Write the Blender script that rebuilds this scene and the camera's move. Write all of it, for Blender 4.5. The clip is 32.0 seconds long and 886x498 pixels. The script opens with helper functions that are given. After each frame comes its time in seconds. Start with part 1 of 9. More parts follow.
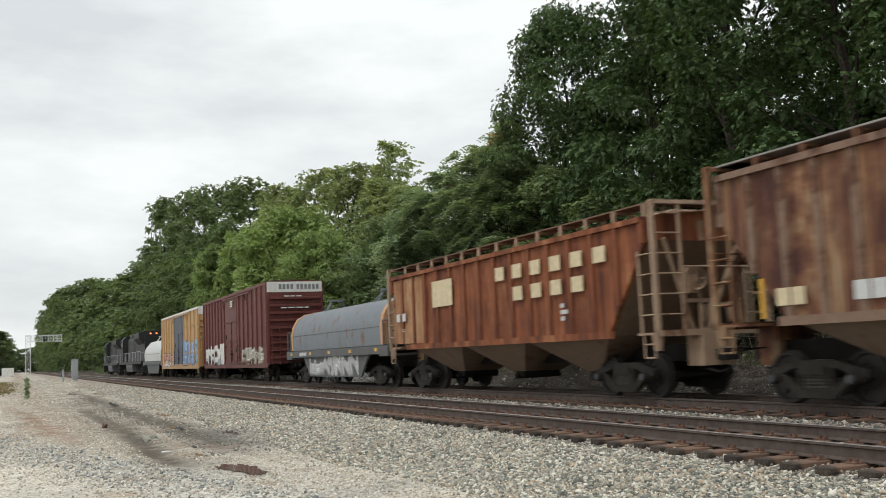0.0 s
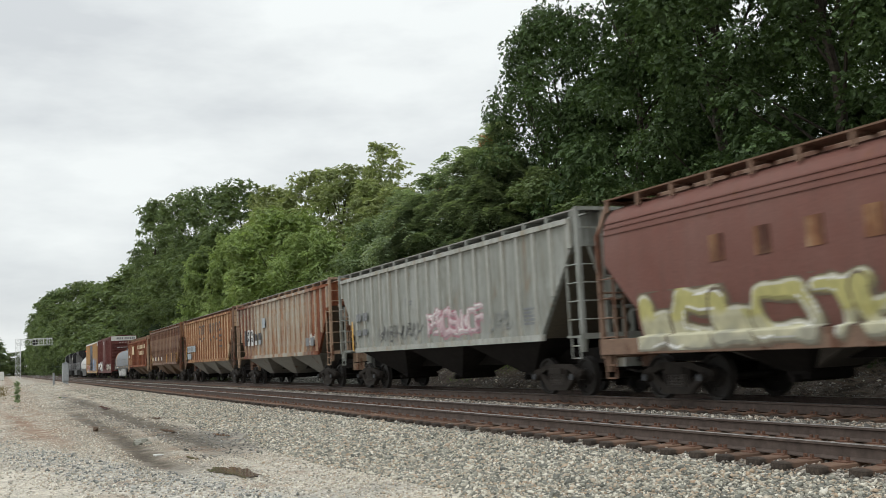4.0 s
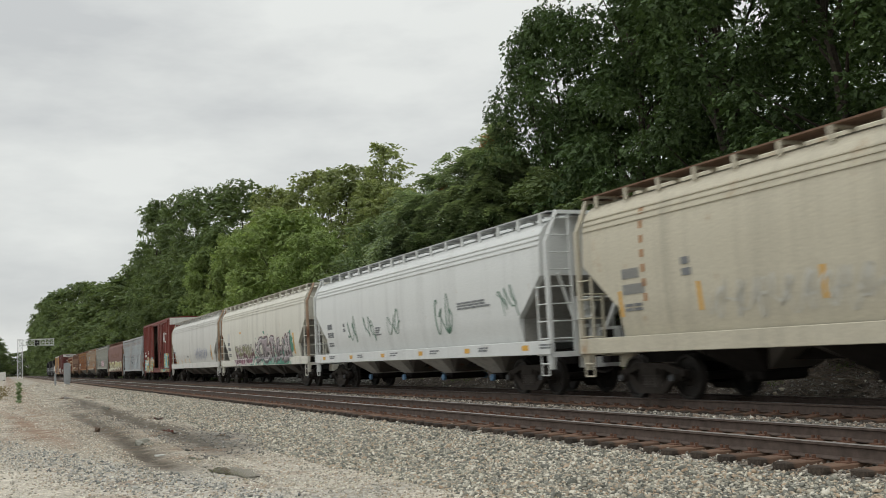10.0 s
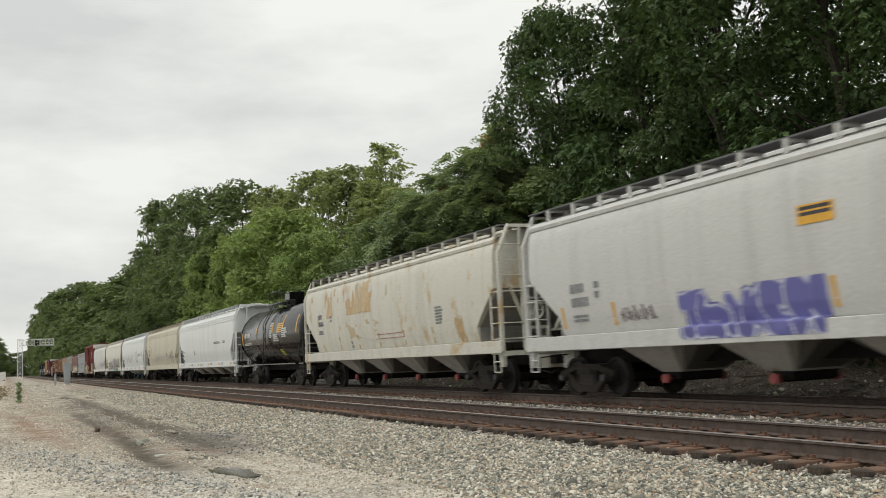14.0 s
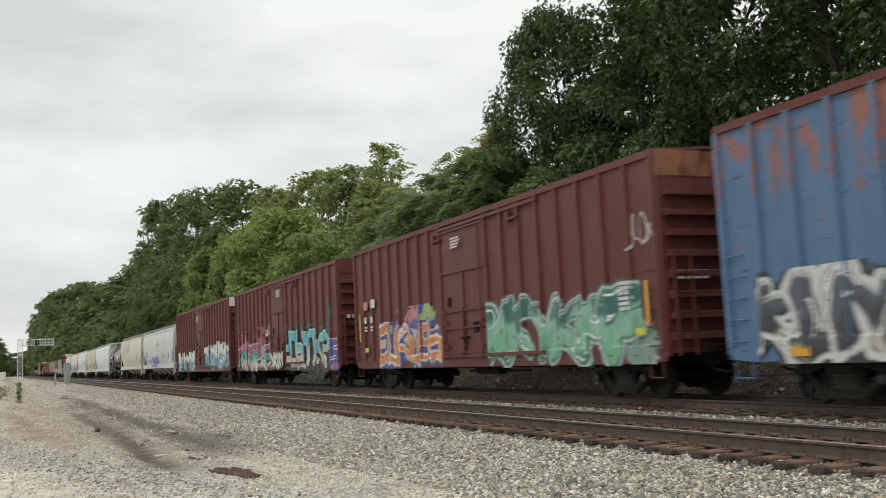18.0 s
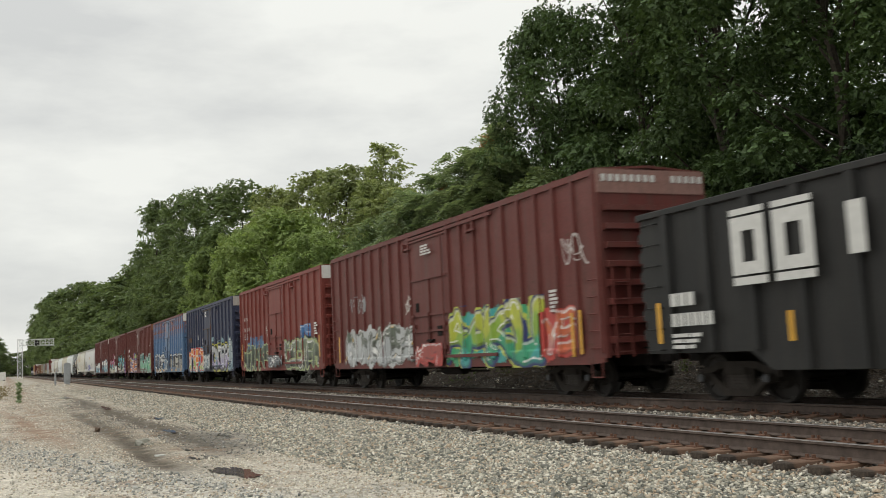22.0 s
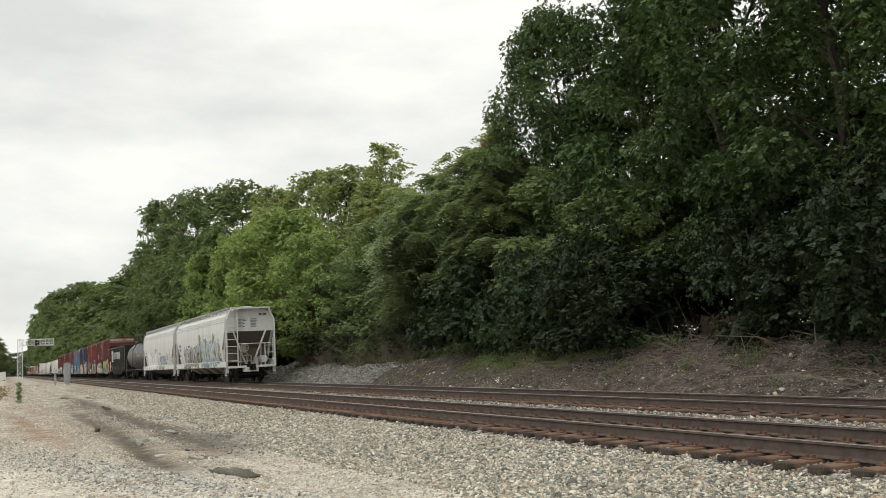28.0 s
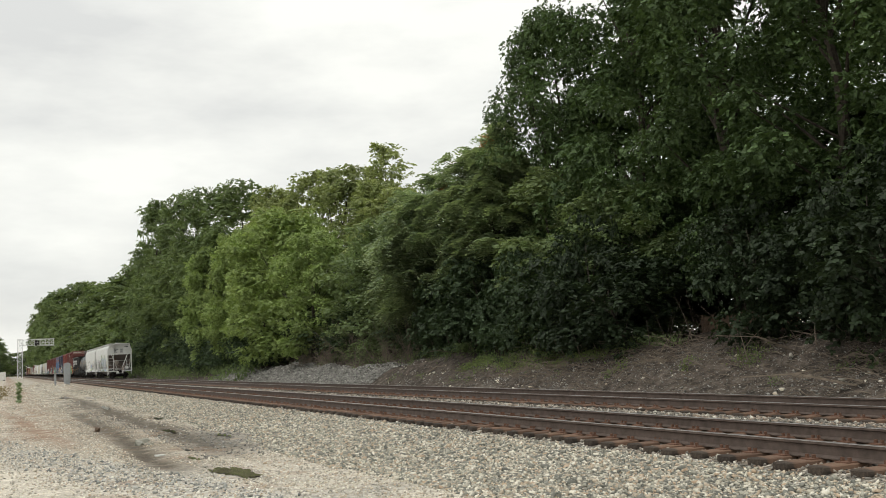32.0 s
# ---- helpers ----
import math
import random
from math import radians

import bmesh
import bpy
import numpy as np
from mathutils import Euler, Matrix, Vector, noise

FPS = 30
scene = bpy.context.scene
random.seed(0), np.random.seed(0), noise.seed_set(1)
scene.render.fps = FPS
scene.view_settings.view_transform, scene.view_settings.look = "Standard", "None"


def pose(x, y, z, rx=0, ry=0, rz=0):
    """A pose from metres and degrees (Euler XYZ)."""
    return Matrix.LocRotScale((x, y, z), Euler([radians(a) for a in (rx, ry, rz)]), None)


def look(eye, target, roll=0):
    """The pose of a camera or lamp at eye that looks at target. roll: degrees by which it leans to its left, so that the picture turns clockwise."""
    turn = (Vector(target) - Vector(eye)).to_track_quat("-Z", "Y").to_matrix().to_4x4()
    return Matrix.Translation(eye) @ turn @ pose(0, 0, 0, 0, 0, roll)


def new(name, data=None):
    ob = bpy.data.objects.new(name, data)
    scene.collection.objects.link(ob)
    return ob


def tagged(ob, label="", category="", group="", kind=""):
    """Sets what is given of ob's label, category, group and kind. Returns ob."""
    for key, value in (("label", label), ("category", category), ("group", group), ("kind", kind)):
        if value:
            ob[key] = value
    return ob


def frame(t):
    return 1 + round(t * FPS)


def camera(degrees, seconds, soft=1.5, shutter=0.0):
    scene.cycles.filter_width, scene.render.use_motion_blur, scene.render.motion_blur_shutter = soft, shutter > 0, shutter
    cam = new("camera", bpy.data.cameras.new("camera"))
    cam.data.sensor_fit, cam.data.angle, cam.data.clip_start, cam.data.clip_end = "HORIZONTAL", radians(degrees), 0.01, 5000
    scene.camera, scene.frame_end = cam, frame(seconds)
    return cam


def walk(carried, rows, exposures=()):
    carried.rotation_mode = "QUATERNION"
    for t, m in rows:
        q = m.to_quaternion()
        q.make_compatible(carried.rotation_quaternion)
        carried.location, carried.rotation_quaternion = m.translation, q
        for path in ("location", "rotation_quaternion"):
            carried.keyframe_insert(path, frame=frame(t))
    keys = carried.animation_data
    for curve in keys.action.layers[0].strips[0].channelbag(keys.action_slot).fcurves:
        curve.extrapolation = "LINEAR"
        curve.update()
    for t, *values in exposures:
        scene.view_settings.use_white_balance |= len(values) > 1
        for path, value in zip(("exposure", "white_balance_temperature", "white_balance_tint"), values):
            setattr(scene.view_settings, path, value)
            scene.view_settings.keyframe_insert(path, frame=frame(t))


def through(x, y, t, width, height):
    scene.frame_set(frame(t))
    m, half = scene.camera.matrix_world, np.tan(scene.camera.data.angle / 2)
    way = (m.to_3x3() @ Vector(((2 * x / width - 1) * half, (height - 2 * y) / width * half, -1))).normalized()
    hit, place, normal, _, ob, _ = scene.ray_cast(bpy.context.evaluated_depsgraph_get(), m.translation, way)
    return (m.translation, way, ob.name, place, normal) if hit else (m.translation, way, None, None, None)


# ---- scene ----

# ---------------- camera ----------------
HALF = 784.0
FOCAL = 1730.34
cam = camera(2 * math.degrees(math.atan(HALF / FOCAL)), 32.0, soft=0.62, shutter=0.26)
EYE = (0.0, 0.0, 1.177)
YAW, PITCH, ROLL = 0.42295, 0.10615, -0.04972


def aim(dyaw=0.0, dpitch=0.0, droll=0.0):
    """Camera pose from heading (to the right of the track), tilt and lean, in radians."""
    y, p = YAW + dyaw, PITCH + dpitch
    way = Vector((math.sin(y) * math.cos(p), math.cos(y) * math.cos(p), math.sin(p)))
    return look(EYE, Vector(EYE) + way, math.degrees(ROLL + droll))


def nudge(t, dx, dy, turn=0.0):
    """The tripod head settles by a few thousandths of a radian at the start."""
    return t, aim(-dx / FOCAL, dy / FOCAL, turn)


walk(cam, [nudge(0.0, 13, -2.5, 0.0055), nudge(0.5, 4.3, -2.2, 0.0022), nudge(1.0, 3.4, -3, 0.0005),
           nudge(1.5, -1, -3, 0.0), nudge(2.0, -3, -3), nudge(2.5, -3, -2.5), nudge(3.0, -3, -1), nudge(3.5, -3, -1),
           nudge(5.5, 0, 0), nudge(14.0, 0, 0), nudge(23.0, 0, 0), nudge(32.0, 0, 0)],
     [(0.0, 0.15, 6300, 10), (1.0, 0.13, 6300, 10), (2.0, 0.11, 6200, 10), (3.0, 0.09, 6250, 10), (6.0, 0.04, 6300, 10), (7.0, -0.02, 6400, 10), (9.0, -0.17, 6400, 10), (11.0, -0.15, 6500, 10), (13.0, -0.02, 6600, 10), (14.5, 0.00, 6600, 10), (17.0, 0.04, 6450, 10), (19.0, 0.03, 6450, 10), (21.0, 0.00, 6650, 10), (22.0, 0.00, 6600, 10), (23.0, 0.12, 6600, 10), (24.0, 0.00, 6700, 10), (25.0, -0.10, 6700, 10), (27.5, 0.17, 6650, 10), (32.0, 0.18, 6650, 10)])

# ---------------- sky and sun ----------------
world = bpy.data.worlds.new("overcast_sky")
scene.world = world
world.use_nodes = True
wn, wl = world.node_tree.nodes, world.node_tree.links
wn.clear()
w_out, w_bg = wn.new("ShaderNodeOutputWorld"), wn.new("ShaderNodeBackground")
sky = wn.new("ShaderNodeTexSky")
sky.sky_type, sky.sun_disc = "NISHITA", False
sky.sun_elevation, sky.sun_rotation = radians(52), radians(250)
sky_dim = wn.new("ShaderNodeVectorMath")
sky_dim.operation = "SCALE"
sky_dim.inputs["Scale"].default_value = 0.11
wl.new(sky.outputs[0], sky_dim.inputs[0])
w_co, w_map = wn.new("ShaderNodeTexCoord"), wn.new("ShaderNodeMapping")
w_map.inputs["Scale"].default_value = (1.6, 1.6, 5.0)
w_noise = wn.new("ShaderNodeTexNoise")
w_noise.inputs["Scale"].default_value, w_noise.inputs["Detail"].default_value = 1.7, 6.0
w_noise.inputs["Roughness"].default_value = 0.55
w_ramp = wn.new("ShaderNodeValToRGB")
w_ramp.color_ramp.elements[0].position, w_ramp.color_ramp.elements[0].color = 0.34, (0.7, 0.716, 0.705, 1)
w_ramp.color_ramp.elements[1].position, w_ramp.color_ramp.elements[1].color = 0.58, (0.95, 0.965, 0.92, 1)
wl.new(w_co.outputs["Generated"], w_map.inputs[0])
wl.new(w_map.outputs[0], w_noise.inputs["Vector"])
wl.new(w_noise.outputs["Fac"], w_ramp.inputs[0])
w_mix = wn.new("ShaderNodeMixRGB")
w_mix.inputs[0].default_value = 0.93
wl.new(sky_dim.outputs[0], w_mix.inputs[1])
wl.new(w_ramp.outputs[0], w_mix.inputs[2])
wl.new(w_mix.outputs[0], w_bg.inputs[0])
# an overcast dome is brightest overhead
w_sep, w_up = wn.new("ShaderNodeSeparateXYZ"), wn.new("ShaderNodeMapRange")
wl.new(w_co.outputs["Generated"], w_sep.inputs[0])
wl.new(w_sep.outputs[2], w_up.inputs["Value"])
for key, value in (("From Min", 0.3), ("From Max", 1.0), ("To Min", 0.97), ("To Max", 1.42)):
    w_up.inputs[key].default_value = value
wl.new(w_up.outputs[0], w_bg.inputs[1])
wl.new(w_bg.outputs[0], w_out.inputs[0])

sun = new("sun", bpy.data.lights.new("sun", "SUN"))
sun.data.energy, sun.data.angle, sun.data.color = 0.95, radians(25), (1.0, 0.97, 0.92)
sun.matrix_world = look((-30, -20, 50), (0, 0, 0))

# ---------------- materials ----------------
def material(name, rough=0.6, metal=0.0):
    m = bpy.data.materials.new(name)
    m.use_nodes = True
    b = m.node_tree.nodes["Principled BSDF"]
    b.inputs["Roughness"].default_value, b.inputs["Metallic"].default_value = rough, metal
    return m, m.node_tree.nodes, m.node_tree.links, b


def noise_node(n, l, scale, detail=4.0, rough=0.6, stretch=None, coord="Object"):
    co = n.new("ShaderNodeTexCoord")
    t = n.new("ShaderNodeTexNoise")
    t.inputs["Scale"].default_value, t.inputs["Detail"].default_value, t.inputs["Roughness"].default_value = scale, detail, rough
    if stretch:
        mp = n.new("ShaderNodeMapping")
        mp.inputs["Scale"].default_value = stretch
        l.new(co.outputs[coord], mp.inputs[0])
        l.new(mp.outputs[0], t.inputs["Vector"])
    else:
        l.new(co.outputs[coord], t.inputs["Vector"])
    return t.outputs["Fac"]


def ramp(n, l, fac, stops):
    r = n.new("ShaderNodeValToRGB")
    e = r.color_ramp.elements
    while len(e) < len(stops):
        e.new(0.5)
    for k, (pos, col) in zip(e, stops):
        k.position = pos
        k.color = (*col, 1) if len(col) == 3 else col
    l.new(fac, r.inputs[0])
    return r.outputs[0]


def mix(n, l, fac, a, b, mode="MIX"):
    x = n.new("ShaderNodeMixRGB")
    x.blend_type = mode
    for sock, val in zip(x.inputs, (fac, a, b)):
        if isinstance(val, (int, float)):
            sock.default_value = val
        elif isinstance(val, tuple):
            sock.default_value = (*val, 1)
        else:
            l.new(val, sock)
    return x.outputs[0]


def bump(n, l, b, fac, strength=0.3, dist=0.02):
    k = n.new("ShaderNodeBump")
    k.inputs["Strength"].default_value, k.inputs["Distance"].default_value = strength, dist
    l.new(fac, k.inputs["Height"])
    l.new(k.outputs[0], b.inputs["Normal"])


def tone(c, k):
    return tuple(min(1.0, v * k) for v in c)


RUST, RUST_DARK, GRIME = (0.19, 0.075, 0.032), (0.075, 0.032, 0.018), (0.07, 0.06, 0.05)


def paint(name, base, rust=0.25, dirt=0.35, rough=0.55, fade=0.25, rust_col=RUST, dark=0.42, streak_w=6.0, above=None, scuff=0.0):
    """Weathered car paint: sun-faded patches, rust blooms with runs, grime streaks running down."""
    m, n, l, b = material(name, rough)
    b.inputs["Specular IOR Level"].default_value = 0.35
    c = mix(n, l, ramp(n, l, noise_node(n, l, 0.7, 5), [(0.35, (0, 0, 0)), (0.7, (fade, fade, fade))]), base, tone((base[0] * 0.7 + 0.12, base[1] * 0.7 + 0.12, base[2] * 0.7 + 0.11), 1.1))
    streak = noise_node(n, l, 1.0, 5, 0.65, (streak_w, streak_w, streak_w * 0.06))
    c = mix(n, l, ramp(n, l, streak, [(0.48, (0, 0, 0)), (0.8, (dirt, dirt, dirt))]), c, GRIME)
    if rust > 0:
        bloom = noise_node(n, l, 1.6, 8, 0.68, (1.0, 1.0, 0.6))
        if above is not None:
            # bare patches gather under the eaves
            sep, fall = n.new("ShaderNodeSeparateXYZ"), n.new("ShaderNodeMapRange")
            l.new(n.new("ShaderNodeTexCoord").outputs["Object"], sep.inputs[0])
            l.new(sep.outputs[2], fall.inputs[0])
            for i, v in enumerate((above - 1.0, above + 1.2, -0.13, 0.06)):
                fall.inputs[i + 1].default_value = v
            add = n.new("ShaderNodeMath")
            l.new(bloom, add.inputs[0])
            l.new(fall.outputs[0], add.inputs[1])
            bloom = add.outputs[0]
        lo = 0.66 - 0.3 * rust
        c = mix(n, l, ramp(n, l, bloom, [(lo, (0, 0, 0)), (lo + 0.09, (1, 1, 1))]), c,
                ramp(n, l, noise_node(n, l, 5, 5), [(0.3, tone(rust_col, dark)), (0.65, rust_col)]))
        run = noise_node(n, l, 1.0, 6, 0.7, (3.5, 3.5, 0.3))
        lo = 0.74 - 0.3 * rust
        c = mix(n, l, ramp(n, l, run, [(lo, (0, 0, 0)), (lo + 0.12, (0.8, 0.8, 0.8))]), c, rust_col)
    if scuff > 0:
        # scraped dashes, chipped spots and paler rubbed bands
        c = mix(n, l, ramp(n, l, noise_node(n, l, 1.0, 4, 0.6, (9, 1.6, 11)), [(0.64, (0, 0, 0)), (0.69, (scuff, scuff, scuff))]), c, RUST_DARK)
        c = mix(n, l, ramp(n, l, noise_node(n, l, 1.0, 3, 0.5, (3, 5, 0.25)), [(0.5, (0, 0, 0)), (0.72, (scuff * 0.5, scuff * 0.5, scuff * 0.5))]), c, tone(base, 0.45))
        c = mix(n, l, ramp(n, l, noise_node(n, l, 1.0, 5, 0.6, (2, 0.6, 1.1)), [(0.55, (0, 0, 0)), (0.75, (scuff * 0.4, scuff * 0.4, scuff * 0.4))]), c, tone((base[0] + 0.05, base[1] + 0.045, base[2] + 0.04), 1.3))
    fine = noise_node(n, l, 22, 3)
    c = mix(n, l, 0.25, c, ramp(n, l, fine, [(0.3, (0.2, 0.2, 0.2)), (0.7, (0.8, 0.8, 0.8))]), "OVERLAY")
    l.new(c, b.inputs["Base Color"])
    bump(n, l, b, noise_node(n, l, 1.3, 3), 0.25, 0.03)
    return m


def streaked(name, stops, rough=0.75, wide=2.4, ends=None):
    """Old ribbed-car paint worn into upright streaks of several colours, with blooms of rust. ends: colours of rust that has spread from both ends of the car."""
    m, n, l, b = material(name, rough)
    b.inputs["Specular IOR Level"].default_value = 0.25
    c = ramp(n, l, noise_node(n, l, 1.0, 7, 0.68, (wide, wide, 0.16)), stops)
    c2 = ramp(n, l, noise_node(n, l, 1.3, 8, 0.7, (1.0, 1.0, 0.7)), stops)
    c = mix(n, l, ramp(n, l, noise_node(n, l, 0.6, 4), [(0.4, (0.1, 0.1, 0.1)), (0.62, (0.75, 0.75, 0.75))]), c, c2)
    if ends:
        co, sep = n.new("ShaderNodeTexCoord"), n.new("ShaderNodeSeparateXYZ")
        l.new(co.outputs["Object"], sep.inputs[0])
        far, spread = n.new("ShaderNodeMath"), n.new("ShaderNodeMath")
        far.operation, spread.operation = "ABSOLUTE", "MULTIPLY_ADD"
        l.new(sep.outputs[1], far.inputs[0])
        l.new(noise_node(n, l, 1.0, 6, 0.65, (1.2, 1.2, 0.3)), spread.inputs[0])
        spread.inputs[1].default_value = 6.0
        l.new(far.outputs[0], spread.inputs[2])
        worn = n.new("ShaderNodeMapRange")
        worn.inputs["From Min"].default_value, worn.inputs["From Max"].default_value = 7.6, 9.2
        l.new(spread.outputs[0], worn.inputs["Value"])
        c = mix(n, l, worn.outputs[0], c, ramp(n, l, noise_node(n, l, 1.0, 7, 0.7, (1.6, 1.6, 0.35)), ends))
    fine = noise_node(n, l, 1.0, 6, 0.7, (16, 16, 1.2))
    c = mix(n, l, 0.55, c, ramp(n, l, fine, [(0.3, (0.22, 0.2, 0.18)), (0.7, (0.78, 0.78, 0.78))]), "OVERLAY")
    l.new(c, b.inputs["Base Color"])
    bump(n, l, b, noise_node(n, l, 1.3, 3), 0.25, 0.03)
    return m


def plain(name, base, rough=0.6, metal=0.0, var=0.3, scale=6.0):
    m, n, l, b = material(name, rough, metal)
    b.inputs["Specular IOR Level"].default_value = 0.2 if rough > 0.7 else 0.5
    f = noise_node(n, l, scale, 6)
    l.new(ramp(n, l, f, [(0.25, tone(base, 1 - var)), (0.75, tone(base, 1 + var))]), b.inputs["Base Color"])
    bump(n, l, b, noise_node(n, l, scale * 4, 4), 0.3, 0.01)
    return m


M = {}
M["steel_dark"] = plain("grimy_truck_steel", (0.013, 0.011, 0.01), 0.9, 0.0, 0.45, 5)
M["truck"] = plain("dusty_truck_steel", (0.028, 0.0235, 0.02), 0.85, 0.0, 0.5, 5)
M["cap"] = plain("dusty_bearing_cap", (0.06, 0.064, 0.07), 0.6, 0.2, 0.3, 9)
M["wheel"] = plain("wheel_steel", (0.019, 0.016, 0.014), 0.6, 0.3, 0.4, 8)
M["black"] = paint("black_paint", (0.014, 0.0142, 0.0142), 0.05, 0.3, 0.6, 0.06)
M["spring"] = plain("spring_steel", (0.05, 0.042, 0.036), 0.6, 0.3)
M["white"] = paint("white_hopper_paint", (0.64, 0.66, 0.65), 0.02, 0.2, 0.45, 0.1, (0.42, 0.3, 0.19), 0.8, 1.6)
M["white_mark"] = plain("white_stencil", (0.55, 0.55, 0.53), 0.6, 0, 0.12)
M["dark_mark"] = plain("faded_black_stencil", (0.045, 0.045, 0.05), 0.7, 0, 0.4)
M["grey_mark"] = plain("grey_stencil", (0.17, 0.18, 0.19), 0.6, 0, 0.2)
M["yellow_mark"] = plain("yellow_reflector", (0.62, 0.33, 0.03), 0.4, 0, 0.15)
M["galv"] = plain("galvanised_grating", (0.4, 0.41, 0.42), 0.5, 0.3, 0.25)
M["galv_pale"] = plain("pale_galvanised_steel", (0.62, 0.63, 0.62), 0.6, 0.1, 0.15)

# foliage
def leaf_mat(name, dark, light, through=0.3):
    m, n, l, b = material(name, 0.58)
    geo = n.new("ShaderNodeNewGeometry")
    info = n.new("ShaderNodeObjectInfo")
    span = tuple(q - p for p, q in zip(dark, light))
    c = ramp(n, l, geo.outputs["Random Per Island"], [(0.0, tuple(p + 0.2 * q for p, q in zip(dark, span))), (0.8, tuple(p + 0.75 * q for p, q in zip(dark, span))), (1.0, tone(light, 1.1))])
    big = noise_node(n, l, 0.35, 3)
    c = mix(n, l, 0.7, c, ramp(n, l, big, [(0.3, (0.3, 0.3, 0.28)), (0.7, (0.68, 0.7, 0.62))]), "OVERLAY")
    c = mix(n, l, 0.25, c, ramp(n, l, info.outputs["Random"], [(0, (0.4, 0.45, 0.4)), (1, (0.62, 0.6, 0.45))]), "OVERLAY")
    hs = n.new("ShaderNodeHueSaturation")
    hs.inputs["Saturation"].default_value = 0.92
    l.new(c, hs.inputs["Color"])
    c = hs.outputs[0]
    l.new(c, b.inputs["Base Color"])
    b.inputs["Specular IOR Level"].default_value = 0.3
    tr = n.new("ShaderNodeBsdfTranslucent")
    l.new(mix(n, l, 1.0, c, (1.0, 1.0, 0.55), "MULTIPLY"), tr.inputs[0])
    mx = n.new("ShaderNodeMixShader")
    mx.inputs[0].default_value = through
    l.new(b.outputs[0], mx.inputs[1])
    l.new(tr.outputs[0], mx.inputs[2])
    l.new(mx.outputs[0], n["Material Output"].inputs[0])
    return m


M["leaf"] = leaf_mat("green_leaves", (0.094, 0.134, 0.062), (0.198, 0.263, 0.115), 0.42)
M["leaf_soft"] = leaf_mat("soft_green_leaves", (0.132, 0.184, 0.093), (0.258, 0.335, 0.17), 0.42)
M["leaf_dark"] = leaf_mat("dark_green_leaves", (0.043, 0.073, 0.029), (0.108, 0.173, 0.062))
# understory shade from the canopy is put into these two leaf colours
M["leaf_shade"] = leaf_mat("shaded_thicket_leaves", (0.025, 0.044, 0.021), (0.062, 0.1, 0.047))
M["leaf_deep_shade"] = leaf_mat("deep_shade_leaves", (0.014, 0.025, 0.012), (0.037, 0.06, 0.028))
M["leaf_mid"] = leaf_mat("grey_green_leaves", (0.205, 0.245, 0.12), (0.36, 0.41, 0.2), 0.44)
M["leaf_light"] = leaf_mat("light_green_leaves", (0.185, 0.262, 0.095), (0.335, 0.425, 0.16), 0.42)
M["leaf_frond"] = leaf_mat("frond_leaflets", (0.15, 0.205, 0.125), (0.36, 0.44, 0.29), 0.42)
M["seed"] = leaf_mat("orange_seed_heads", (0.38, 0.18, 0.07), (0.52, 0.28, 0.12), 0.15)
M["bark"] = plain("grey_brown_bark", (0.06, 0.05, 0.04), 0.9, 0, 0.5, 9)
M["twig"] = plain("dry_twigs", (0.17, 0.14, 0.11), 0.9, 0, 0.4, 9)

# rail steel, ties, stone
M["rail_side"] = plain("rusty_rail_web", (0.1, 0.077, 0.066), 0.75, 0.15, 0.35, 7)
M["rail_top"] = plain("worn_rail_head", (0.36, 0.34, 0.33), 0.35, 0.85, 0.25, 9)
mt, nt, lt, bt = material("old_creosoted_wood", 0.9)
bt.inputs["Specular IOR Level"].default_value = 0.2
ct = ramp(nt, lt, noise_node(nt, lt, 3, 7, 0.7, (0.6, 5, 5)), [(0.3, (0.025, 0.021, 0.018)), (0.55, (0.075, 0.06, 0.05)), (0.75, (0.2, 0.17, 0.145))])
it = nt.new("ShaderNodeObjectInfo")
st = nt.new("ShaderNodeSeparateXYZ")
lt.new(nt.new("ShaderNodeTexCoord").outputs["Object"], st.inputs[0])
at_ = nt.new("ShaderNodeMath")
at_.operation = "ABSOLUTE"
lt.new(st.outputs[0], at_.inputs[0])
wt_ = nt.new("ShaderNodeMath")
wt_.operation = "MULTIPLY_ADD"
wt_.inputs[1].default_value = 0.5
lt.new(noise_node(nt, lt, 3.0, 5, 0.65), wt_.inputs[0])
lt.new(at_.outputs[0], wt_.inputs[2])
wh_ = nt.new("ShaderNodeMath")
wh_.operation = "MULTIPLY"
wh_.inputs[1].default_value = 0.667
lt.new(wt_.outputs[0], wh_.inputs[0])
ct = mix(nt, lt, ramp(nt, lt, wh_.outputs[0], [(0.44, (0.1, 0.1, 0.1)), (0.53, (0.9, 0.9, 0.9)), (0.92, (0.8, 0.8, 0.8)), (0.99, (0, 0, 0))]), ct, (0.17, 0.108, 0.078))
ct = mix(nt, lt, 0.5, ct, ramp(nt, lt, it.outputs["Random"], [(0, (0.3, 0.3, 0.3)), (1, (0.72, 0.7, 0.66))]), "OVERLAY")
lt.new(ct, bt.inputs["Base Color"])
bump(nt, lt, bt, noise_node(nt, lt, 9, 5, 0.7, (0.5, 6, 6)), 0.6, 0.012)
M["tie"] = mt
M["plate"] = plain("rusty_tie_plate", (0.14, 0.078, 0.054), 0.85, 0.1, 0.4, 9)


def stone_mat(name, stops):
    m, n, l, b = material(name, 0.85)
    geo = n.new("ShaderNodeNewGeometry")
    c = ramp(n, l, geo.outputs["Random Per Island"], stops)
    c = mix(n, l, 0.5, c, ramp(n, l, noise_node(n, l, 30, 4), [(0.3, (0.3, 0.3, 0.3)), (0.7, (0.7, 0.7, 0.7))]), "OVERLAY")
    l.new(c, b.inputs["Base Color"])
    return m


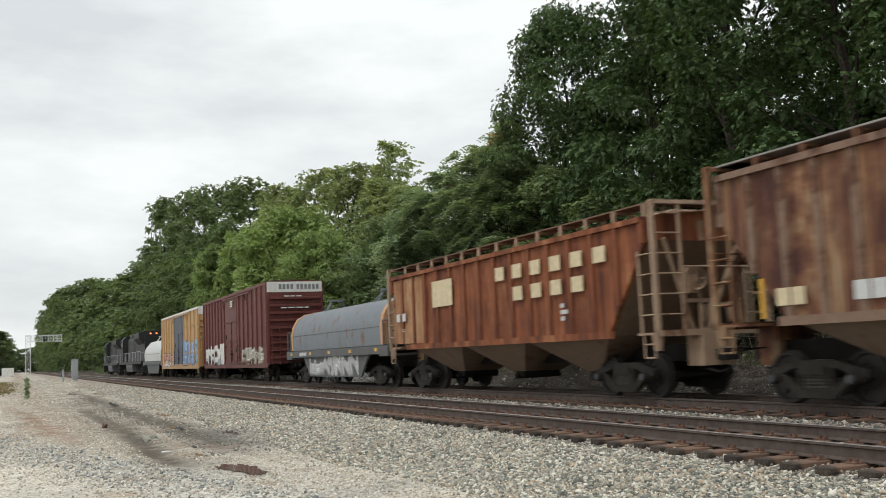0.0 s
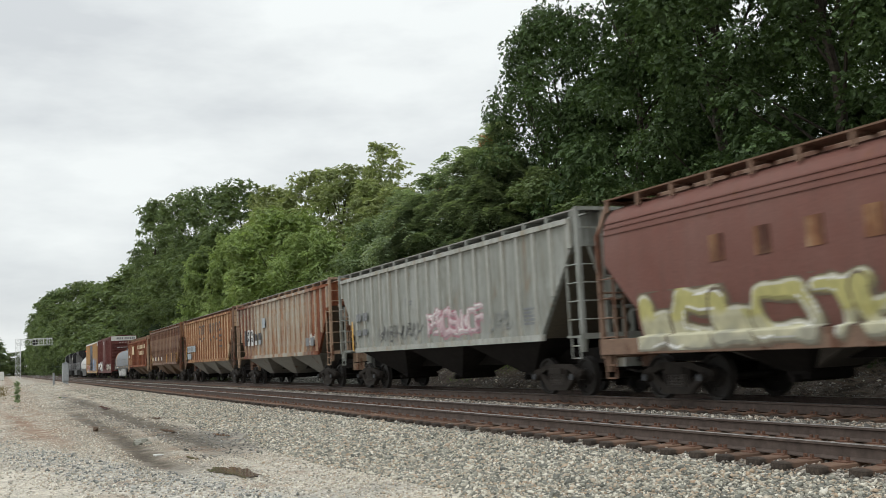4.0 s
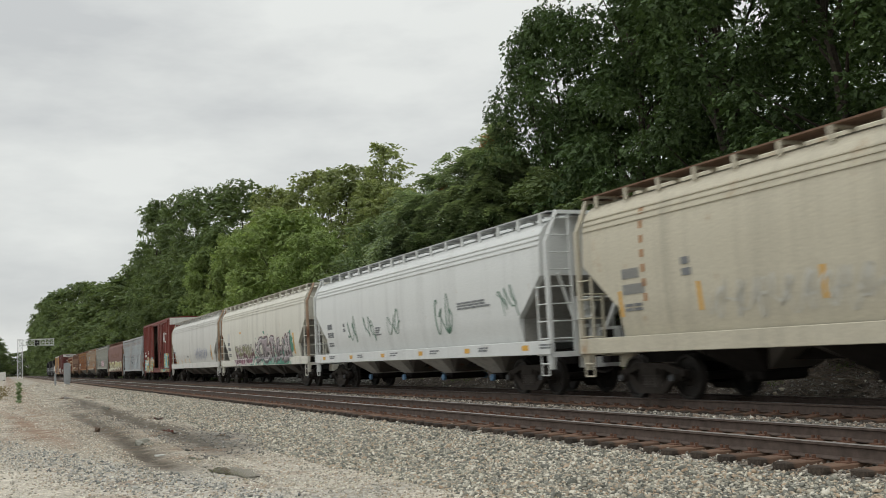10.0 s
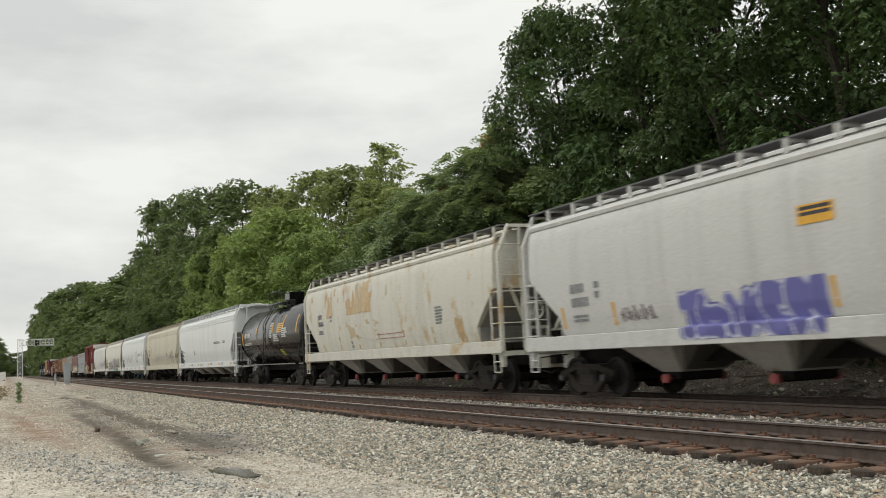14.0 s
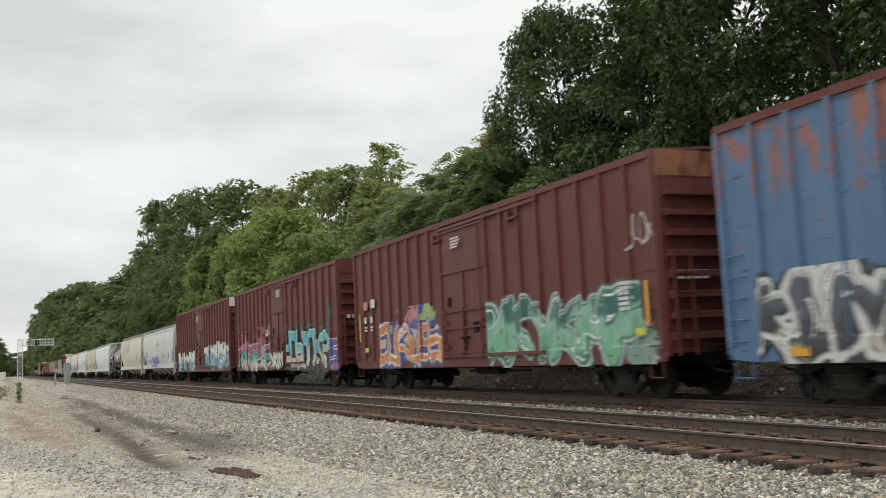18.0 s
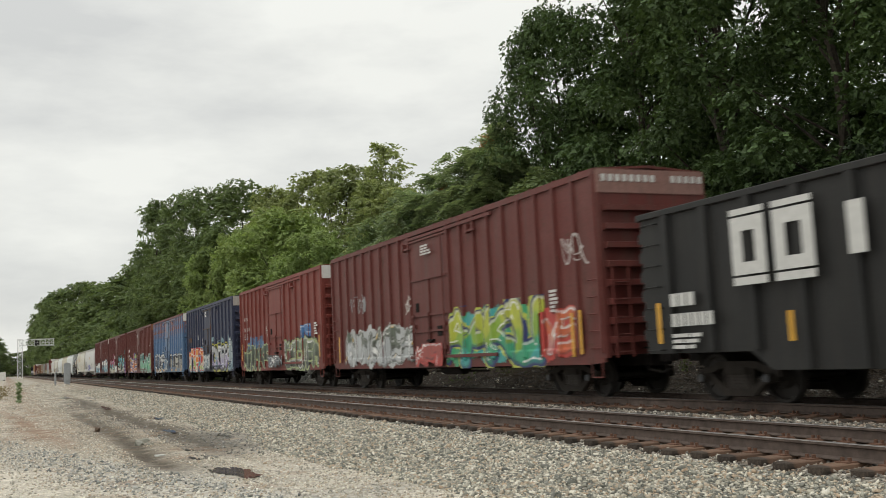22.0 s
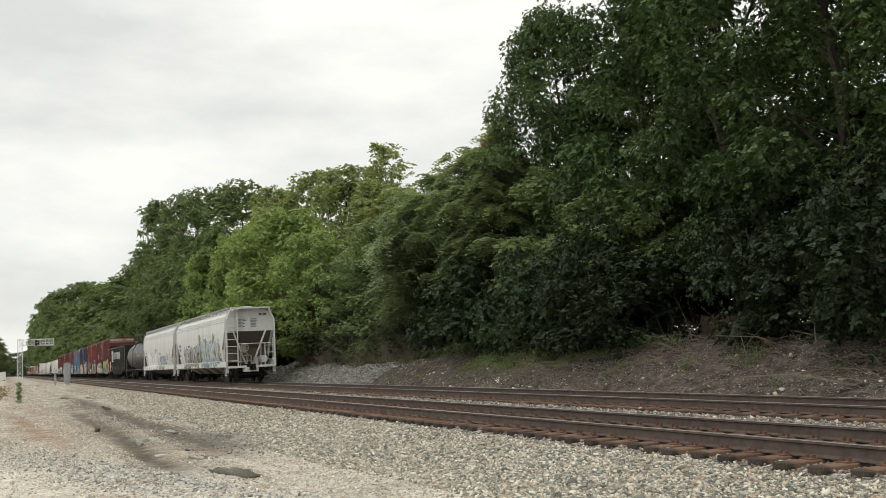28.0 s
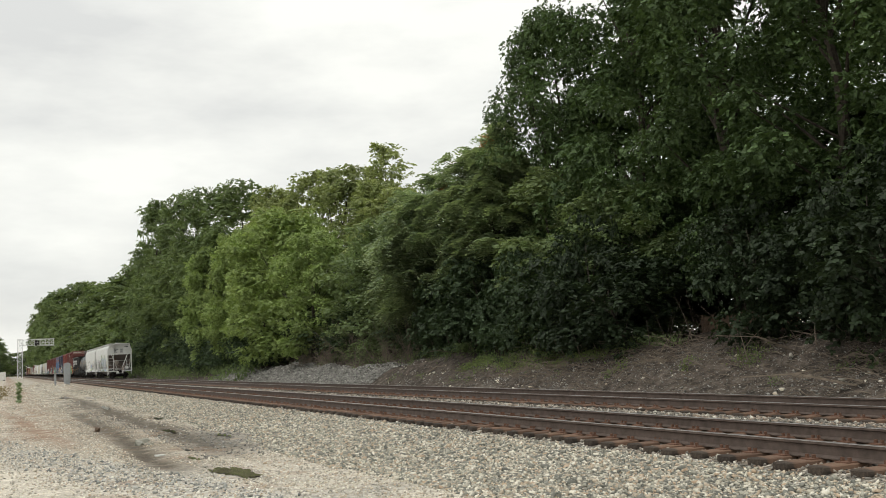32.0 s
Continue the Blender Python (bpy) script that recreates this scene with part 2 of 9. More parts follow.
M["stone"] = stone_mat("crushed_stone", [(0.0, (0.11, 0.112, 0.098)), (0.3, (0.24, 0.238, 0.2)), (0.52, (0.38, 0.365, 0.3)), (0.66, (0.43, 0.32, 0.22)), (0.8, (0.5, 0.47, 0.385)), (1.0, (0.72, 0.68, 0.58))])


def ground_mat():
    """Gravel yard with muddy wheel ruts, grey ballast strip and dark leaf-strewn bank, by their places across the line."""
    m, n, l, b = material("gravel_and_soil", 0.9)
    b.inputs["Specular IOR Level"].default_value = 0.15
    co = n.new("ShaderNodeTexCoord")
    sep = n.new("ShaderNodeSeparateXYZ")
    l.new(co.outputs["Object"], sep.inputs[0])

    def math_(op, a, bb, c=None):
        k = n.new("ShaderNodeMath")
        k.operation = op
        for sock, val in zip(k.inputs, (a, bb, c)):
            if val is None:
                continue
            if isinstance(val, (int, float)):
                sock.default_value = val
            else:
                l.new(val, sock)
        return k.outputs[0]

    px = math_("MULTIPLY_ADD", noise_node(n, l, 0.5, 5), 1.6, sep.outputs[0])

    def band(a, bb, src=px):
        mr = n.new("ShaderNodeMapRange")
        mr.inputs["From Min"].default_value, mr.inputs["From Max"].default_value = a, bb
        l.new(src, mr.inputs["Value"])
        return mr.outputs[0]

    vor = n.new("ShaderNodeTexVoronoi")
    vor.inputs["Scale"].default_value = 15
    l.new(co.outputs["Object"], vor.inputs["Vector"])
    cell = n.new("ShaderNodeSeparateColor")
    l.new(vor.outputs["Color"], cell.inputs[0])
    pebble = ramp(n, l, cell.outputs[0], [(0, (0.18, 0.178, 0.165)), (0.4, (0.38, 0.37, 0.335)), (0.75, (0.52, 0.495, 0.43)), (1, (0.74, 0.71, 0.63))])
    gap = ramp(n, l, vor.outputs["Distance"], [(0.25, (1, 1, 1)), (0.62, (0.35, 0.34, 0.32))])
    ballast = mix(n, l, 1.0, pebble, gap, "MULTIPLY")
    dirt = ramp(n, l, noise_node(n, l, 0.45, 8, 0.68), [(0.3, (0.34, 0.325, 0.285)), (0.45, (0.5, 0.45, 0.37)), (0.6, (0.66, 0.595, 0.49)), (0.75, (0.74, 0.68, 0.585))])
    fine = ramp(n, l, noise_node(n, l, 26, 6, 0.7), [(0.3, (0.2, 0.2, 0.2)), (0.72, (0.8, 0.8, 0.8))])
    road = mix(n, l, 0.75, mix(n, l, 0.4, dirt, pebble), fine, "OVERLAY")
    # wheel ruts
    slow = math_("MULTIPLY_ADD", noise_node(n, l, 0.15, 2), 0.7, math_("SUBTRACT", sep.outputs[0], 0.35))
    wob = math_("MULTIPLY_ADD", noise_node(n, l, 1.6, 5, 0.65), 0.7, math_("SUBTRACT", slow, 0.35))
    rut = None
    for c, w, y0, y1 in ((2.42, 0.27, 15.5, 42.0), (3.68, 0.34, 19.0, 68.0)):
        d = math_("ABSOLUTE", math_("SUBTRACT", wob, c), 0.0)
        q = math_("SUBTRACT", 1.0, band(w * 0.2, w * 2.3, d))
        run = math_("MULTIPLY", band(y0 - 1.5, y0 + 1.5, sep.outputs[1]), math_("SUBTRACT", 1.0, band(y1 * 0.8, y1 * 1.15, sep.outputs[1])))
        q = math_("MULTIPLY", q, run)
        rut = q if rut is None else math_("MAXIMUM", rut, q)
    ex = math_("MULTIPLY", math_("SUBTRACT", wob, 4.3), 1.35)
    ey = math_("MULTIPLY", math_("SUBTRACT", sep.outputs[1], 21.3), 0.3)
    soak = math_("SUBTRACT", 1.0, band(0.35, 1.15, math_("SQRT", math_("ADD", math_("MULTIPLY", ex, ex), math_("MULTIPLY", ey, ey)), 0.0)))
    patch = ramp(n, l, noise_node(n, l, 0.9, 8, 0.7), [(0.32, (0.3, 0.3, 0.3)), (0.48, (1, 1, 1))])
    mud = math_("MULTIPLY", rut, patch)
    # strip of coarser blue-grey stone curving across the sandy edge
    line = math_("SUBTRACT", math_("ADD", wob, math_("MULTIPLY", sep.outputs[1], 0.215)), 4.95)
    grey = math_("MULTIPLY", math_("SUBTRACT", 1.0, band(0.4, 1.1, math_("ABSOLUTE", line, 0.0))), math_("SUBTRACT", 1.0, band(22.0, 28.0, sep.outputs[1])))
    mud_col = ramp(n, l, noise_node(n, l, 1.7, 6, 0.6), [(0.35, (0.038, 0.03, 0.022)), (0.6, (0.085, 0.066, 0.046)), (0.75, (0.2, 0.175, 0.14))])
    mud_col = mix(n, l, 0.35, mud_col, fine, "OVERLAY")
    mud_col = mix(n, l, 0.12, mud_col, mix(n, l, 1.0, pebble, (0.5, 0.44, 0.36), "MULTIPLY"))
    trod = math_("SUBTRACT", 1.0, band(0.8, 1.9, math_("ABSOLUTE", math_("SUBTRACT", wob, 3.1), 0.0)))
    trod = math_("MULTIPLY", trod, math_("MULTIPLY", band(15.0, 19.0, sep.outputs[1]), math_("SUBTRACT", 1.0, band(46.0, 70.0, sep.outputs[1]))))
    road = mix(n, l, math_("MULTIPLY", trod, ramp(n, l, noise_node(n, l, 1.2, 8, 0.72), [(0.36, (0, 0, 0)), (0.6, (0.75, 0.75, 0.75))])), road, mix(n, l, 0.5, (0.25, 0.2, 0.15), pebble, "OVERLAY"))
    road = mix(n, l, math_("MULTIPLY", mud, 0.95), road, mud_col)
    road = mix(n, l, math_("MULTIPLY", grey, 0.5), road, mix(n, l, 0.6, (0.34, 0.35, 0.345), pebble))
    damp = ramp(n, l, noise_node(n, l, 0.3, 7, 0.68), [(0.44, (0, 0, 0)), (0.58, (0.75, 0.75, 0.75))])
    road = mix(n, l, math_("MULTIPLY", damp, math_("MULTIPLY", band(22.0, 30.0, sep.outputs[1]), band(1.0, 2.0, wob))), road, mix(n, l, 0.5, (0.16, 0.135, 0.105), pebble, "MULTIPLY"))
    # soaked grey gravel, a rust-brown streak, and browner rough ground far off
    blotch = ramp(n, l, noise_node(n, l, 1.9, 7, 0.7), [(0.36, (0.25, 0.25, 0.25)), (0.52, (1, 1, 1))])
    road = mix(n, l, math_("MULTIPLY", soak, math_("MULTIPLY", blotch, 0.85)), road, mix(n, l, 1.0, pebble, (0.34, 0.335, 0.33), "MULTIPLY"))
    off = math_("ABSOLUTE", math_("SUBTRACT", math_("MULTIPLY_ADD", sep.outputs[1], 0.062, wob), 2.62), 0.0)
    brown = math_("MULTIPLY", math_("SUBTRACT", 1.0, band(0.1, 0.5, off)), math_("MULTIPLY", band(19.0, 23.0, sep.outputs[1]), math_("SUBTRACT", 1.0, band(44.0, 60.0, sep.outputs[1]))))
    road = mix(n, l, math_("MULTIPLY", brown, math_("MULTIPLY", blotch, 0.7)), road, (0.24, 0.17, 0.12))
    afar = math_("MULTIPLY", band(66.0, 100.0, sep.outputs[1]), ramp(n, l, noise_node(n, l, 0.25, 6, 0.65), [(0.3, (0.35, 0.35, 0.35)), (0.6, (0.95, 0.95, 0.95))]))
    road = mix(n, l, afar, road, mix(n, l, 0.5, (0.33, 0.285, 0.225), pebble))
    rusty_soil = ramp(n, l, noise_node(n, l, 0.8, 6, 0.6), [(0.56, (0, 0, 0)), (0.68, (0.5, 0.5, 0.5))])
    edge = math_("SUBTRACT", 1.0, band(0.5, 1.3, math_("ABSOLUTE", math_("SUBTRACT", wob, 0.8), 0.0)))
    road = mix(n, l, math_("MULTIPLY", math_("MULTIPLY", edge, band(22.0, 27.0, sep.outputs[1])), ramp(n, l, noise_node(n, l, 1.4, 7, 0.66), [(0.4, (0, 0, 0)), (0.55, (0.8, 0.8, 0.8))])), road, (0.24, 0.15, 0.1))
    road = mix(n, l, rusty_soil, road, (0.26, 0.16, 0.1))
    soil = ramp(n, l, noise_node(n, l, 3.5, 9, 0.72), [(0.34, (0.02, 0.017, 0.014)), (0.5, (0.075, 0.062, 0.052)), (0.6, (0.12, 0.1, 0.083)), (0.74, (0.26, 0.23, 0.195))])
    rusty = mix(n, l, 0.45, ballast, (0.24, 0.15, 0.1))
    dusted = mix(n, l, math_("MULTIPLY", band(20.0, 45.0, sep.outputs[1]), 0.4), ballast, (0.36, 0.27, 0.2))
    c = mix(n, l, band(5.6, 6.6), road, dusted)
    c = mix(n, l, band(8.4, 9.0), c, rusty)
    c = mix(n, l, band(11.3, 12.0), c, ballast)
    c = mix(n, l, band(16.4, 17.2), c, soil)
    l.new(c, b.inputs["Base Color"])
    l.new(math_("MULTIPLY_ADD", mud, -0.2, 0.95), b.inputs["Roughness"])
    bump(n, l, b, gap, 0.6, 0.03)
    return m


M["ground"] = ground_mat()
mw, nw, lw, bw = material("standing_water", 0.06)
bw.inputs["Base Color"].default_value = (0.13, 0.108, 0.085, 1)
bump(nw, lw, bw, noise_node(nw, lw, 3, 2), 0.02, 0.01)
M["water"] = mw
M["pale_stone"] = stone_mat("pale_yard_stone", [(0.0, (0.24, 0.23, 0.2)), (0.3, (0.4, 0.37, 0.31)), (0.5, (0.55, 0.5, 0.41)), (0.65, (0.47, 0.37, 0.27)), (0.85, (0.66, 0.62, 0.52)), (1.0, (0.78, 0.75, 0.67))])
M["heap"] = plain("grey_crushed_stone_heap", (0.2, 0.195, 0.18), 0.9, 0, 0.6, 9)
M["twig_dark"] = plain("dark_dead_stems", (0.085, 0.066, 0.052), 0.9, 0, 0.4, 9)
M["leaf_stem"] = plain("green_stem", (0.08, 0.12, 0.04), 0.7, 0, 0.3)
M["cabinet"] = plain("grey_cabinet_paint", (0.3, 0.32, 0.33), 0.55, 0.2, 0.2)
M["dull_stone"] = stone_mat("dull_grey_stone", [(0.0, (0.09, 0.088, 0.08)), (0.4, (0.19, 0.185, 0.17)), (0.8, (0.29, 0.28, 0.255)), (1.0, (0.42, 0.41, 0.38))])
M["old_board"] = plain("weathered_fence_board", (0.13, 0.09, 0.065), 0.9, 0, 0.5, 4)
M["dry_weed"] = leaf_mat("dry_reddish_weeds", (0.13, 0.1, 0.05), (0.26, 0.2, 0.1))
M["blue_stone"] = stone_mat("blue_grey_stone", [(0.0, (0.13, 0.135, 0.13)), (0.4, (0.26, 0.267, 0.25)), (0.8, (0.4, 0.4, 0.37)), (1.0, (0.6, 0.585, 0.53))])
M["track_stone"] = stone_mat("oily_track_stone", [(0.0, (0.07, 0.066, 0.06)), (0.3, (0.16, 0.148, 0.128)), (0.55, (0.28, 0.255, 0.215)), (0.7, (0.25, 0.18, 0.13)), (0.9, (0.42, 0.39, 0.335)), (1.0, (0.6, 0.57, 0.5))])

# ---------------- mesh tools ----------------
def box(bm, x0, x1, y0, y1, z0, z1, mi=0):
    v = [bm.verts.new(p) for p in ((x0, y0, z0), (x1, y0, z0), (x1, y1, z0), (x0, y1, z0), (x0, y0, z1), (x1, y0, z1), (x1, y1, z1), (x0, y1, z1))]
    for f in ((3, 2, 1, 0), (4, 5, 6, 7), (0, 1, 5, 4), (1, 2, 6, 5), (2, 3, 7, 6), (3, 0, 4, 7)):
        bm.faces.new([v[i] for i in f]).material_index = mi


def bar(bm, a, b, r, n=6, mi=0):
    """A round bar from a to b."""
    a, b = Vector(a), Vector(b)
    d = (b - a).normalized()
    u = d.orthogonal().normalized()
    w = d.cross(u)
    rings = []
    for p in (a, b):
        rings.append([bm.verts.new(p + r * (math.cos(k * math.tau / n) * u + math.sin(k * math.tau / n) * w)) for k in range(n)])
    for k in range(n):
        bm.faces.new((rings[0][k], rings[0][(k + 1) % n], rings[1][(k + 1) % n], rings[1][k])).material_index = mi
    bm.faces.new(rings[0][::-1]).material_index = mi
    bm.faces.new(rings[1]).material_index = mi


def prism(bm, outline, y0, y1, mi=0, axis="y"):
    """Outline of (a, b) pairs pushed along an axis: y: (x, z); x: (y, z); z: (x, y)."""
    def at(a, b, d):
        return {"y": (a, d, b), "x": (d, a, b), "z": (a, b, d)}[axis]
    lo = [bm.verts.new(at(a, b, y0)) for a, b in outline]
    hi = [bm.verts.new(at(a, b, y1)) for a, b in outline]
    k = len(outline)
    for i in range(k):
        bm.faces.new((lo[i], lo[(i + 1) % k], hi[(i + 1) % k], hi[i])).material_index = mi
    bm.faces.new(lo[::-1]).material_index = mi
    bm.faces.new(hi).material_index = mi


def loft(bm, rings, mi=0, caps=True):
    """Skin between rings of equal point counts."""
    vs = [[bm.verts.new(p) for p in r] for r in rings]
    k = len(vs[0])
    for a, b in zip(vs, vs[1:]):
        for i in range(k):
            bm.faces.new((a[i], a[(i + 1) % k], b[(i + 1) % k], b[i])).material_index = mi
    if caps:
        bm.faces.new(vs[0][::-1]).material_index = mi
        bm.faces.new(vs[-1]).material_index = mi


def lathe(bm, profile, n=20, mi=0, axis="y"):
    """Round body about an axis from (along, radius) pairs."""
    rings = []
    for d, r in profile:
        ring = []
        for k in range(n):
            a, b = r * math.cos(k * math.tau / n), r * math.sin(k * math.tau / n)
            ring.append({"y": (a, d, b), "x": (d, a, b), "z": (a, b, d)}[axis])
        rings.append(ring)
    loft(bm, rings, mi)


def mesh_of(name, bm, *mats, smooth=False, bevel=0.0):
    if bevel:
        bmesh.ops.bevel(bm, geom=bm.edges[:], offset=bevel, segments=1, affect="EDGES", clamp_overlap=True)
    bmesh.ops.recalc_face_normals(bm, faces=bm.faces[:])
    me = bpy.data.meshes.new(name)
    bm.to_mesh(me)
    bm.free()
    for m in mats:
        me.materials.append(m)
    if smooth:
        me.polygons.foreach_set("use_smooth", [True] * len(me.polygons))
        me.set_sharp_from_angle(angle=radians(40))
    return me


def put(name, me, parent=None, at=None, label=""):
    ob = new(name, me)
    if parent is not None:
        ob.parent = parent
    if at is not None:
        ob.matrix_basis = at
    return tagged(ob, label)


def part(name, bm, mat, parent, label="", smooth=False, bevel=0.0, at=None):
    mats = mat if isinstance(mat, (list, tuple)) else (mat,)
    return put(name, mesh_of(name, bm, *mats, smooth=smooth, bevel=bevel), parent, at, label)


def raw_mesh(name, verts, faces, mat, smooth=False):
    """A mesh from numpy arrays; faces all have the same corner count."""
    me = bpy.data.meshes.new(name)
    nf, k = faces.shape
    me.vertices.add(len(verts))
    me.vertices.foreach_set("co", verts.astype(np.float32).ravel())
    me.loops.add(nf * k)
    me.loops.foreach_set("vertex_index", faces.astype(np.int32).ravel())
    me.polygons.add(nf)
    me.polygons.foreach_set("loop_start", np.arange(0, nf * k, k, dtype=np.int32))
    me.update(calc_edges=True)
    if mat is not None:
        me.materials.append(mat)
    if smooth:
        me.polygons.foreach_set("use_smooth", np.ones(nf, bool))
    return me

# ---------------- ground, tracks ----------------
NEAR_X, FAR_X, GAUGE = 9.013, 13.433, 1.435     # track centres across the line


def ground_z(x, y):
    z = np.interp(x, [-400, -40, -6, 0, 5.2, 6.9, 7.5, 7.9, 10.2, 10.6, 11.2, 14.9, 15.6, 16.3, 17.3, 19.0, 22, 30, 60, 400],
                  [-0.3, -0.3, -0.34, -0.40, -0.42, -0.365, -0.305, -0.235, -0.235, -0.27, -0.24, -0.23, -0.32, -0.25, 0.25, 0.9, 1.25, 1.6, 2.0, 2.0])
    bank = np.clip((x - 16.2) / 1.5, 0, 1)
    flat = np.clip((6.9 - x) / 2.0, 0, 1)
    bump_ = 0.13 * np.sin(y * 0.31 + 1.3 * np.sin(x * 0.7)) + 0.08 * np.sin(y * 0.83 + x * 1.9) + 0.05 * np.sin(1.7 * y - 2.3 * x)
    rut = -0.05 * (np.exp(-((x - 2.4) / 0.35) ** 2) + np.exp(-((x - 3.65) / 0.4) ** 2)) * np.clip((y - 12) / 4, 0, 1)
    far = np.clip((y - 62) / 30, 0, 1)
    heap = 0.42 * np.exp(-((x - 5.6) / 1.3) ** 2 - ((y - 104) / 7.0) ** 2) + 0.4 * np.exp(-((x - 3.6) / 1.0) ** 2 - ((y - 128) / 9.0) ** 2)
    rough = far * (0.09 * np.sin(0.21 * y + 1.1 * x) + 0.06 * np.sin(0.53 * y - 1.7 * x))
    low = rut + heap + rough + 0.02 * np.sin(y * 0.4 + x) + 0.015 * np.sin(1.1 * y - 0.8 * x)
    return z + bank * bump_ + flat * low


gx = np.concatenate([[-1500, -500, -150, -60, -25, -12], np.arange(-6, 5, 0.35), np.arange(5, 8, 0.2), np.arange(8, 16, 0.5), np.arange(16, 23, 0.2), [23.5, 25, 28, 33, 45, 80, 200, 600, 1500]])
gy = np.concatenate([[-1500, -600, -250, -120, -60, -30, -15, -6], np.arange(0, 45, 0.4), np.arange(45, 90, 0.9), np.arange(90, 260, 3.0), np.arange(260, 600, 15.0), [650, 750, 900, 1200, 1700, 2500]])
GX, GY = np.meshgrid(gx, gy)
verts = np.stack([GX, GY, ground_z(GX, GY)], -1).reshape(-1, 3)
idx = np.arange(len(verts)).reshape(GX.shape)
faces = np.stack([idx[:-1, :-1], idx[:-1, 1:], idx[1:, 1:], idx[1:, :-1]], -1).reshape(-1, 4)
ground = new("ground", raw_mesh("ground", verts, faces, M["ground"], smooth=True))
tagged(ground, "pale gravel yard beside grey ballast and a dark soil bank", "ground", kind="structure")

RAIL = [(-0.075, -0.178), (0.075, -0.178), (0.075, -0.166), (0.012, -0.145), (0.012, -0.045), (0.036, -0.032), (0.036, -0.004), (0.030, 0.0), (-0.030, 0.0), (-0.036, -0.004), (-0.036, -0.032), (-0.012, -0.045), (-0.012, -0.145), (-0.075, -0.166)]
TIE_STEP = 0.495


def tie_mesh():
    bm = bmesh.new()
    box(bm, -1.3, 1.3, -0.115, 0.115, -0.36, -0.182, 0)
    bmesh.ops.bevel(bm, geom=bm.edges[:], offset=0.012, segments=1, affect="EDGES")
    for side in (-1, 1):
        c = side * (GAUGE / 2 + 0.036)
        box(bm, c - 0.175, c + 0.175, -0.09, 0.09, -0.186, -0.168, 1)
        for sx in (-0.1, 0.1):
            for sy in (-0.05, 0.05):
                box(bm, c + sx - 0.018, c + sx + 0.018, sy - 0.014, sy + 0.014, -0.17, -0.128, 1)
    return mesh_of("tie", bm, M["tie"], M["plate"])


TIE = tie_mesh()


def track(cx, single_from, single_to, label):
    t = tagged(new("railway_track"), label, "railway track", kind="structure")
    t.matrix_basis = pose(cx, 0, 0)
    for side in (-1, 1):
        bm = bmesh.new()
        prism(bm, [(a + side * (GAUGE / 2 + 0.036), b) for a, b in RAIL], -560, 1600)
        bm.faces.ensure_lookup_table()
        for f in bm.faces:
            if f.calc_center_median().z > -0.003:
                f.material_index = 1
        part("rail", bm, (M["rail_side"], M["rail_top"]), t)
    ks = np.arange(int(-540 / TIE_STEP), int(900 / TIE_STEP))
    rng = np.random.default_rng(int(cx * 10))
    base_v = np.array([v.co[:] for v in TIE.vertices])
    rest = []
    for k in ks:
        y = k * TIE_STEP + rng.normal(0, 0.02)
        rz = rng.normal(0, 0.012)
        dx = rng.normal(0, 0.03)
        if single_from <= y <= single_to:
            put("tie", TIE, t, pose(dx, y, rng.normal(0, 0.002), 0, 0, math.degrees(rz)))
        else:
            rest.append((dx, y))
    bx = np.array([[-1.3, -0.115, -0.36], [1.3, -0.115, -0.36], [1.3, 0.115, -0.36], [-1.3, 0.115, -0.36], [-1.3, -0.115, -0.182], [1.3, -0.115, -0.182], [1.3, 0.115, -0.182], [-1.3, 0.115, -0.182]])
    bf = np.array([(4, 5, 6, 7), (0, 1, 5, 4), (1, 2, 6, 5), (2, 3, 7, 6), (3, 0, 4, 7)])
    r = np.array(rest)
    v = (bx[None] + np.concatenate([r, np.zeros((len(r), 1))], 1)[:, None]).reshape(-1, 3)
    f = (bf[None] + 8 * np.arange(len(r))[:, None, None]).reshape(-1, 4)
    tagged(put("ties_afar", raw_mesh("ties_afar", v, f, M["tie"]), t), kind="stuff")
    return t


near_track = track(NEAR_X, 2.0, 100.0, "straight railway track with worn rails on rusty plates")
far_track = track(FAR_X, 8.0, 55.0, "straight railway track under the passing freight train")

# ---------------- the train: shared parts ----------------
SPEED, SLOWING = 18.919, -0.01675
WHEEL_R, AXLE_HALF = 0.457, 0.889


def where(s, t):
    d = t - 16.0
    return s + SPEED * d + 0.5 * SLOWING * d * d


CARS, WHEELS = [], []
GROUP = "freight cars of the train"


def vehicle(name, front, rear, label, category, group=GROUP):
    """An empty at rail height in the middle of the car. front, rear: places along the line at 16 s."""
    e = tagged(new(name), label, category, group)
    e.matrix_basis = pose(FAR_X, (front + rear) / 2, 0)
    CARS.append((e, (front + rear) / 2))
    return e, front - rear


def wheelset_mesh():
    bm = bmesh.new()
    lathe(bm, [(-0.95, 0.08), (-0.76, 0.085), (0.76, 0.085), (0.95, 0.08)], 10, 0, "x")
    for s in (-1, 1):
        prof = [(0.69, 0.10), (0.69, 0.18), (0.725, 0.19), (0.715, 0.37), (0.675, 0.39), (0.67, 0.482), (0.70, 0.482), (0.71, WHEEL_R + 0.002), (0.80, WHEEL_R - 0.004), (0.80, 0.40), (0.755, 0.375), (0.745, 0.2), (0.80, 0.17), (0.80, 0.10)]
        lathe(bm, [(s * a, b) for a, b in prof], 28, 0, "x")
        for k in range(3):
            a = k * math.tau / 3
            y, z = 0.28 * math.cos(a), 0.28 * math.sin(a)
            box(bm, s * 0.76 - 0.02, s * 0.76 + 0.02, y - 0.035, y + 0.035, z - 0.035, z + 0.035, 0)
    return mesh_of("wheelset", bm, M["wheel"], smooth=True)


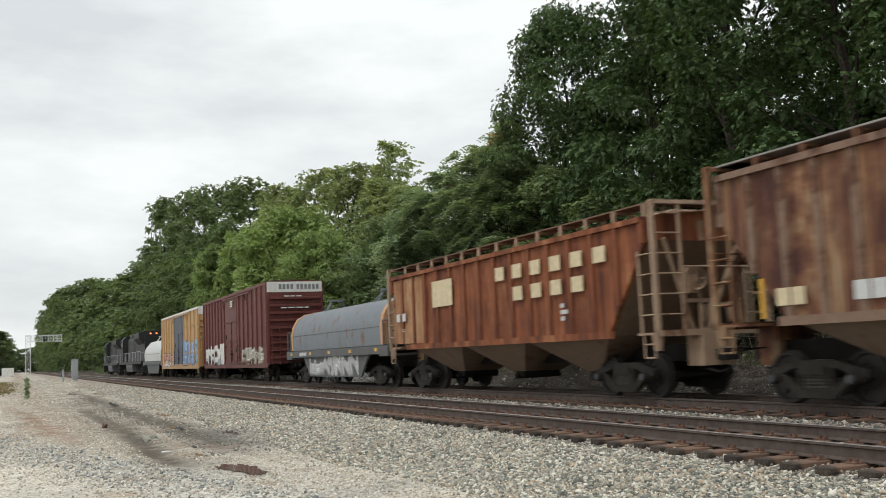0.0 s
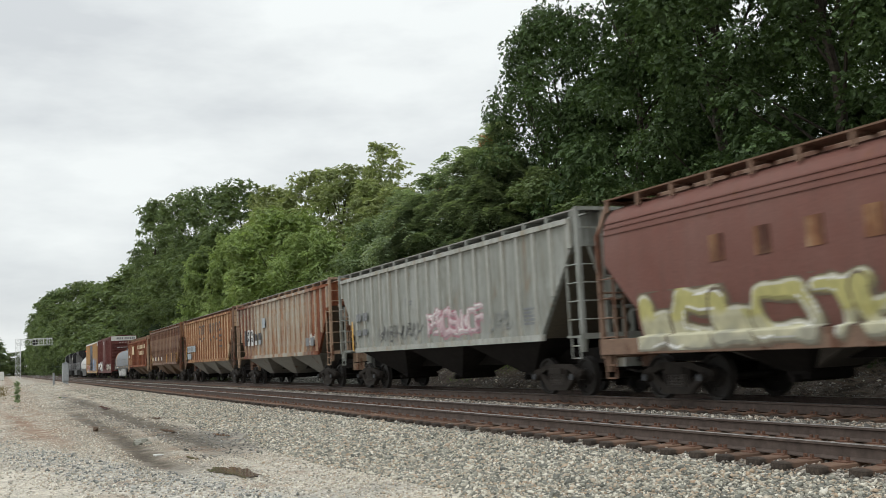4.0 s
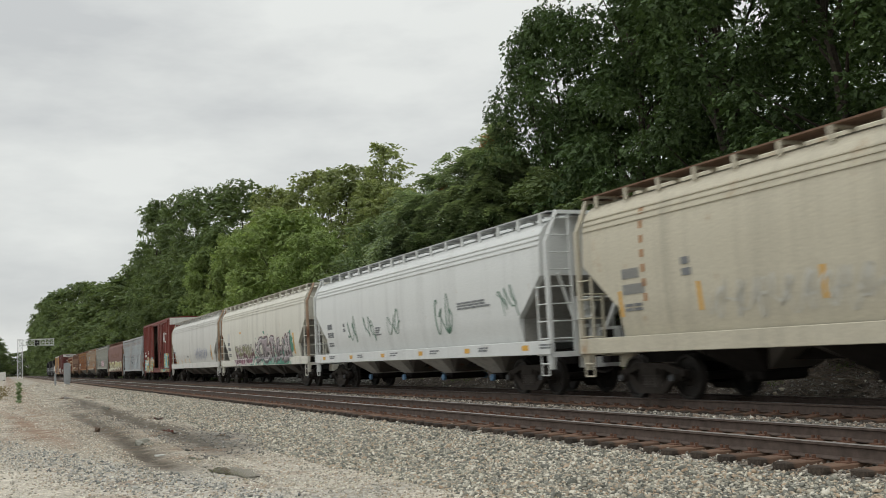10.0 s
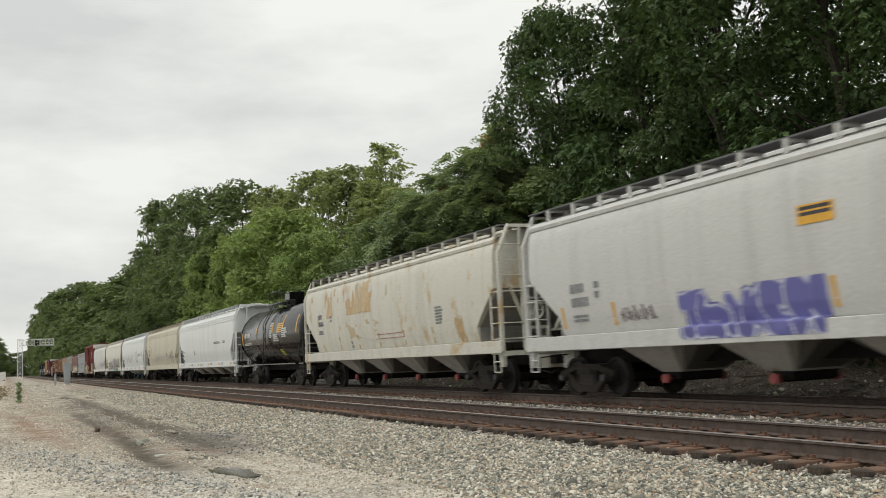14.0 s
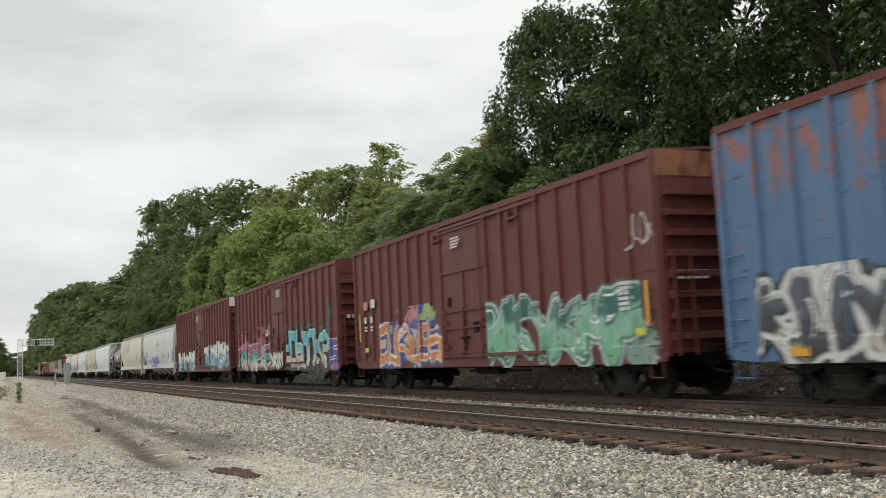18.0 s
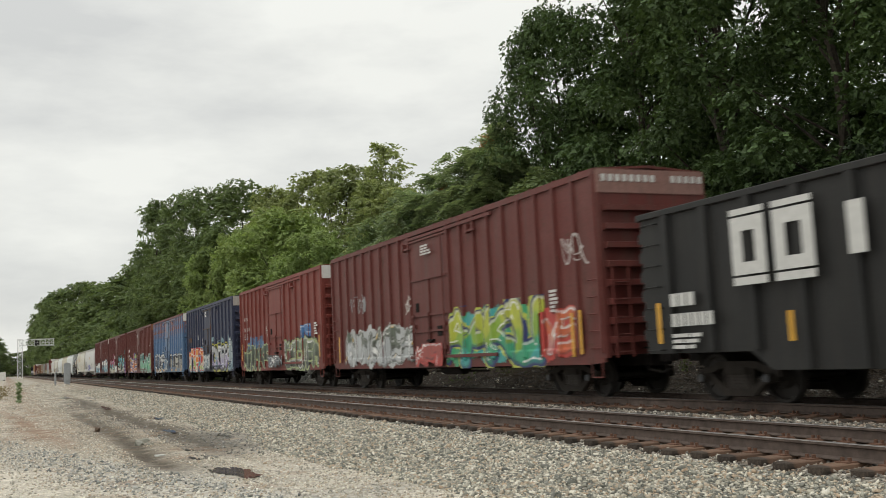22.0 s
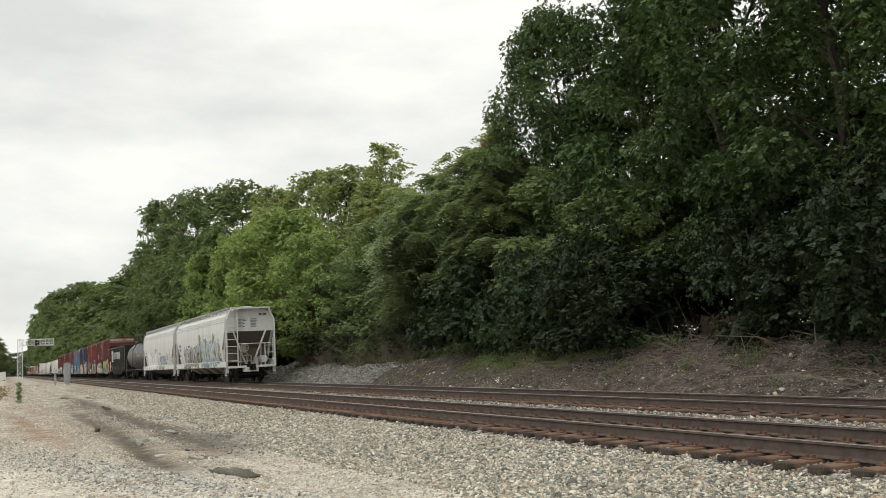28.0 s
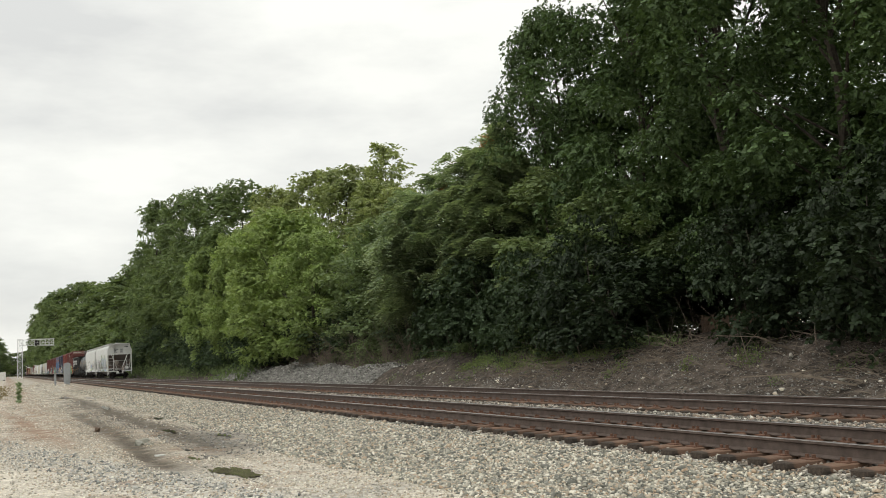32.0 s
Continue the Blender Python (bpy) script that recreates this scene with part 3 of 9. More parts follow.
def side_frame_mesh():
    bm = bmesh.new()
    for o in ([(-1.12, 0.47), (-1.12, 0.6), (-0.72, 0.68), (-0.5, 0.76), (0.5, 0.76), (0.72, 0.68), (1.12, 0.6), (1.12, 0.47), (0.74, 0.54), (0.48, 0.63), (-0.48, 0.63), (-0.74, 0.54)],
              [(-0.92, 0.52), (-0.76, 0.56), (-0.34, 0.25), (-0.42, 0.13)], [(0.92, 0.52), (0.42, 0.13), (0.34, 0.25), (0.76, 0.56)],
              [(-0.43, 0.125), (-0.36, 0.26), (0.36, 0.26), (0.43, 0.125)]):
        prism(bm, o, -0.07, 0.07, 0, "x")
    for y in (-0.4, 0.31):
        box(bm, -0.06, 0.06, y, y + 0.09, 0.25, 0.64)
    box(bm, -0.11, 0.05, -0.29, 0.29, 0.52, 0.66)
    for y in (-AXLE_HALF, AXLE_HALF):
        box(bm, -0.08, 0.08, y - 0.14, y + 0.14, 0.4, 0.56)
        bar(bm, (-0.06, y, WHEEL_R), (-0.19, y, WHEEL_R), 0.1, 12)
        bar(bm, (-0.19, y, WHEEL_R), (-0.225, y, WHEEL_R), 0.07, 10, 2)
    for y in (-0.2, -0.07, 0.07, 0.2):
        bar(bm, (-0.04, y, 0.26), (-0.04, y, 0.52), 0.045, 8, 1)
        for z in (0.3, 0.36, 0.42, 0.48):
            bar(bm, (-0.04, y, z), (-0.04, y, z + 0.025), 0.062, 8, 1)
    return mesh_of("side_frame", bm, M["truck"], M["spring"], M["cap"])


def bolster_mesh():
    bm = bmesh.new()
    prism(bm, [(-1.05, 0.5), (-1.05, 0.66), (-0.3, 0.74), (0.3, 0.74), (1.05, 0.66), (1.05, 0.5), (0.3, 0.42), (-0.3, 0.42)], -0.17, 0.17)
    for s in (-1, 1):
        bar(bm, (-0.8, s * 0.42, 0.33), (0.8, s * 0.42, 0.33), 0.045, 6)
    return mesh_of("bogie", bm, M["steel_dark"])


def coupler_mesh():
    bm = bmesh.new()
    box(bm, -0.09, 0.09, -0.2, 0.55, 0.78, 0.98)
    prism(bm, [(-0.14, 0.5), (-0.2, 0.72), (-0.1, 0.86), (0.02, 0.8), (0.0, 0.68), (0.12, 0.7), (0.16, 0.86), (0.2, 0.8), (0.16, 0.5)], 0.76, 1.0, 0, "z")
    for a, b in (((0.28, 0.1, 0.85), (0.32, 0.3, 0.6)), ((0.32, 0.3, 0.6), (0.22, 0.62, 0.52)), ((0.22, 0.62, 0.52), (0.1, 0.8, 0.6))):
        bar(bm, a, b, 0.026, 6)
    bar(bm, (-1.25, 0.12, 0.95), (0.0, 0.2, 1.02), 0.016, 5)
    bar(bm, (-1.25, 0.12, 0.95), (-1.25, 0.16, 0.7), 0.016, 5)
    return mesh_of("coupler", bm, M["steel_dark"])


WHEELSET, SIDE_FRAME, BOLSTER, COUPLER = wheelset_mesh(), side_frame_mesh(), bolster_mesh(), coupler_mesh()


def running_gear(e, n, inset=2.0):
    """Two trucks with wheels, and a coupler at each end."""
    for s in (-1, 1):
        b = put("bogie", BOLSTER, e, pose(0, s * (n / 2 - inset), 0))
        for side in (-1, 1):
            put("side_frame", SIDE_FRAME, b, pose(side * 1.0, 0, 0, 0, 0, 0 if side < 0 else 180))
        for k in (-1, 1):
            w = put("wheelset", WHEELSET, b, pose(0, k * AXLE_HALF, WHEEL_R))
            WHEELS.append((w, k))
        put("coupler", COUPLER, e, pose(0, s * (n / 2 - 0.35), 0, 0, 0, 0 if s > 0 else 180))


def ladder_mesh(width, z0, z1, step=0.4, r=0.014, stile=0.022, rungs_only=False):
    """Stands in the plane y-z, from y = 0 to y = width."""
    bm = bmesh.new()
    if not rungs_only:
        for y in (0, width):
            box(bm, -stile, stile, y - stile, y + stile, z0, z1)
    k = int((z1 - z0) / step)
    for i in range(k + 1):
        z = z0 + 0.12 + i * step
        if z < z1:
            bar(bm, (0, 0, z), (0, width, z), r, 6)
            if rungs_only:
                for y in (0, width):
                    bar(bm, (0, y, z), (0.09, y, z), r, 5)
    return bm


def grab_irons(e, mat, at, width, z0, z1, step):
    """Single bent rungs bolted one above another."""
    bm = bmesh.new()
    bar(bm, (0, 0, 0), (0, width, 0), 0.015, 6)
    for y in (0, width):
        bar(bm, (0, y, 0), (0.1, y, 0), 0.015, 5)
    me = mesh_of("grab_iron", bm, mat)
    for z in np.arange(z0, z1, step):
        put("grab_iron", me, e, at @ pose(0, 0, float(z)))


SKINS = {}      # side of a smooth car by height, by the car's name


def marks(e, y, z, rows, mat, x=-1.56, name="stencil_marking", label="", gap=0.05):
    """Blocks of unreadable stencilled writing: rows of (bar lengths, bar height), read from y towards the rear."""
    bm = bmesh.new()
    zz = z
    if e.name in SKINS and not callable(x) and x > -1.52:
        x = SKINS[e.name]
    for lens, h in rows:
        yy = y
        for w in lens:
            if w > 0:
                xa, xb = (x(zz - h), x(zz)) if callable(x) else (x, x)
                prism(bm, [(xa - 0.004, zz - h), (xb - 0.004, zz), (xb + 0.004, zz), (xa + 0.004, zz - h)], yy - w, yy)
            yy -= abs(w) + gap
        zz -= h * 1.55
    tagged(part(name, bm, mat, e, label), kind="stuff" if name == "stencil_marking" else "")


def strip(e, y, z, wide, tall, mat, q=6):
    for k in range(q):
        marks(e, y, z - k * tall / q, [([wide], tall / q)], mat, -1.512, "yellow_reflector")


def text_rows(seed, rows, width, h):
    g = random.Random(seed)
    out = []
    for _ in range(rows):
        left, lens = width * g.uniform(0.7, 1.0), []
        while left > 0.12:
            w = min(left, g.uniform(0.12, 0.4))
            lens.append(w)
            left -= w + 0.05
        out.append((lens, h))
    return out


# spray paint: colours stored on the points of a thin skin that follows the car's side
def spray_mat():
    m, n, l, b = material("spray_paint", 0.5)
    a = n.new("ShaderNodeVertexColor")
    a.layer_name = "spray"
    c = mix(n, l, ramp(n, l, noise_node(n, l, 1.0, 5, 0.65, (6, 6, 0.4)), [(0.5, (0, 0, 0)), (0.8, (0.35, 0.35, 0.35))]), a.outputs[0], GRIME)
    l.new(c, b.inputs["Base Color"])
    return m


M["spray"] = spray_mat()


def graffiti(e, y0, y1, z0, z1, seed, fills, line=(0.01, 0.01, 0.012), halo=None, cloud=None, letters=5, thick=0.17, side=None, cell=0.027, label="", shine=True, edge=0.06, accent=None, shade=0.06, flow=0.5, rim=None, bubble=False):
    """Sprayed lettering with no readable word. y0 is the end towards the front. fills: colours from bottom to top."""
    g = np.random.default_rng(seed)
    ny, nz = max(2, int((y0 - y1) / cell)), max(2, int((z1 - z0) / cell))
    Y, Z = np.meshgrid(np.linspace(y0, y1, ny + 1), np.linspace(z0, z1, nz + 1))
    W, Hh = (y0 - y1) / letters, z1 - z0
    dist = np.full(Y.shape, 9.0)
    seam = np.zeros(Y.shape, bool)
    wob = 0.03 * flow * np.sin(5.1 * Y + seed) * np.sin(4.3 * Z + 2 * seed)
    lean = g.uniform(-0.22, 0.22)
    Yw = Y + lean * (Z - z0 - 0.5 * Hh) + 0.07 * flow * Hh * np.sin(4.4 * (Z - z0) / Hh + 1.7 * Y / W + seed)
    Zw = Z + 0.075 * flow * Hh * np.sin(math.tau * Y / (2.3 * W) + seed) + 0.03 * flow * Hh * np.sin(math.tau * Y / (0.6 * W))
    thick_r = thick * min(Hh, W * 1.2)
    for k in range(letters):
        cy = y0 - (k + 0.5) * W
        low, high = z0 + 0.2 * Hh + g.uniform(-0.04, 0.05) * Hh, z1 - 0.22 * Hh + g.uniform(-0.06, 0.06) * Hh
        a, b_ = cy + g.uniform(0.36, 0.48) * W, cy - g.uniform(0.36, 0.48) * W
        sl = g.uniform(-0.22, 0.22) * W
        pts = {"bl": (a, low), "tl": (a + sl, high), "br": (b_, low), "tr": (b_ + sl, high), "ml": (a, (low + high) / 2), "mr": (b_, (low + high) / 2), "tm": (cy, high), "bm": (cy, low)}
        shapes = [["bl-tl", "tl-tr", "ml-mr"], ["bl-tl", "bl-br", "br-mr", "mr-ml"], ["tl-bm", "bm-tr"], ["tl-tr", "tl-ml", "ml-mr", "mr-br", "br-bl"], ["bl-tm", "tm-br", "ml-mr"], ["tl-bl", "bl-br", "br-tr"], ["bl-tl", "tl-br", "br-tr"], ["tl-tr", "tm-bm"], ["bl-tl", "tl-tr", "tr-br", "br-bl"], ["bl-tl", "ml-tr", "ml-br"]]
        own = np.full(Y.shape, 9.0)
        if bubble:
            tall = 0.62 if k == 0 else g.uniform(0.4, 0.48)
            own = np.hypot(Yw - cy, (Zw - z0 - 0.9 * tall * Hh) * 0.62 * W / (tall * Hh)) - 0.62 * W + thick_r
        for st in shapes[g.integers(len(shapes))] if not bubble else ():
            p, q = (np.array(pts[i]) for i in st.split("-"))
            d = q - p
            t = np.clip(((Yw - p[0]) * d[0] + (Zw - p[1]) * d[1]) / (d @ d), 0, 1)
            r = np.hypot(Yw - p[0] - t * d[0] - 0.16 * d[1] * np.sin(math.pi * t), Zw - p[1] - t * d[1])
            taper = 1 + g.uniform(-0.5, 0.5) * (t - 0.5)
            own = np.minimum(own, r * taper * (1 + 0.25 * math.sin(seed + k)) + wob)
        seam = (seam & (own > thick_r)) | ((own > thick_r) & (own < thick_r + edge * 0.75) & (dist < thick_r))
        dist = np.minimum(dist, own)
    h = (Z - z0) / Hh + 0.12 * np.sin(3.1 * Y + seed) + 0.06 * np.sin(9 * Y + 7 * Z)
    fills = np.array(fills, float)
    band = np.clip(h * len(fills), 0, len(fills) - 1)
    i0 = np.floor(band).astype(int)
    i1 = np.minimum(i0 + 1, len(fills) - 1)
    fr = np.clip((band - i0 - 0.5) * 3 + 0.5, 0, 1)[..., None]
    col = fills[i0] * (1 - fr) + fills[i1] * fr
    if shine:
        glint = (np.abs(dist - thick_r * 0.62) < 0.018) & (np.sin(2.2 * Y + 3 * Z + seed) > 0.55)
        col[glint] = (0.75, 0.75, 0.72)
    dy, dz = (Y[0, 0] - Y[0, 1]), (Z[1, 0] - Z[0, 0])
    shift = lambda a, b_: np.roll(np.roll(dist, int(round(a / dz)), 0), int(round(b_ / dy)), 1)
    mottle = 1 + 0.08 * np.sin(7.3 * Y + 3.1 * Z + seed) * np.sin(5.7 * Z - 2.2 * Y) + 0.07 * np.sin(19 * Y + seed) * np.sin(17 * Z)
    if shine:
        col = col * mottle[..., None]
    if accent is not None:
        blot = np.sin(3.7 * Y + seed) * np.sin(6.1 * Z + 1.3 * Y + seed) + 0.25 * np.sin(17 * Y + 11 * Z) > 0.98
        col[blot] = accent
    if shine:
        lit = (dist < thick_r) & (shift(-0.05, 0.04) > thick_r * 0.95)
        col[lit] = col[lit] * 0.45 + 0.36
        dim = (dist < thick_r) & (shift(0.05, -0.04) > thick_r * 0.95)
        col[dim] *= 0.55
    if rim is not None:
        col[(dist > thick_r - 0.045) & (dist < thick_r)] = rim
    cast = shift(-shade, shade * 1.2) < thick_r + edge * 0.5
    keep = (dist < thick_r + edge) | (cast & (shade > 0))
    soft = np.clip((dist - thick_r) / 0.03 + 0.5, 0, 1)[..., None]
    col[seam] = line
    col = col * (1 - soft) + np.array(line) * soft
    if halo is not None:
        ragged = 1.1 + 0.5 * np.sin(6.1 * Y + seed) * np.sin(5.3 * Z + 2.2 * Y) + 0.3 * np.sin(23 * Y) * np.sin(19 * Z + seed)
        hm = (dist >= thick_r + edge) & (dist < thick_r + edge * (1 + ragged)) & ~keep
        col[hm] = halo
        keep |= hm
    if cloud is not None:
        env = 0.5 * Hh * (0.8 + 0.12 * np.sin(2.7 * Y + seed) + 0.09 * np.sin(6.3 * Y + 2 * seed) + 0.05 * np.sin(23 * Y + seed) * np.sin(9.1 * Y))
        span = 2 * (Y - y1) / (y0 - y1) - 1
        env = env * np.sqrt(np.clip(1 - span ** 8, 0, 1)) + 0.04 * np.sin(31 * Y + seed) * np.sin(27 * Z)
        cm = (np.abs(Z - (z0 + 0.5 * Hh)) < env) & ~keep
        cc = np.array(cloud, float)
        pick = ((np.sin(1.3 * Y + seed) + 0.8 * np.sin(3.4 * Z + 1.7 * Y)) * 0.25 + 0.5) * len(cc)
        col[cm] = cc[np.clip(pick.astype(int), 0, len(cc) - 1)][cm]
        keep |= cm
    spray_sheet(e, Y, Z, keep, col, side, -0.006, label or "weathered spray-painted graffiti lettering")


def haze(e, y0, y1, z0, z1, seed, colours, side, cell=0.022, much=0.0, run=1.0):
    """Loose mist of spray left round larger pieces: torn patches with speckled rims."""
    g = np.random.default_rng(seed)
    Y, Z = np.meshgrid(np.linspace(y0, y1, int((y0 - y1) / cell) + 1), np.linspace(z0, z1, int((z1 - z0) / cell) + 1))
    f = np.zeros(Y.shape)
    for q in np.geomspace(1.6, 34, 14):
        a, b = g.uniform(0, math.tau, 2)
        f += 0.42 / q ** 0.4 * np.sin(q * (Y * math.cos(a) + run * Z * math.sin(a)) + b + 0.8 * np.sin(0.7 * q * (Y * math.sin(a) - run * Z * math.cos(a))))
    f += g.normal(0, 0.12, Y.shape)
    border = np.minimum(np.minimum(y0 - Y, Y - y1) / (0.3 * (y0 - y1)), (z1 - Z) / (0.5 * (z1 - z0)))
    keep = f + much + 0.6 * np.clip(border, 0, 1) > 0.55
    cc = np.array(colours, float)
    pick = (0.5 + 0.28 * np.sin(1.9 * Y + seed) + 0.25 * np.sin(3.1 * Z + 2.4 * Y)) * len(cc)
    col = cc[np.clip(pick.astype(int), 0, len(cc) - 1)] * g.uniform(0.8, 1.15, Y.shape)[..., None]
    spray_sheet(e, Y, Z, keep, col, side, -0.004, "faint sprayed mist of paint")


def blocks(e, y0, y1, z0, z1, seed, side, count=10):
    """A row of pale upright blocks with dark gaps under one long pale rail."""
    g = np.random.default_rng(seed)
    cell = 0.025
    Y, Z = np.meshgrid(np.linspace(y0, y1, int((y0 - y1) / cell) + 1), np.linspace(z0, z1, int((z1 - z0) / cell) + 1))
    u = (y0 - Y) / (y0 - y1) * count
    h = (Z - z0) / (z1 - z0)
    k = np.clip(u.astype(int), 0, count - 1)
    f = u - k
    lo, hi, wide = g.uniform(0.1, 0.22, count)[k], g.uniform(0.62, 0.78, count)[k], g.uniform(0.2, 0.36, count)[k]
    col = np.full(Y.shape + (3,), (0.035, 0.037, 0.042))
    col[(h < 0.2) | (np.sin(3 * u + seed) * np.sin(9 * h) > 0.8)] = (0.1, 0.16, 0.24)
    face = (np.abs(f - 0.5) < wide) & (h > lo) & (h < hi) & ~((np.abs(h - g.uniform(0.3, 0.5, count)[k]) < 0.045) & (f > 0.35))
    col[face] = np.array((0.5, 0.49, 0.43)) * g.uniform(0.7, 1.1, count)[k][face][:, None]
    col[face & (h < 0.33)] = (0.4, 0.36, 0.29)
    col[(np.abs(f - 0.5) > 0.45) & (h < 0.84) & (h > 0.06)] = (0.3, 0.31, 0.32)
    arch = 0.86 + 0.02 * np.sin(1.3 * u)
    col[np.abs(h - arch) < 0.028] = (0.56, 0.57, 0.56)
    knob = np.hypot((f - 0.5) * (y0 - y1) / count, (h - arch) * (z1 - z0))
    col[(knob < 0.1) & (k % 3 == 1)] = (0.45, 0.46, 0.46)
    col[(knob < 0.05) & (k % 3 == 1)] = (0.05, 0.05, 0.06)
    keep = (h < arch + 0.06 + 0.03 * np.sin(7 * u)) & (h > 0.03 + 0.03 * np.sin(5 * u))
    spray_sheet(e, Y, Z, keep, col, side, -0.006, "row of pale sprayed block shapes under a rail")


def spray_sheet(e, Y, Z, keep, col, side, lift, label):
    X = side(Y, Z) + lift
    keep = keep & ~np.isnan(X)
    X = np.nan_to_num(X)
    idx = np.arange(Y.size).reshape(Y.shape)
    ok = keep[:-1, :-1] & keep[1:, :-1] & keep[:-1, 1:] & keep[1:, 1:]
    quads = np.stack([idx[:-1, :-1], idx[:-1, 1:], idx[1:, 1:], idx[1:, :-1]], -1)[ok]
    used, inv = np.unique(quads, return_inverse=True)
    v = np.stack([X.ravel(), Y.ravel(), Z.ravel()], 1)[used]
    me = raw_mesh("graffiti", v, inv.reshape(-1, 4), M["spray"])
    ca = me.color_attributes.new("spray", "FLOAT_COLOR", "POINT")
    ca.data.foreach_set("color", np.concatenate([col.reshape(-1, 3)[used], np.ones((len(used), 1))], 1).astype(np.float32).ravel())
    tagged(put("graffiti", me, e), label, kind="stuff")


def tag(e, y0, y1, z0, z1, seed, col, side, thick=0.05):
    """One looping sprayed scrawl, laid as a ribbon on the side."""
    g = np.random.default_rng(seed)
    h = z1 - z0
    m = max(3, int((y0 - y1) / (0.3 * h)))
    t = np.linspace(0, 1, 34 * m)
    p = g.uniform(0, math.tau, 5)
    swell = 0.75 + 0.25 * np.sin(math.tau * (0.37 * m * t) + p[4])
    Y = y0 - (y0 - y1) * (0.06 + 0.88 * t) + (y0 - y1) / m * (0.5 * np.sin(math.tau * m * t + p[0]) + 0.3 * np.sin(math.tau * 0.43 * m * t + p[1]))
    Z = z0 + h * (0.5 + 0.34 * swell * np.sin(math.tau * m * t + p[2]) + 0.13 * np.sin(math.tau * 1.63 * m * t + p[3]))
    w = np.clip(thick * h * 0.55, 0.014, 0.04) * (0.8 + 0.3 * np.sin(9 * t * m + p[1]))
    dy, dz = np.gradient(Y), np.gradient(Z)
    k = np.hypot(dy, dz) + 1e-9
    ny, nz = -dz / k * w, dy / k * w
    Y2, Z2 = np.stack([Y + ny, Y - ny], 1), np.stack([Z + nz, Z - nz], 1)
    spray_sheet(e, Y2, Z2, np.ones(Y2.shape, bool), np.full(Y2.shape + (3,), col), side, -0.007, "thin sprayed scrawl")


def flat_side(x):
    return lambda Y, Z: np.full(Y.shape, x)


# ---------------- boxcars and gondola ----------------
def post_mesh(z0, z1, deep=0.075, wide=0.11, mat=None):
    bm = bmesh.new()
    prism(bm, [(0.0, -wide * 0.62), (-deep, -wide * 0.48), (-deep, wide * 0.48), (0.0, wide * 0.62)], z0, z1, 0, "z")
    return mesh_of("side_post", bm, mat)


def post_side(ys, x_sheet, deep, wide=0.11, sill=None):
    arr = np.array(ys)

    def f(Y, Z):
        near = np.min(np.abs(Y[..., None] - arr), -1)
        x = np.where(near < wide * 0.62, x_sheet - deep, x_sheet)
        if sill is not None:
            z_end, half, x_sill = sill
            x = np.where((Z < 1.14) & ((Z < 0.94) | (x > x_sill)), x_sill, x)
            x = np.where((Z < z_end) & (np.abs(Y) > half), np.nan, x)
        return x
    return f


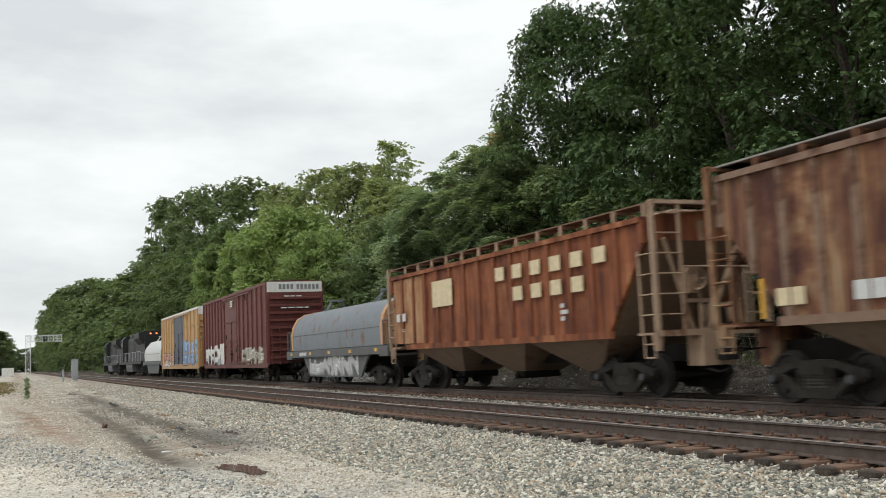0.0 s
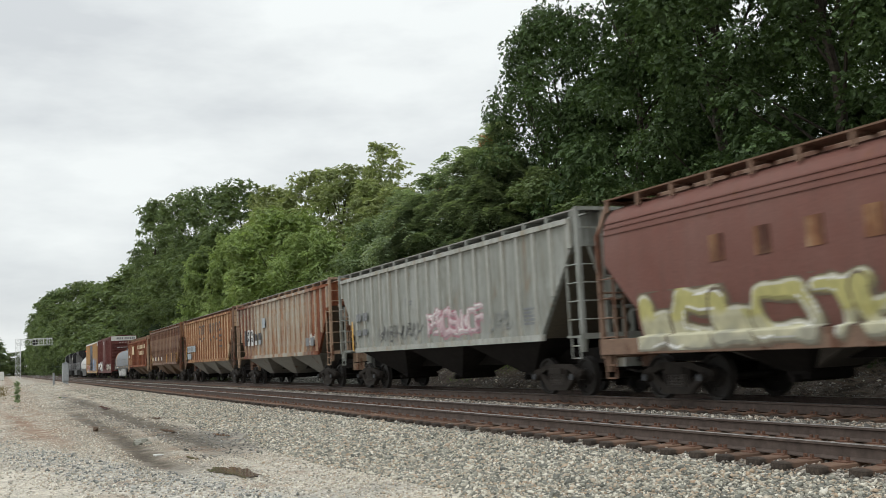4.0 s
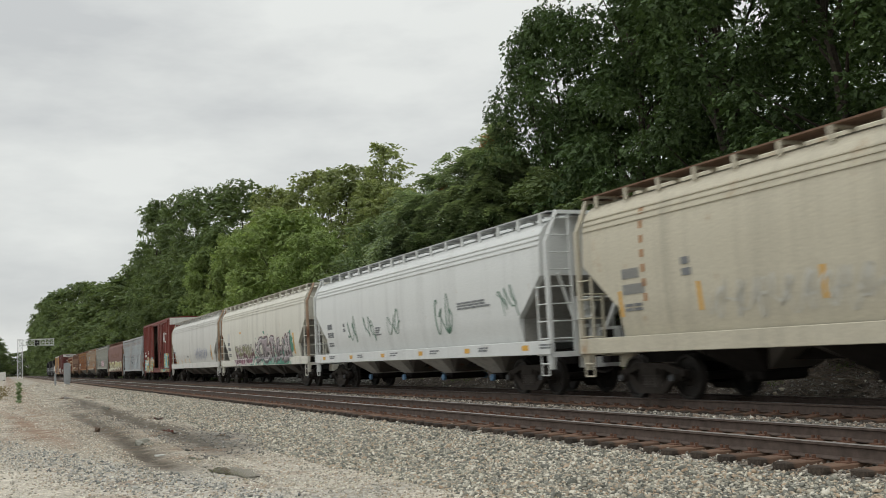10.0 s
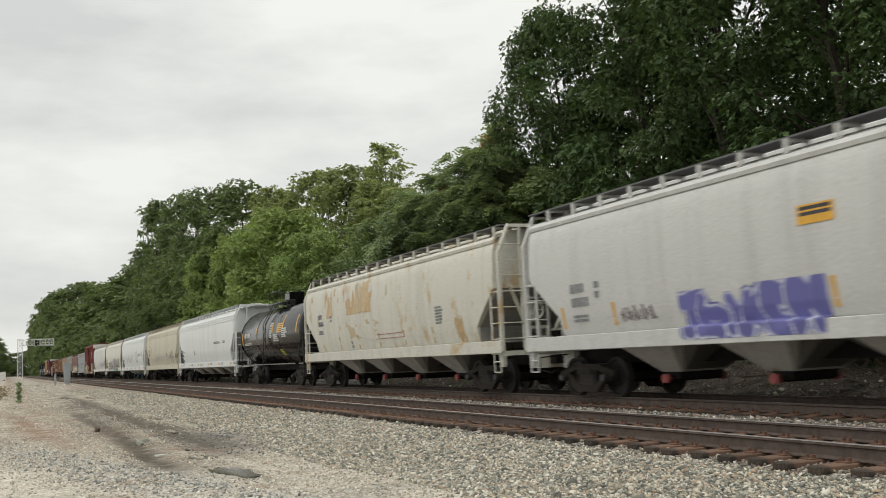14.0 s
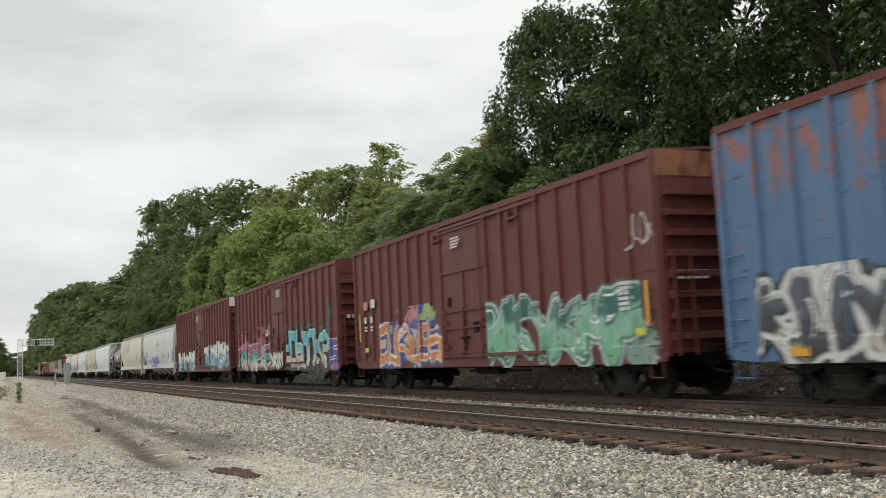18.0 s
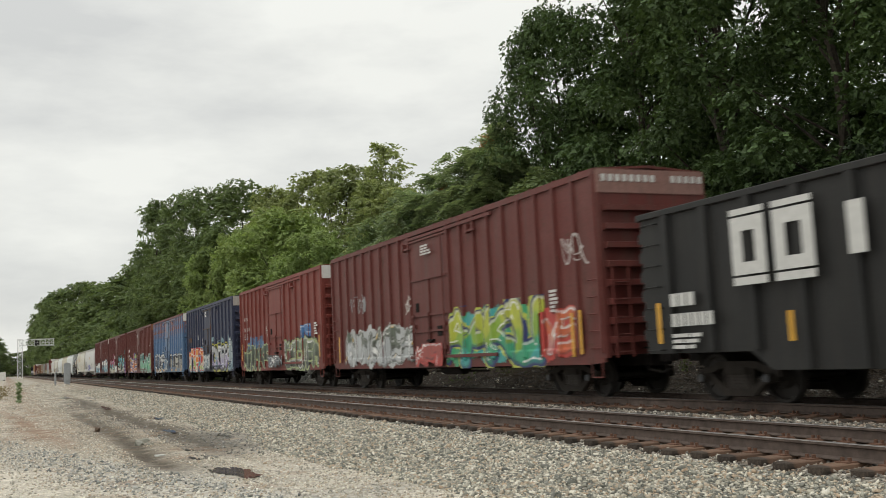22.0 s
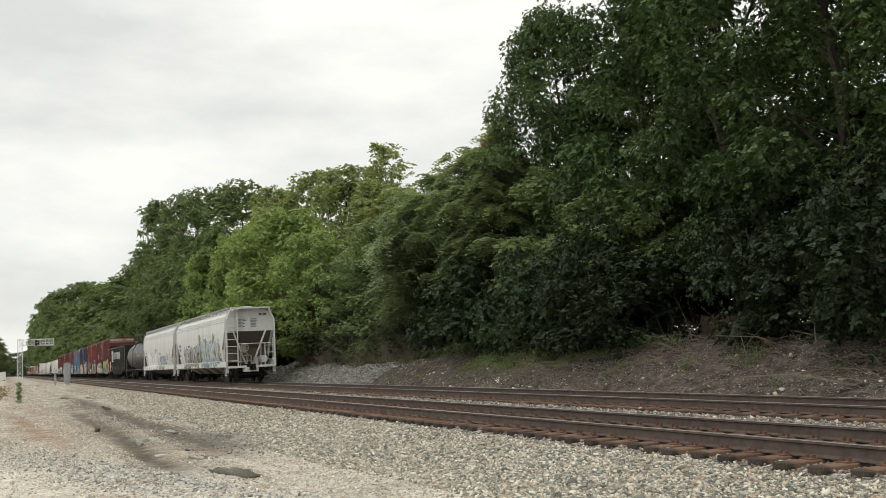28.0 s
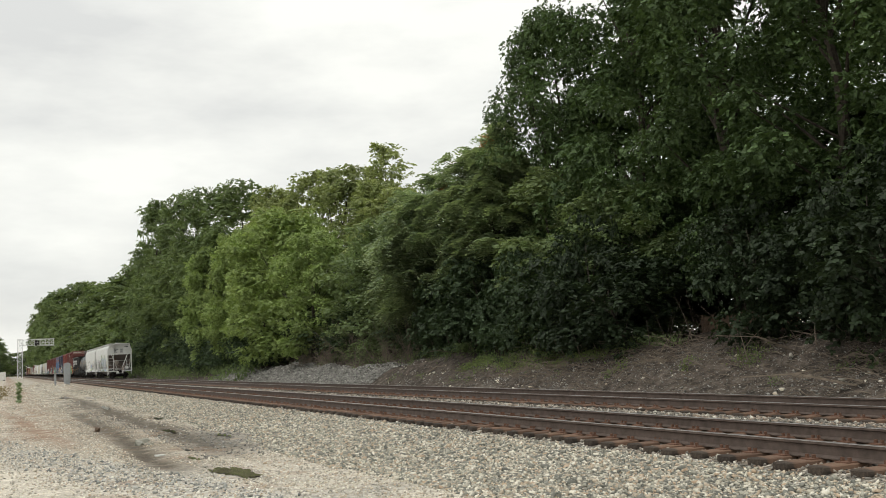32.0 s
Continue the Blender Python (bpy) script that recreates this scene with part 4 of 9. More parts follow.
def boxcar(front, rear, mat, label, top=5.1, low=0.76, door=(1.35, -1.6), door_mat=None, pitch=0.95, end_mat=None, opened=False, ribs=8, roof_mat=None, brace=False, deep=0.1, leaf=None, post_mat=None, rail_mat=None):
    e, n = vehicle("boxcar", front, rear, label, "boxcar")
    xs = 1.45
    yd0, yd1 = door
    door_mat, end_mat, roof_mat, post_mat = door_mat or mat, end_mat or mat, roof_mat or mat, post_mat or mat
    rail_mat = rail_mat or door_mat
    inner = M["liner"]
    for s in (-1, 1):
        for a, b in ((n / 2, yd0), (yd1, -n / 2)):
            bm = bmesh.new()
            box(bm, s * xs - 0.02, s * xs + 0.02, b, a, low + 0.22, top - 0.12)
            part("side_panel", bm, mat, e)
        bm = bmesh.new()
        prism(bm, [(n / 2, low + 0.05), (n / 2, 1.12), (-n / 2, 1.12), (-n / 2, low + 0.05), (-n / 2 + 0.6, low), (n / 2 - 0.6, low)], s * 1.44, s * 1.5, 0, "x")
        part("side_sill", bm, mat, e)
        bm = bmesh.new()
        box(bm, min(s * 1.41, s * 1.53), max(s * 1.41, s * 1.53), -n / 2, n / 2, top - 0.16, top - 0.02)
        part("top_chord", bm, roof_mat, e)
    # posts
    ys = []
    for a, b in ((n / 2 - 0.06, yd0 + 0.05), (yd1 - 0.05, -n / 2 + 0.06)):
        k = max(2, round((a - b) / pitch))
        ys += list(np.linspace(a, b, k + 1))
    pm = post_mesh(low + 0.25, top - 0.14, deep, 0.11, post_mat)
    for y in ys:
        put("side_post", pm, e, pose(-xs, y, 0))
        put("side_post", pm, e, pose(xs, y, 0, 0, 0, 180))
    if brace:
        for z in (1.9, 2.9, 3.9):
            bm = bmesh.new()
            box(bm, -xs - 0.06, -xs, -n / 2, yd1, z, z + 0.09)
            part("side_rail", bm, post_mat, e)
            bm = bmesh.new()
            box(bm, -xs - 0.06, -xs, yd0, n / 2, z, z + 0.09)
            part("side_rail", bm, post_mat, e)
    # roof
    bm = bmesh.new()
    prism(bm, [(-1.5, top - 0.05), (-1.5, top), (0, top + 0.1), (1.5, top), (1.5, top - 0.05), (0, top + 0.04)], -n / 2, n / 2)
    for y in np.arange(-n / 2 + 0.6, n / 2, 1.2):
        prism(bm, [(-1.48, top), (0, top + 0.1), (1.48, top), (1.48, top + 0.03), (0, top + 0.14), (-1.48, top + 0.03)], y - 0.04, y + 0.04)
    part("roof", bm, roof_mat, e)
    # floor, underframe
    bm = bmesh.new()
    box(bm, -1.42, 1.42, -n / 2 + 0.02, n / 2 - 0.02, 1.02, 1.1)
    part("floor", bm, inner, e)
    bm = bmesh.new()
    box(bm, -0.28, 0.28, -n / 2, n / 2, 0.68, 1.0)
    for y in np.arange(-n / 2 + 4, n / 2 - 3.5, 1.6):
        box(bm, -1.4, 1.4, y - 0.05, y + 0.05, 0.85, 1.02)
    bar(bm, (-0.9, -1.2, 0.72), (-0.9, 0.2, 0.72), 0.2, 10)
    bar(bm, (-0.8, 1.2, 0.62), (-0.8, -2.6, 0.62), 0.03, 6)
    part("underframe", bm, M["steel_dark"], e)
    # ends
    for s in (-1, 1):
        bm = bmesh.new()
        box(bm, -1.46, 1.46, s * (n / 2) - 0.03, s * (n / 2) + 0.0, 0.95, top - 0.03)
        part("end_wall", bm, mat, e)
        step = (top - 0.62 - 1.15) / ribs
        for k in range(ribs):
            z = 1.18 + k * step
            bm = bmesh.new()
            y0 = s * n / 2
            prism(bm, [(y0, z + step * 0.04), (y0 + s * 0.19, z + step * 0.1), (y0 + s * 0.19, z + step * 0.38), (y0, z + step * 0.46)], -1.36, 1.36, 0, "x")
            part("end_rib", bm, mat, e)
        bm = bmesh.new()
        box(bm, -1.47, 1.47, min(s * n / 2, s * (n / 2 + 0.05)), max(s * n / 2, s * (n / 2 + 0.05)), top - 0.56, top - 0.02)
        part("end_panel", bm, end_mat, e)
        for x in (-1.44, 1.44):
            bm = bmesh.new()
            box(bm, x - 0.06, x + 0.06, min(s * n / 2, s * (n / 2 + 0.07)), max(s * n / 2, s * (n / 2 + 0.07)), 0.9, top - 0.56)
            part("corner_post", bm, mat, e)
        # end ladder, brake wheel, sill step
        part("end_ladder", ladder_mesh(0.42, 0.9, 2.9, 0.38), mat, e, at=pose(-1.3 if s < 0 else 1.3, s * (n / 2 + 0.2), 0, 0, 0, -90 if s < 0 else 90))
        grab_irons(e, mat, pose(-1.54, s * (n / 2 - 0.28) - 0.21, 0), 0.42, 1.12, 2.7, 0.38)
        bm = bmesh.new()
        for y in (n / 2 - 0.12, n / 2 - 0.55):
            bar(bm, (-1.5, s * y, 0.92), (-1.5, s * y, 0.48), 0.014, 5)
        bar(bm, (-1.5, s * (n / 2 - 0.12), 0.48), (-1.5, s * (n / 2 - 0.55), 0.48), 0.016, 5)
        part("sill_step", bm, mat, e)
        bm = bmesh.new()
        box(bm, -0.5, 0.5, min(s * n / 2, s * (n / 2 + 0.28)), max(s * n / 2, s * (n / 2 + 0.28)), 1.06, 1.1)
        part("crossover_platform", bm, M["steel_dark"], e)
    bm = bmesh.new()
    bar(bm, (0.75, -n / 2 - 0.16, 2.2), (0.75, -n / 2 - 0.2, 2.2), 0.28, 16)
    part("brake_wheel", bm, M["steel_dark"], e)
    # plywood lining seen through an open door
    if opened:
        bm = bmesh.new()
        box(bm, 1.36, 1.40, -n / 2 + 0.05, n / 2 - 0.05, 1.1, top - 0.16)
        part("inner_lining", bm, inner, e, "scuffed pale plywood lining")
        for s in (-1, 1):
            bm = bmesh.new()
            box(bm, -1.40, 1.36, *sorted((s * (n / 2 - 0.1), s * (n / 2 - 0.06))), 1.1, top - 0.16)
            part("inner_lining", bm, inner, e)
    # lugs under the eaves at both sides of the door
    for y in (yd0 + 0.35, yd1 - 1.55):
        bm = bmesh.new()
        box(bm, -xs - 0.17, -xs - 0.02, y - 0.07, y + 0.07, top - 0.62, top - 0.36)
        box(bm, -xs - 0.15, -xs - 0.08, y - 0.5, y + 0.07, top - 0.58, top - 0.52)
        part("roof_lug", bm, post_mat, e)
    # doors
    for s in (-1, 1):
        xo = s * (xs + 0.05)
        for z in (low + 0.28, top - 0.3):
            bm = bmesh.new()
            box(bm, min(xo, xo + s * 0.06), max(xo, xo + s * 0.06), (yd1 - 3.0) if not opened else -n / 2 + 0.6, yd0 + 0.15, z, z + 0.09)
            part("door_track", bm, post_mat, e)
        a, b = leaf if leaf and s < 0 else (yd0, yd1)
        bm = bmesh.new()
        x0, x1 = sorted((s * (xs - 0.01), s * (xs + 0.05)))
        box(bm, x0, x1, b, a, low + 0.34, top - 0.28)
        d = part("sliding_door", bm, door_mat, e)
        for z in (low + 0.42, low + 1.12, low + 1.62, low + 2.75, top - 0.36):
            bm = bmesh.new()
            xa, xb = sorted((s * (xs + 0.05), s * (xs + 0.1)))
            box(bm, xa, xb, b + 0.06, a - 0.06, z - 0.028, z + 0.028)
            put("door_rib", mesh_of("door_rib", bm, rail_mat), d)
        for y, z1 in ((a - 0.3, low + 1.7), ((a + b) / 2, low + 1.7), (b + 0.3, top - 0.4)):
            bm = bmesh.new()
            bar(bm, (s * (xs + 0.12), y, low + 0.3), (s * (xs + 0.12), y, z1), 0.022, 6)
            for z in (low + 0.6, low + 1.3):
                box(bm, min(s * (xs + 0.05), s * (xs + 0.14)), max(s * (xs + 0.05), s * (xs + 0.14)), y - 0.07, y + 0.07, z - 0.05, z + 0.05)
            put("lock_rod", mesh_of("lock_rod", bm, rail_mat), d)
        bm = bmesh.new()
        box(bm, *sorted((s * (xs + 0.05), s * (xs + 0.09))), (a + b) / 2 - 0.05, (a + b) / 2 + 0.05, low + 0.4, low + 2.75)
        put("door_stile", mesh_of("door_stile", bm, rail_mat), d)
        for y, z, w, h in ((b + 0.75, low + 0.95, 0.34, 0.3), (a - 0.5, low + 1.75, 0.22, 0.28)):
            bm = bmesh.new()
            box(bm, *sorted((s * (xs + 0.05), s * (xs + 0.075))), y - w / 2, y + w / 2, z, z + h)
            put("placard_board", mesh_of("placard_board", bm, M["steel_dark"]), d, None, "small dark placard board")
        bm = bmesh.new()
        box(bm, min(s * (xs + 0.05), s * (xs + 0.16)), max(s * (xs + 0.05), s * (xs + 0.16)), (a + b) / 2 - 0.3, (a + b) / 2 + 0.12, low + 0.8, low + 0.86)
        put("door_handle", mesh_of("door_handle", bm, M["steel_dark"]), d)
        for y in (a, b):
            bm = bmesh.new()
            box(bm, min(s * xs, s * (xs + 0.08)), max(s * xs, s * (xs + 0.08)), y - 0.05, y + 0.05, low + 0.3, top - 0.26)
            put("door_edge", mesh_of("door_edge", bm, post_mat), d)
    running_gear(e, n, 2.15)
    return e, n, post_side(ys, -xs - 0.02, deep - 0.018, 0.11, (low, n / 2 + 1.0, -1.502))


ml_, nl_, ll_, bl_ = material("scuffed_plywood_lining", 0.85)
cl = ramp(nl_, ll_, noise_node(nl_, ll_, 1.1, 6, 0.65), [(0.3, (0.36, 0.37, 0.32)), (0.7, (0.66, 0.67, 0.6))])
cl = mix(nl_, ll_, ramp(nl_, ll_, noise_node(nl_, ll_, 1.0, 8, 0.75, (4, 3.2, 9)), [(0.6, (0, 0, 0)), (0.66, (0.75, 0.75, 0.75))]), cl, (0.05, 0.046, 0.04))
cl = mix(nl_, ll_, ramp(nl_, ll_, noise_node(nl_, ll_, 1.0, 6, 0.7, (1.5, 1.5, 12)), [(0.58, (0, 0, 0)), (0.66, (0.6, 0.6, 0.6))]), cl, (0.09, 0.085, 0.075))
ll_.new(cl, bl_.inputs["Base Color"])
M["liner"] = ml_
OX = (0.115, 0.027, 0.0225)
M["oxide"] = paint("oxide_red_paint", OX, 0.14, 0.6, 0.6, 0.1, (0.08, 0.03, 0.02), 0.5, 5.0, scuff=0.6)
M["oxide_b"] = paint("faded_oxide_paint", (0.117, 0.03, 0.024), 0.18, 0.6, 0.6, 0.12, (0.09, 0.035, 0.022), 0.5, 5.0, scuff=0.6)
M["red"] = paint("boxcar_red_paint", (0.168, 0.033, 0.025), 0.14, 0.55, 0.6, 0.1, (0.12, 0.04, 0.025), 0.5, 4.0, scuff=0.55)
M["blue"] = paint("sun_bleached_blue_paint", (0.075, 0.15, 0.27), 0.42, 0.3, 0.5, 0.2, (0.3, 0.12, 0.085), 0.75, above=3.3, scuff=0.6)
M["navy"] = paint("navy_blue_paint", (0.024, 0.031, 0.065), 0.1, 0.45, 0.6, 0.12, scuff=0.6)
M["dusty_red"] = paint("dusty_pale_red_panel", (0.24, 0.13, 0.11), 0.2, 0.4, 0.65, 0.2)
M["tan"] = paint("tan_yellow_paint", (0.42, 0.25, 0.1), 0.1, 0.35, 0.55, 0.15)
M["dark_door"] = paint("dark_blue_door_paint", (0.045, 0.055, 0.08), 0.1, 0.3)
M["off_white"] = paint("chalky_white_panel", (0.62, 0.62, 0.59), 0.12, 0.3, 0.6, 0.1)
M["grimy_white"] = paint("grimy_panel", (0.36, 0.33, 0.3), 0.2, 0.5, 0.6, 0.1)
M["rust_panel"] = paint("orange_rust_panel", (0.24, 0.1, 0.05), 0.5, 0.4, 0.7, 0.1, (0.17, 0.06, 0.03))

M["door_rust"] = paint("rusted_door_rail", (0.07, 0.05, 0.045), 0.4, 0.4, 0.7, 0.1)
M["blue_worn"] = paint("worn_blue_rail", (0.05, 0.09, 0.15), 0.45, 0.5, 0.6, 0.1)
M["dull_mark"] = plain("worn_pale_stencil", (0.34, 0.27, 0.25), 0.7, 0, 0.3)
M["worn_door"] = paint("peeling_red_door_paint", (0.15, 0.034, 0.027), 0.42, 0.5, 0.65, 0.1, (0.05, 0.024, 0.02), 0.6, 4.0, scuff=0.6)
M["dull_yellow"] = plain("faded_orange_yellow_strip", (0.42, 0.26, 0.08), 0.6, 0, 0.2)
M["faded_pink"] = plain("faded_pink_patch", (0.42, 0.2, 0.2), 0.7, 0, 0.2)
M["lime_mark"] = plain("yellow_green_plate", (0.5, 0.5, 0.06), 0.5, 0, 0.15)
WHT, BLK, TEAL, SKY = (0.62, 0.62, 0.58), (0.012, 0.012, 0.014), (0.05, 0.32, 0.3), (0.12, 0.36, 0.45)
ORG, YEL, LIME, GRN = (0.62, 0.2, 0.03), (0.6, 0.42, 0.05), (0.3, 0.42, 0.06), (0.03, 0.2, 0.09)
PNK, PUR, GRY, RED_ = (0.5, 0.16, 0.25), (0.09, 0.08, 0.3), (0.3, 0.31, 0.32), (0.42, 0.05, 0.04)

# tan car with heavy frame, and the tall dark red car with a white end panel
e, n, side = boxcar(394.3, 375.5, M["tan"], "tan boxcar with dark doors, white roof and blue graffiti", 5.15, door=(2.0, -2.9), door_mat=M["dark_door"], end_mat=M["off_white"], roof_mat=M["off_white"], brace=True, pitch=1.5)
graffiti(e, -1.8, -9.3, 0.95, 2.9, 4, [(0.09, 0.2, 0.42), (0.16, 0.32, 0.55)], line=(0.02, 0.05, 0.14), cloud=[(0.14, 0.3, 0.5), (0.2, 0.36, 0.52)], letters=6, side=side)
graffiti(e, 9.0, 2.4, 0.95, 2.1, 9, [WHT, (0.4, 0.2, 0.15)], letters=6, side=side)
e, n, side = boxcar(373.2, 354.8, M["oxide"], "tall dark red boxcar with a white upper end panel", 5.2, door=(1.9, -2.3), end_mat=M["off_white"], pitch=1.1, ribs=9)
graffiti(e, 8.6, 2.3, 0.95, 2.3, 12, [(0.3, 0.32, 0.34), WHT], line=(0.06, 0.05, 0.05), letters=6, side=side)
graffiti(e, -2.8, -8.2, 0.95, 1.9, 15, [(0.3, 0.25, 0.16), (0.35, 0.33, 0.28)], line=(0.08, 0.05, 0.04), letters=6, side=side)
marks(e, -0.3, 4.75, text_rows(2, 3, 0.8, 0.09), M["white_mark"], -1.6)


def end_writing(e, n, z, rows, x0=-1.2, mat=None, out=0.185):
    """Stencilled bars across the rear end wall."""
    bm = bmesh.new()
    zz = z
    for lens, h in rows:
        xx = x0
        for w in lens:
            box(bm, xx, xx + w, -n / 2 - out - 0.004, -n / 2 - out + 0.004, zz - h, zz)
            xx += w + 0.07
        zz -= h * 1.8
    part("stencil_marking", bm, mat or M["white_mark"], e)


end_writing(e, n, 5.05, [([0.14, 0.14, 0.14, 0.14], 0.26)], -0.85, M["grey_mark"], 0.06)
end_writing(e, n, 5.05, [([0.14] * 6, 0.26)], 0.1, M["grey_mark"], 0.06)
end_writing(e, n, 4.45, text_rows(3, 1, 1.2, 0.06), -0.6)
end_writing(e, n, 3.85, text_rows(5, 1, 1.6, 0.06), -0.8)

# dark red car whose near and far doors stand open
e, n, side = boxcar(210.2, 194.4, M["red"], "red boxcar with its door slid open on an empty interior", 5.1, door=(1.55, -1.5), end_mat=M["off_white"], opened=True, leaf=(-1.6, -4.6), deep=0.1, door_mat=M["worn_door"], rail_mat=M["worn_door"])
graffiti(e, 7.1, 1.5, 0.75, 2.2, 21, [(0.1, 0.32, 0.4), (0.16, 0.42, 0.46), (0.5, 0.5, 0.42)], line=(0.45, 0.32, 0.1), cloud=[SKY, (0.14, 0.4, 0.42), (0.05, 0.1, 0.12)], letters=9, accent=(0.55, 0.5, 0.3), side=side, thick=0.13)
graffiti(e, -4.8, -7.55, 0.75, 2.45, 22, [(0.1, 0.32, 0.4), (0.18, 0.44, 0.46), (0.2, 0.42, 0.45)], line=(0.45, 0.36, 0.14), cloud=[SKY, (0.14, 0.4, 0.42), (0.1, 0.3, 0.34)], letters=4, accent=(0.55, 0.5, 0.3), side=side, thick=0.14)
haze(e, -1.5, -5.2, 0.77, 1.09, 122, [(0.14, 0.38, 0.4), (0.5, 0.44, 0.2)], side, much=0.5)
marks(e, -7.0, 2.3, [([0.14], 1.0)], M["yellow_mark"], -1.56, "yellow_reflector")
marks(e, 6.8, 2.62, [([0.32, 0.2], 0.16), ([0.16, 0.16, 0.16, 0.16, 0.16], 0.2)], M["white_mark"], -1.555)
marks(e, 4.6, 2.7, text_rows(8, 2, 0.4, 0.12), M["white_mark"], -1.555)
bm = bmesh.new()
for k, (y, z, h, w) in enumerate([(-5.5, 4.0, 0.75, 0.13), (-5.15, 4.0, 0.75, 0.13), (-4.95, 4.0, 0.75, 0.13), (-6.0, 3.95, 0.13, 0.6), (-5.7, 3.3, 0.13, 0.5)]):
    box(bm, -1.556, -1.55, y - w, y, z - h, z)
part("white_emblem", bm, M["white_mark"], e, "plain white painted emblem")

# three oxide red cars
e, n, side = boxcar(38.97, 19.66, M["oxide_b"], "faded red boxcar with pale blue graffiti along its foot", 5.1, end_mat=M["off_white"], pitch=0.9)
graffiti(e, 8.9, 2.2, 0.8, 2.2, 31, [SKY, (0.2, 0.3, 0.34), WHT], cloud=None, letters=6, side=side)
graffiti(e, -1.7, -9.3, 0.8, 2.6, 32, [(0.22, 0.4, 0.46), (0.2, 0.36, 0.42), WHT], line=(0.05, 0.1, 0.14), cloud=[(0.24, 0.42, 0.46)], letters=7, side=side)
marks(e, 0.6, 4.5, text_rows(11, 4, 0.6, 0.07), M["white_mark"], -1.61)
e, n, side = boxcar(17.85, -0.93, M["oxide"], "dark red boxcar with teal and black graffiti", 5.1, pitch=0.92)
graffiti(e, 9.0, 1.5, 0.72, 2.25, 33, [(0.5, 0.48, 0.36), (0.42, 0.42, 0.36), TEAL, (0.3, 0.1, 0.16)], line=BLK, cloud=[(0.42, 0.4, 0.3), (0.4, 0.14, 0.2)], letters=7, side=side)
graffiti(e, -1.2, -8.2, 0.72, 2.75, 34, [(0.4, 0.35, 0.25), (0.52, 0.48, 0.38), (0.1, 0.42, 0.46), (0.12, 0.46, 0.5)], line=BLK, halo=(0.03, 0.09, 0.06), rim=(0.55, 0.57, 0.54), letters=7, side=side, thick=0.15, edge=0.12, shade=0.14)
haze(e, -7.4, -8.6, 2.3, 3.7, 234, [(0.05, 0.06, 0.06), (0.06, 0.08, 0.075)], side, much=0.25)
haze(e, 9.0, 1.6, 1.9, 3.0, 235, [(0.4, 0.12, 0.18), (0.3, 0.09, 0.13)], side)
tag(e, 2.4, 1.6, 2.3, 3.2, 134, WHT, side)
graffiti(e, 1.15, -1.2, 0.8, 1.65, 135, [WHT, (0.5, 0.5, 0.46)], line=BLK, cloud=[(0.03, 0.05, 0.04), (0.05, 0.16, 0.1)], letters=4, side=flat_side(-1.62), thick=0.16, edge=0.05)
graffiti(e, -8.2, -9.2, 0.72, 2.0, 35, [PNK, PUR], line=PUR, letters=1, side=side)
marks(e, -0.2, 4.55, text_rows(12, 4, 0.8, 0.055), M["white_mark"], -1.61)
end_writing(e, n, 2.95, [([0.14, 0.1, 0.16, 0.12, 0.16, 0.12, 0.14, 0.16], 0.2)], -1.2)
e, n, side = boxcar(-3.1, -21.8, M["oxide_b"], "dark red boxcar with orange and pale green graffiti", 5.1, pitch=0.92, end_mat=M["rust_panel"])
graffiti(e, 7.0, 1.6, 0.75, 2.35, 36, [(0.55, 0.36, 0.2), (0.55, 0.19, 0.07), (0.6, 0.24, 0.06), (0.55, 0.2, 0.1)], line=(0.07, 0.07, 0.2), halo=(0.07, 0.08, 0.26), rim=(0.6, 0.58, 0.54), cloud=[(0.07, 0.08, 0.26), (0.28, 0.36, 0.14), (0.5, 0.42, 0.38), (0.1, 0.1, 0.3), (0.42, 0.4, 0.16)], letters=6, side=side, thick=0.15, edge=0.05)
haze(e, 6.4, 2.0, 2.0, 2.75, 236, [(0.5, 0.22, 0.24), (0.07, 0.08, 0.26), (0.3, 0.4, 0.16)], side, much=0.1)
graffiti(e, -1.6, -8.6, 0.72, 2.6, 37, [(0.08, 0.24, 0.15), (0.16, 0.4, 0.24), (0.22, 0.42, 0.32), (0.04, 0.14, 0.12)], line=(0.42, 0.48, 0.45), halo=(0.05, 0.1, 0.1), rim=(0.05, 0.16, 0.12), letters=6, side=side, thick=0.18, edge=0.05, shade=0.0)
haze(e, -8.0, -9.2, 0.75, 2.1, 237, [(0.45, 0.44, 0.46), (0.2, 0.3, 0.26)], side)
marks(e, 8.35, 3.15, [([0.42], 0.3)], M["faded_pink"], -1.548)
marks(e, 7.6, 3.2, [([0.42], 0.3)], M["white_mark"], -1.548)
marks(e, 8.85, 2.75, [([0.1], 1.0)], M["yellow_mark"], -1.55, "yellow_reflector")
marks(e, 8.3, 1.5, [([0.34], 0.16)], M["lime_mark"], -1.552, "notice_plate")
marks(e, -8.45, 1.5, [([0.34], 0.16)], M["lime_mark"], -1.552, "notice_plate")
marks(e, -8.85, 2.45, [([0.1], 0.9)], M["yellow_mark"], -1.55, "yellow_reflector")
marks(e, -7.9, 2.5, text_rows(63, 6, 0.6, 0.07), M["white_mark"], -1.548)
marks(e, 8.3, 2.6, [([0.22, -0.3, 0.22], 0.22), ([0.22, -0.3, 0.25], 0.07), ([0.25, -0.3, 0.2], 0.07)], M["white_mark"], -1.548)
tag(e, -8.3, -9.3, 3.0, 4.0, 38, (0.42, 0.38, 0.38), side)
end_writing(e, n, 2.6, [([0.14, 0.1, 0.16, 0.12], 0.18)], -1.2)
marks(e, 0.4, 4.5, text_rows(13, 4, 0.7, 0.055), M["white_mark"], -1.61)

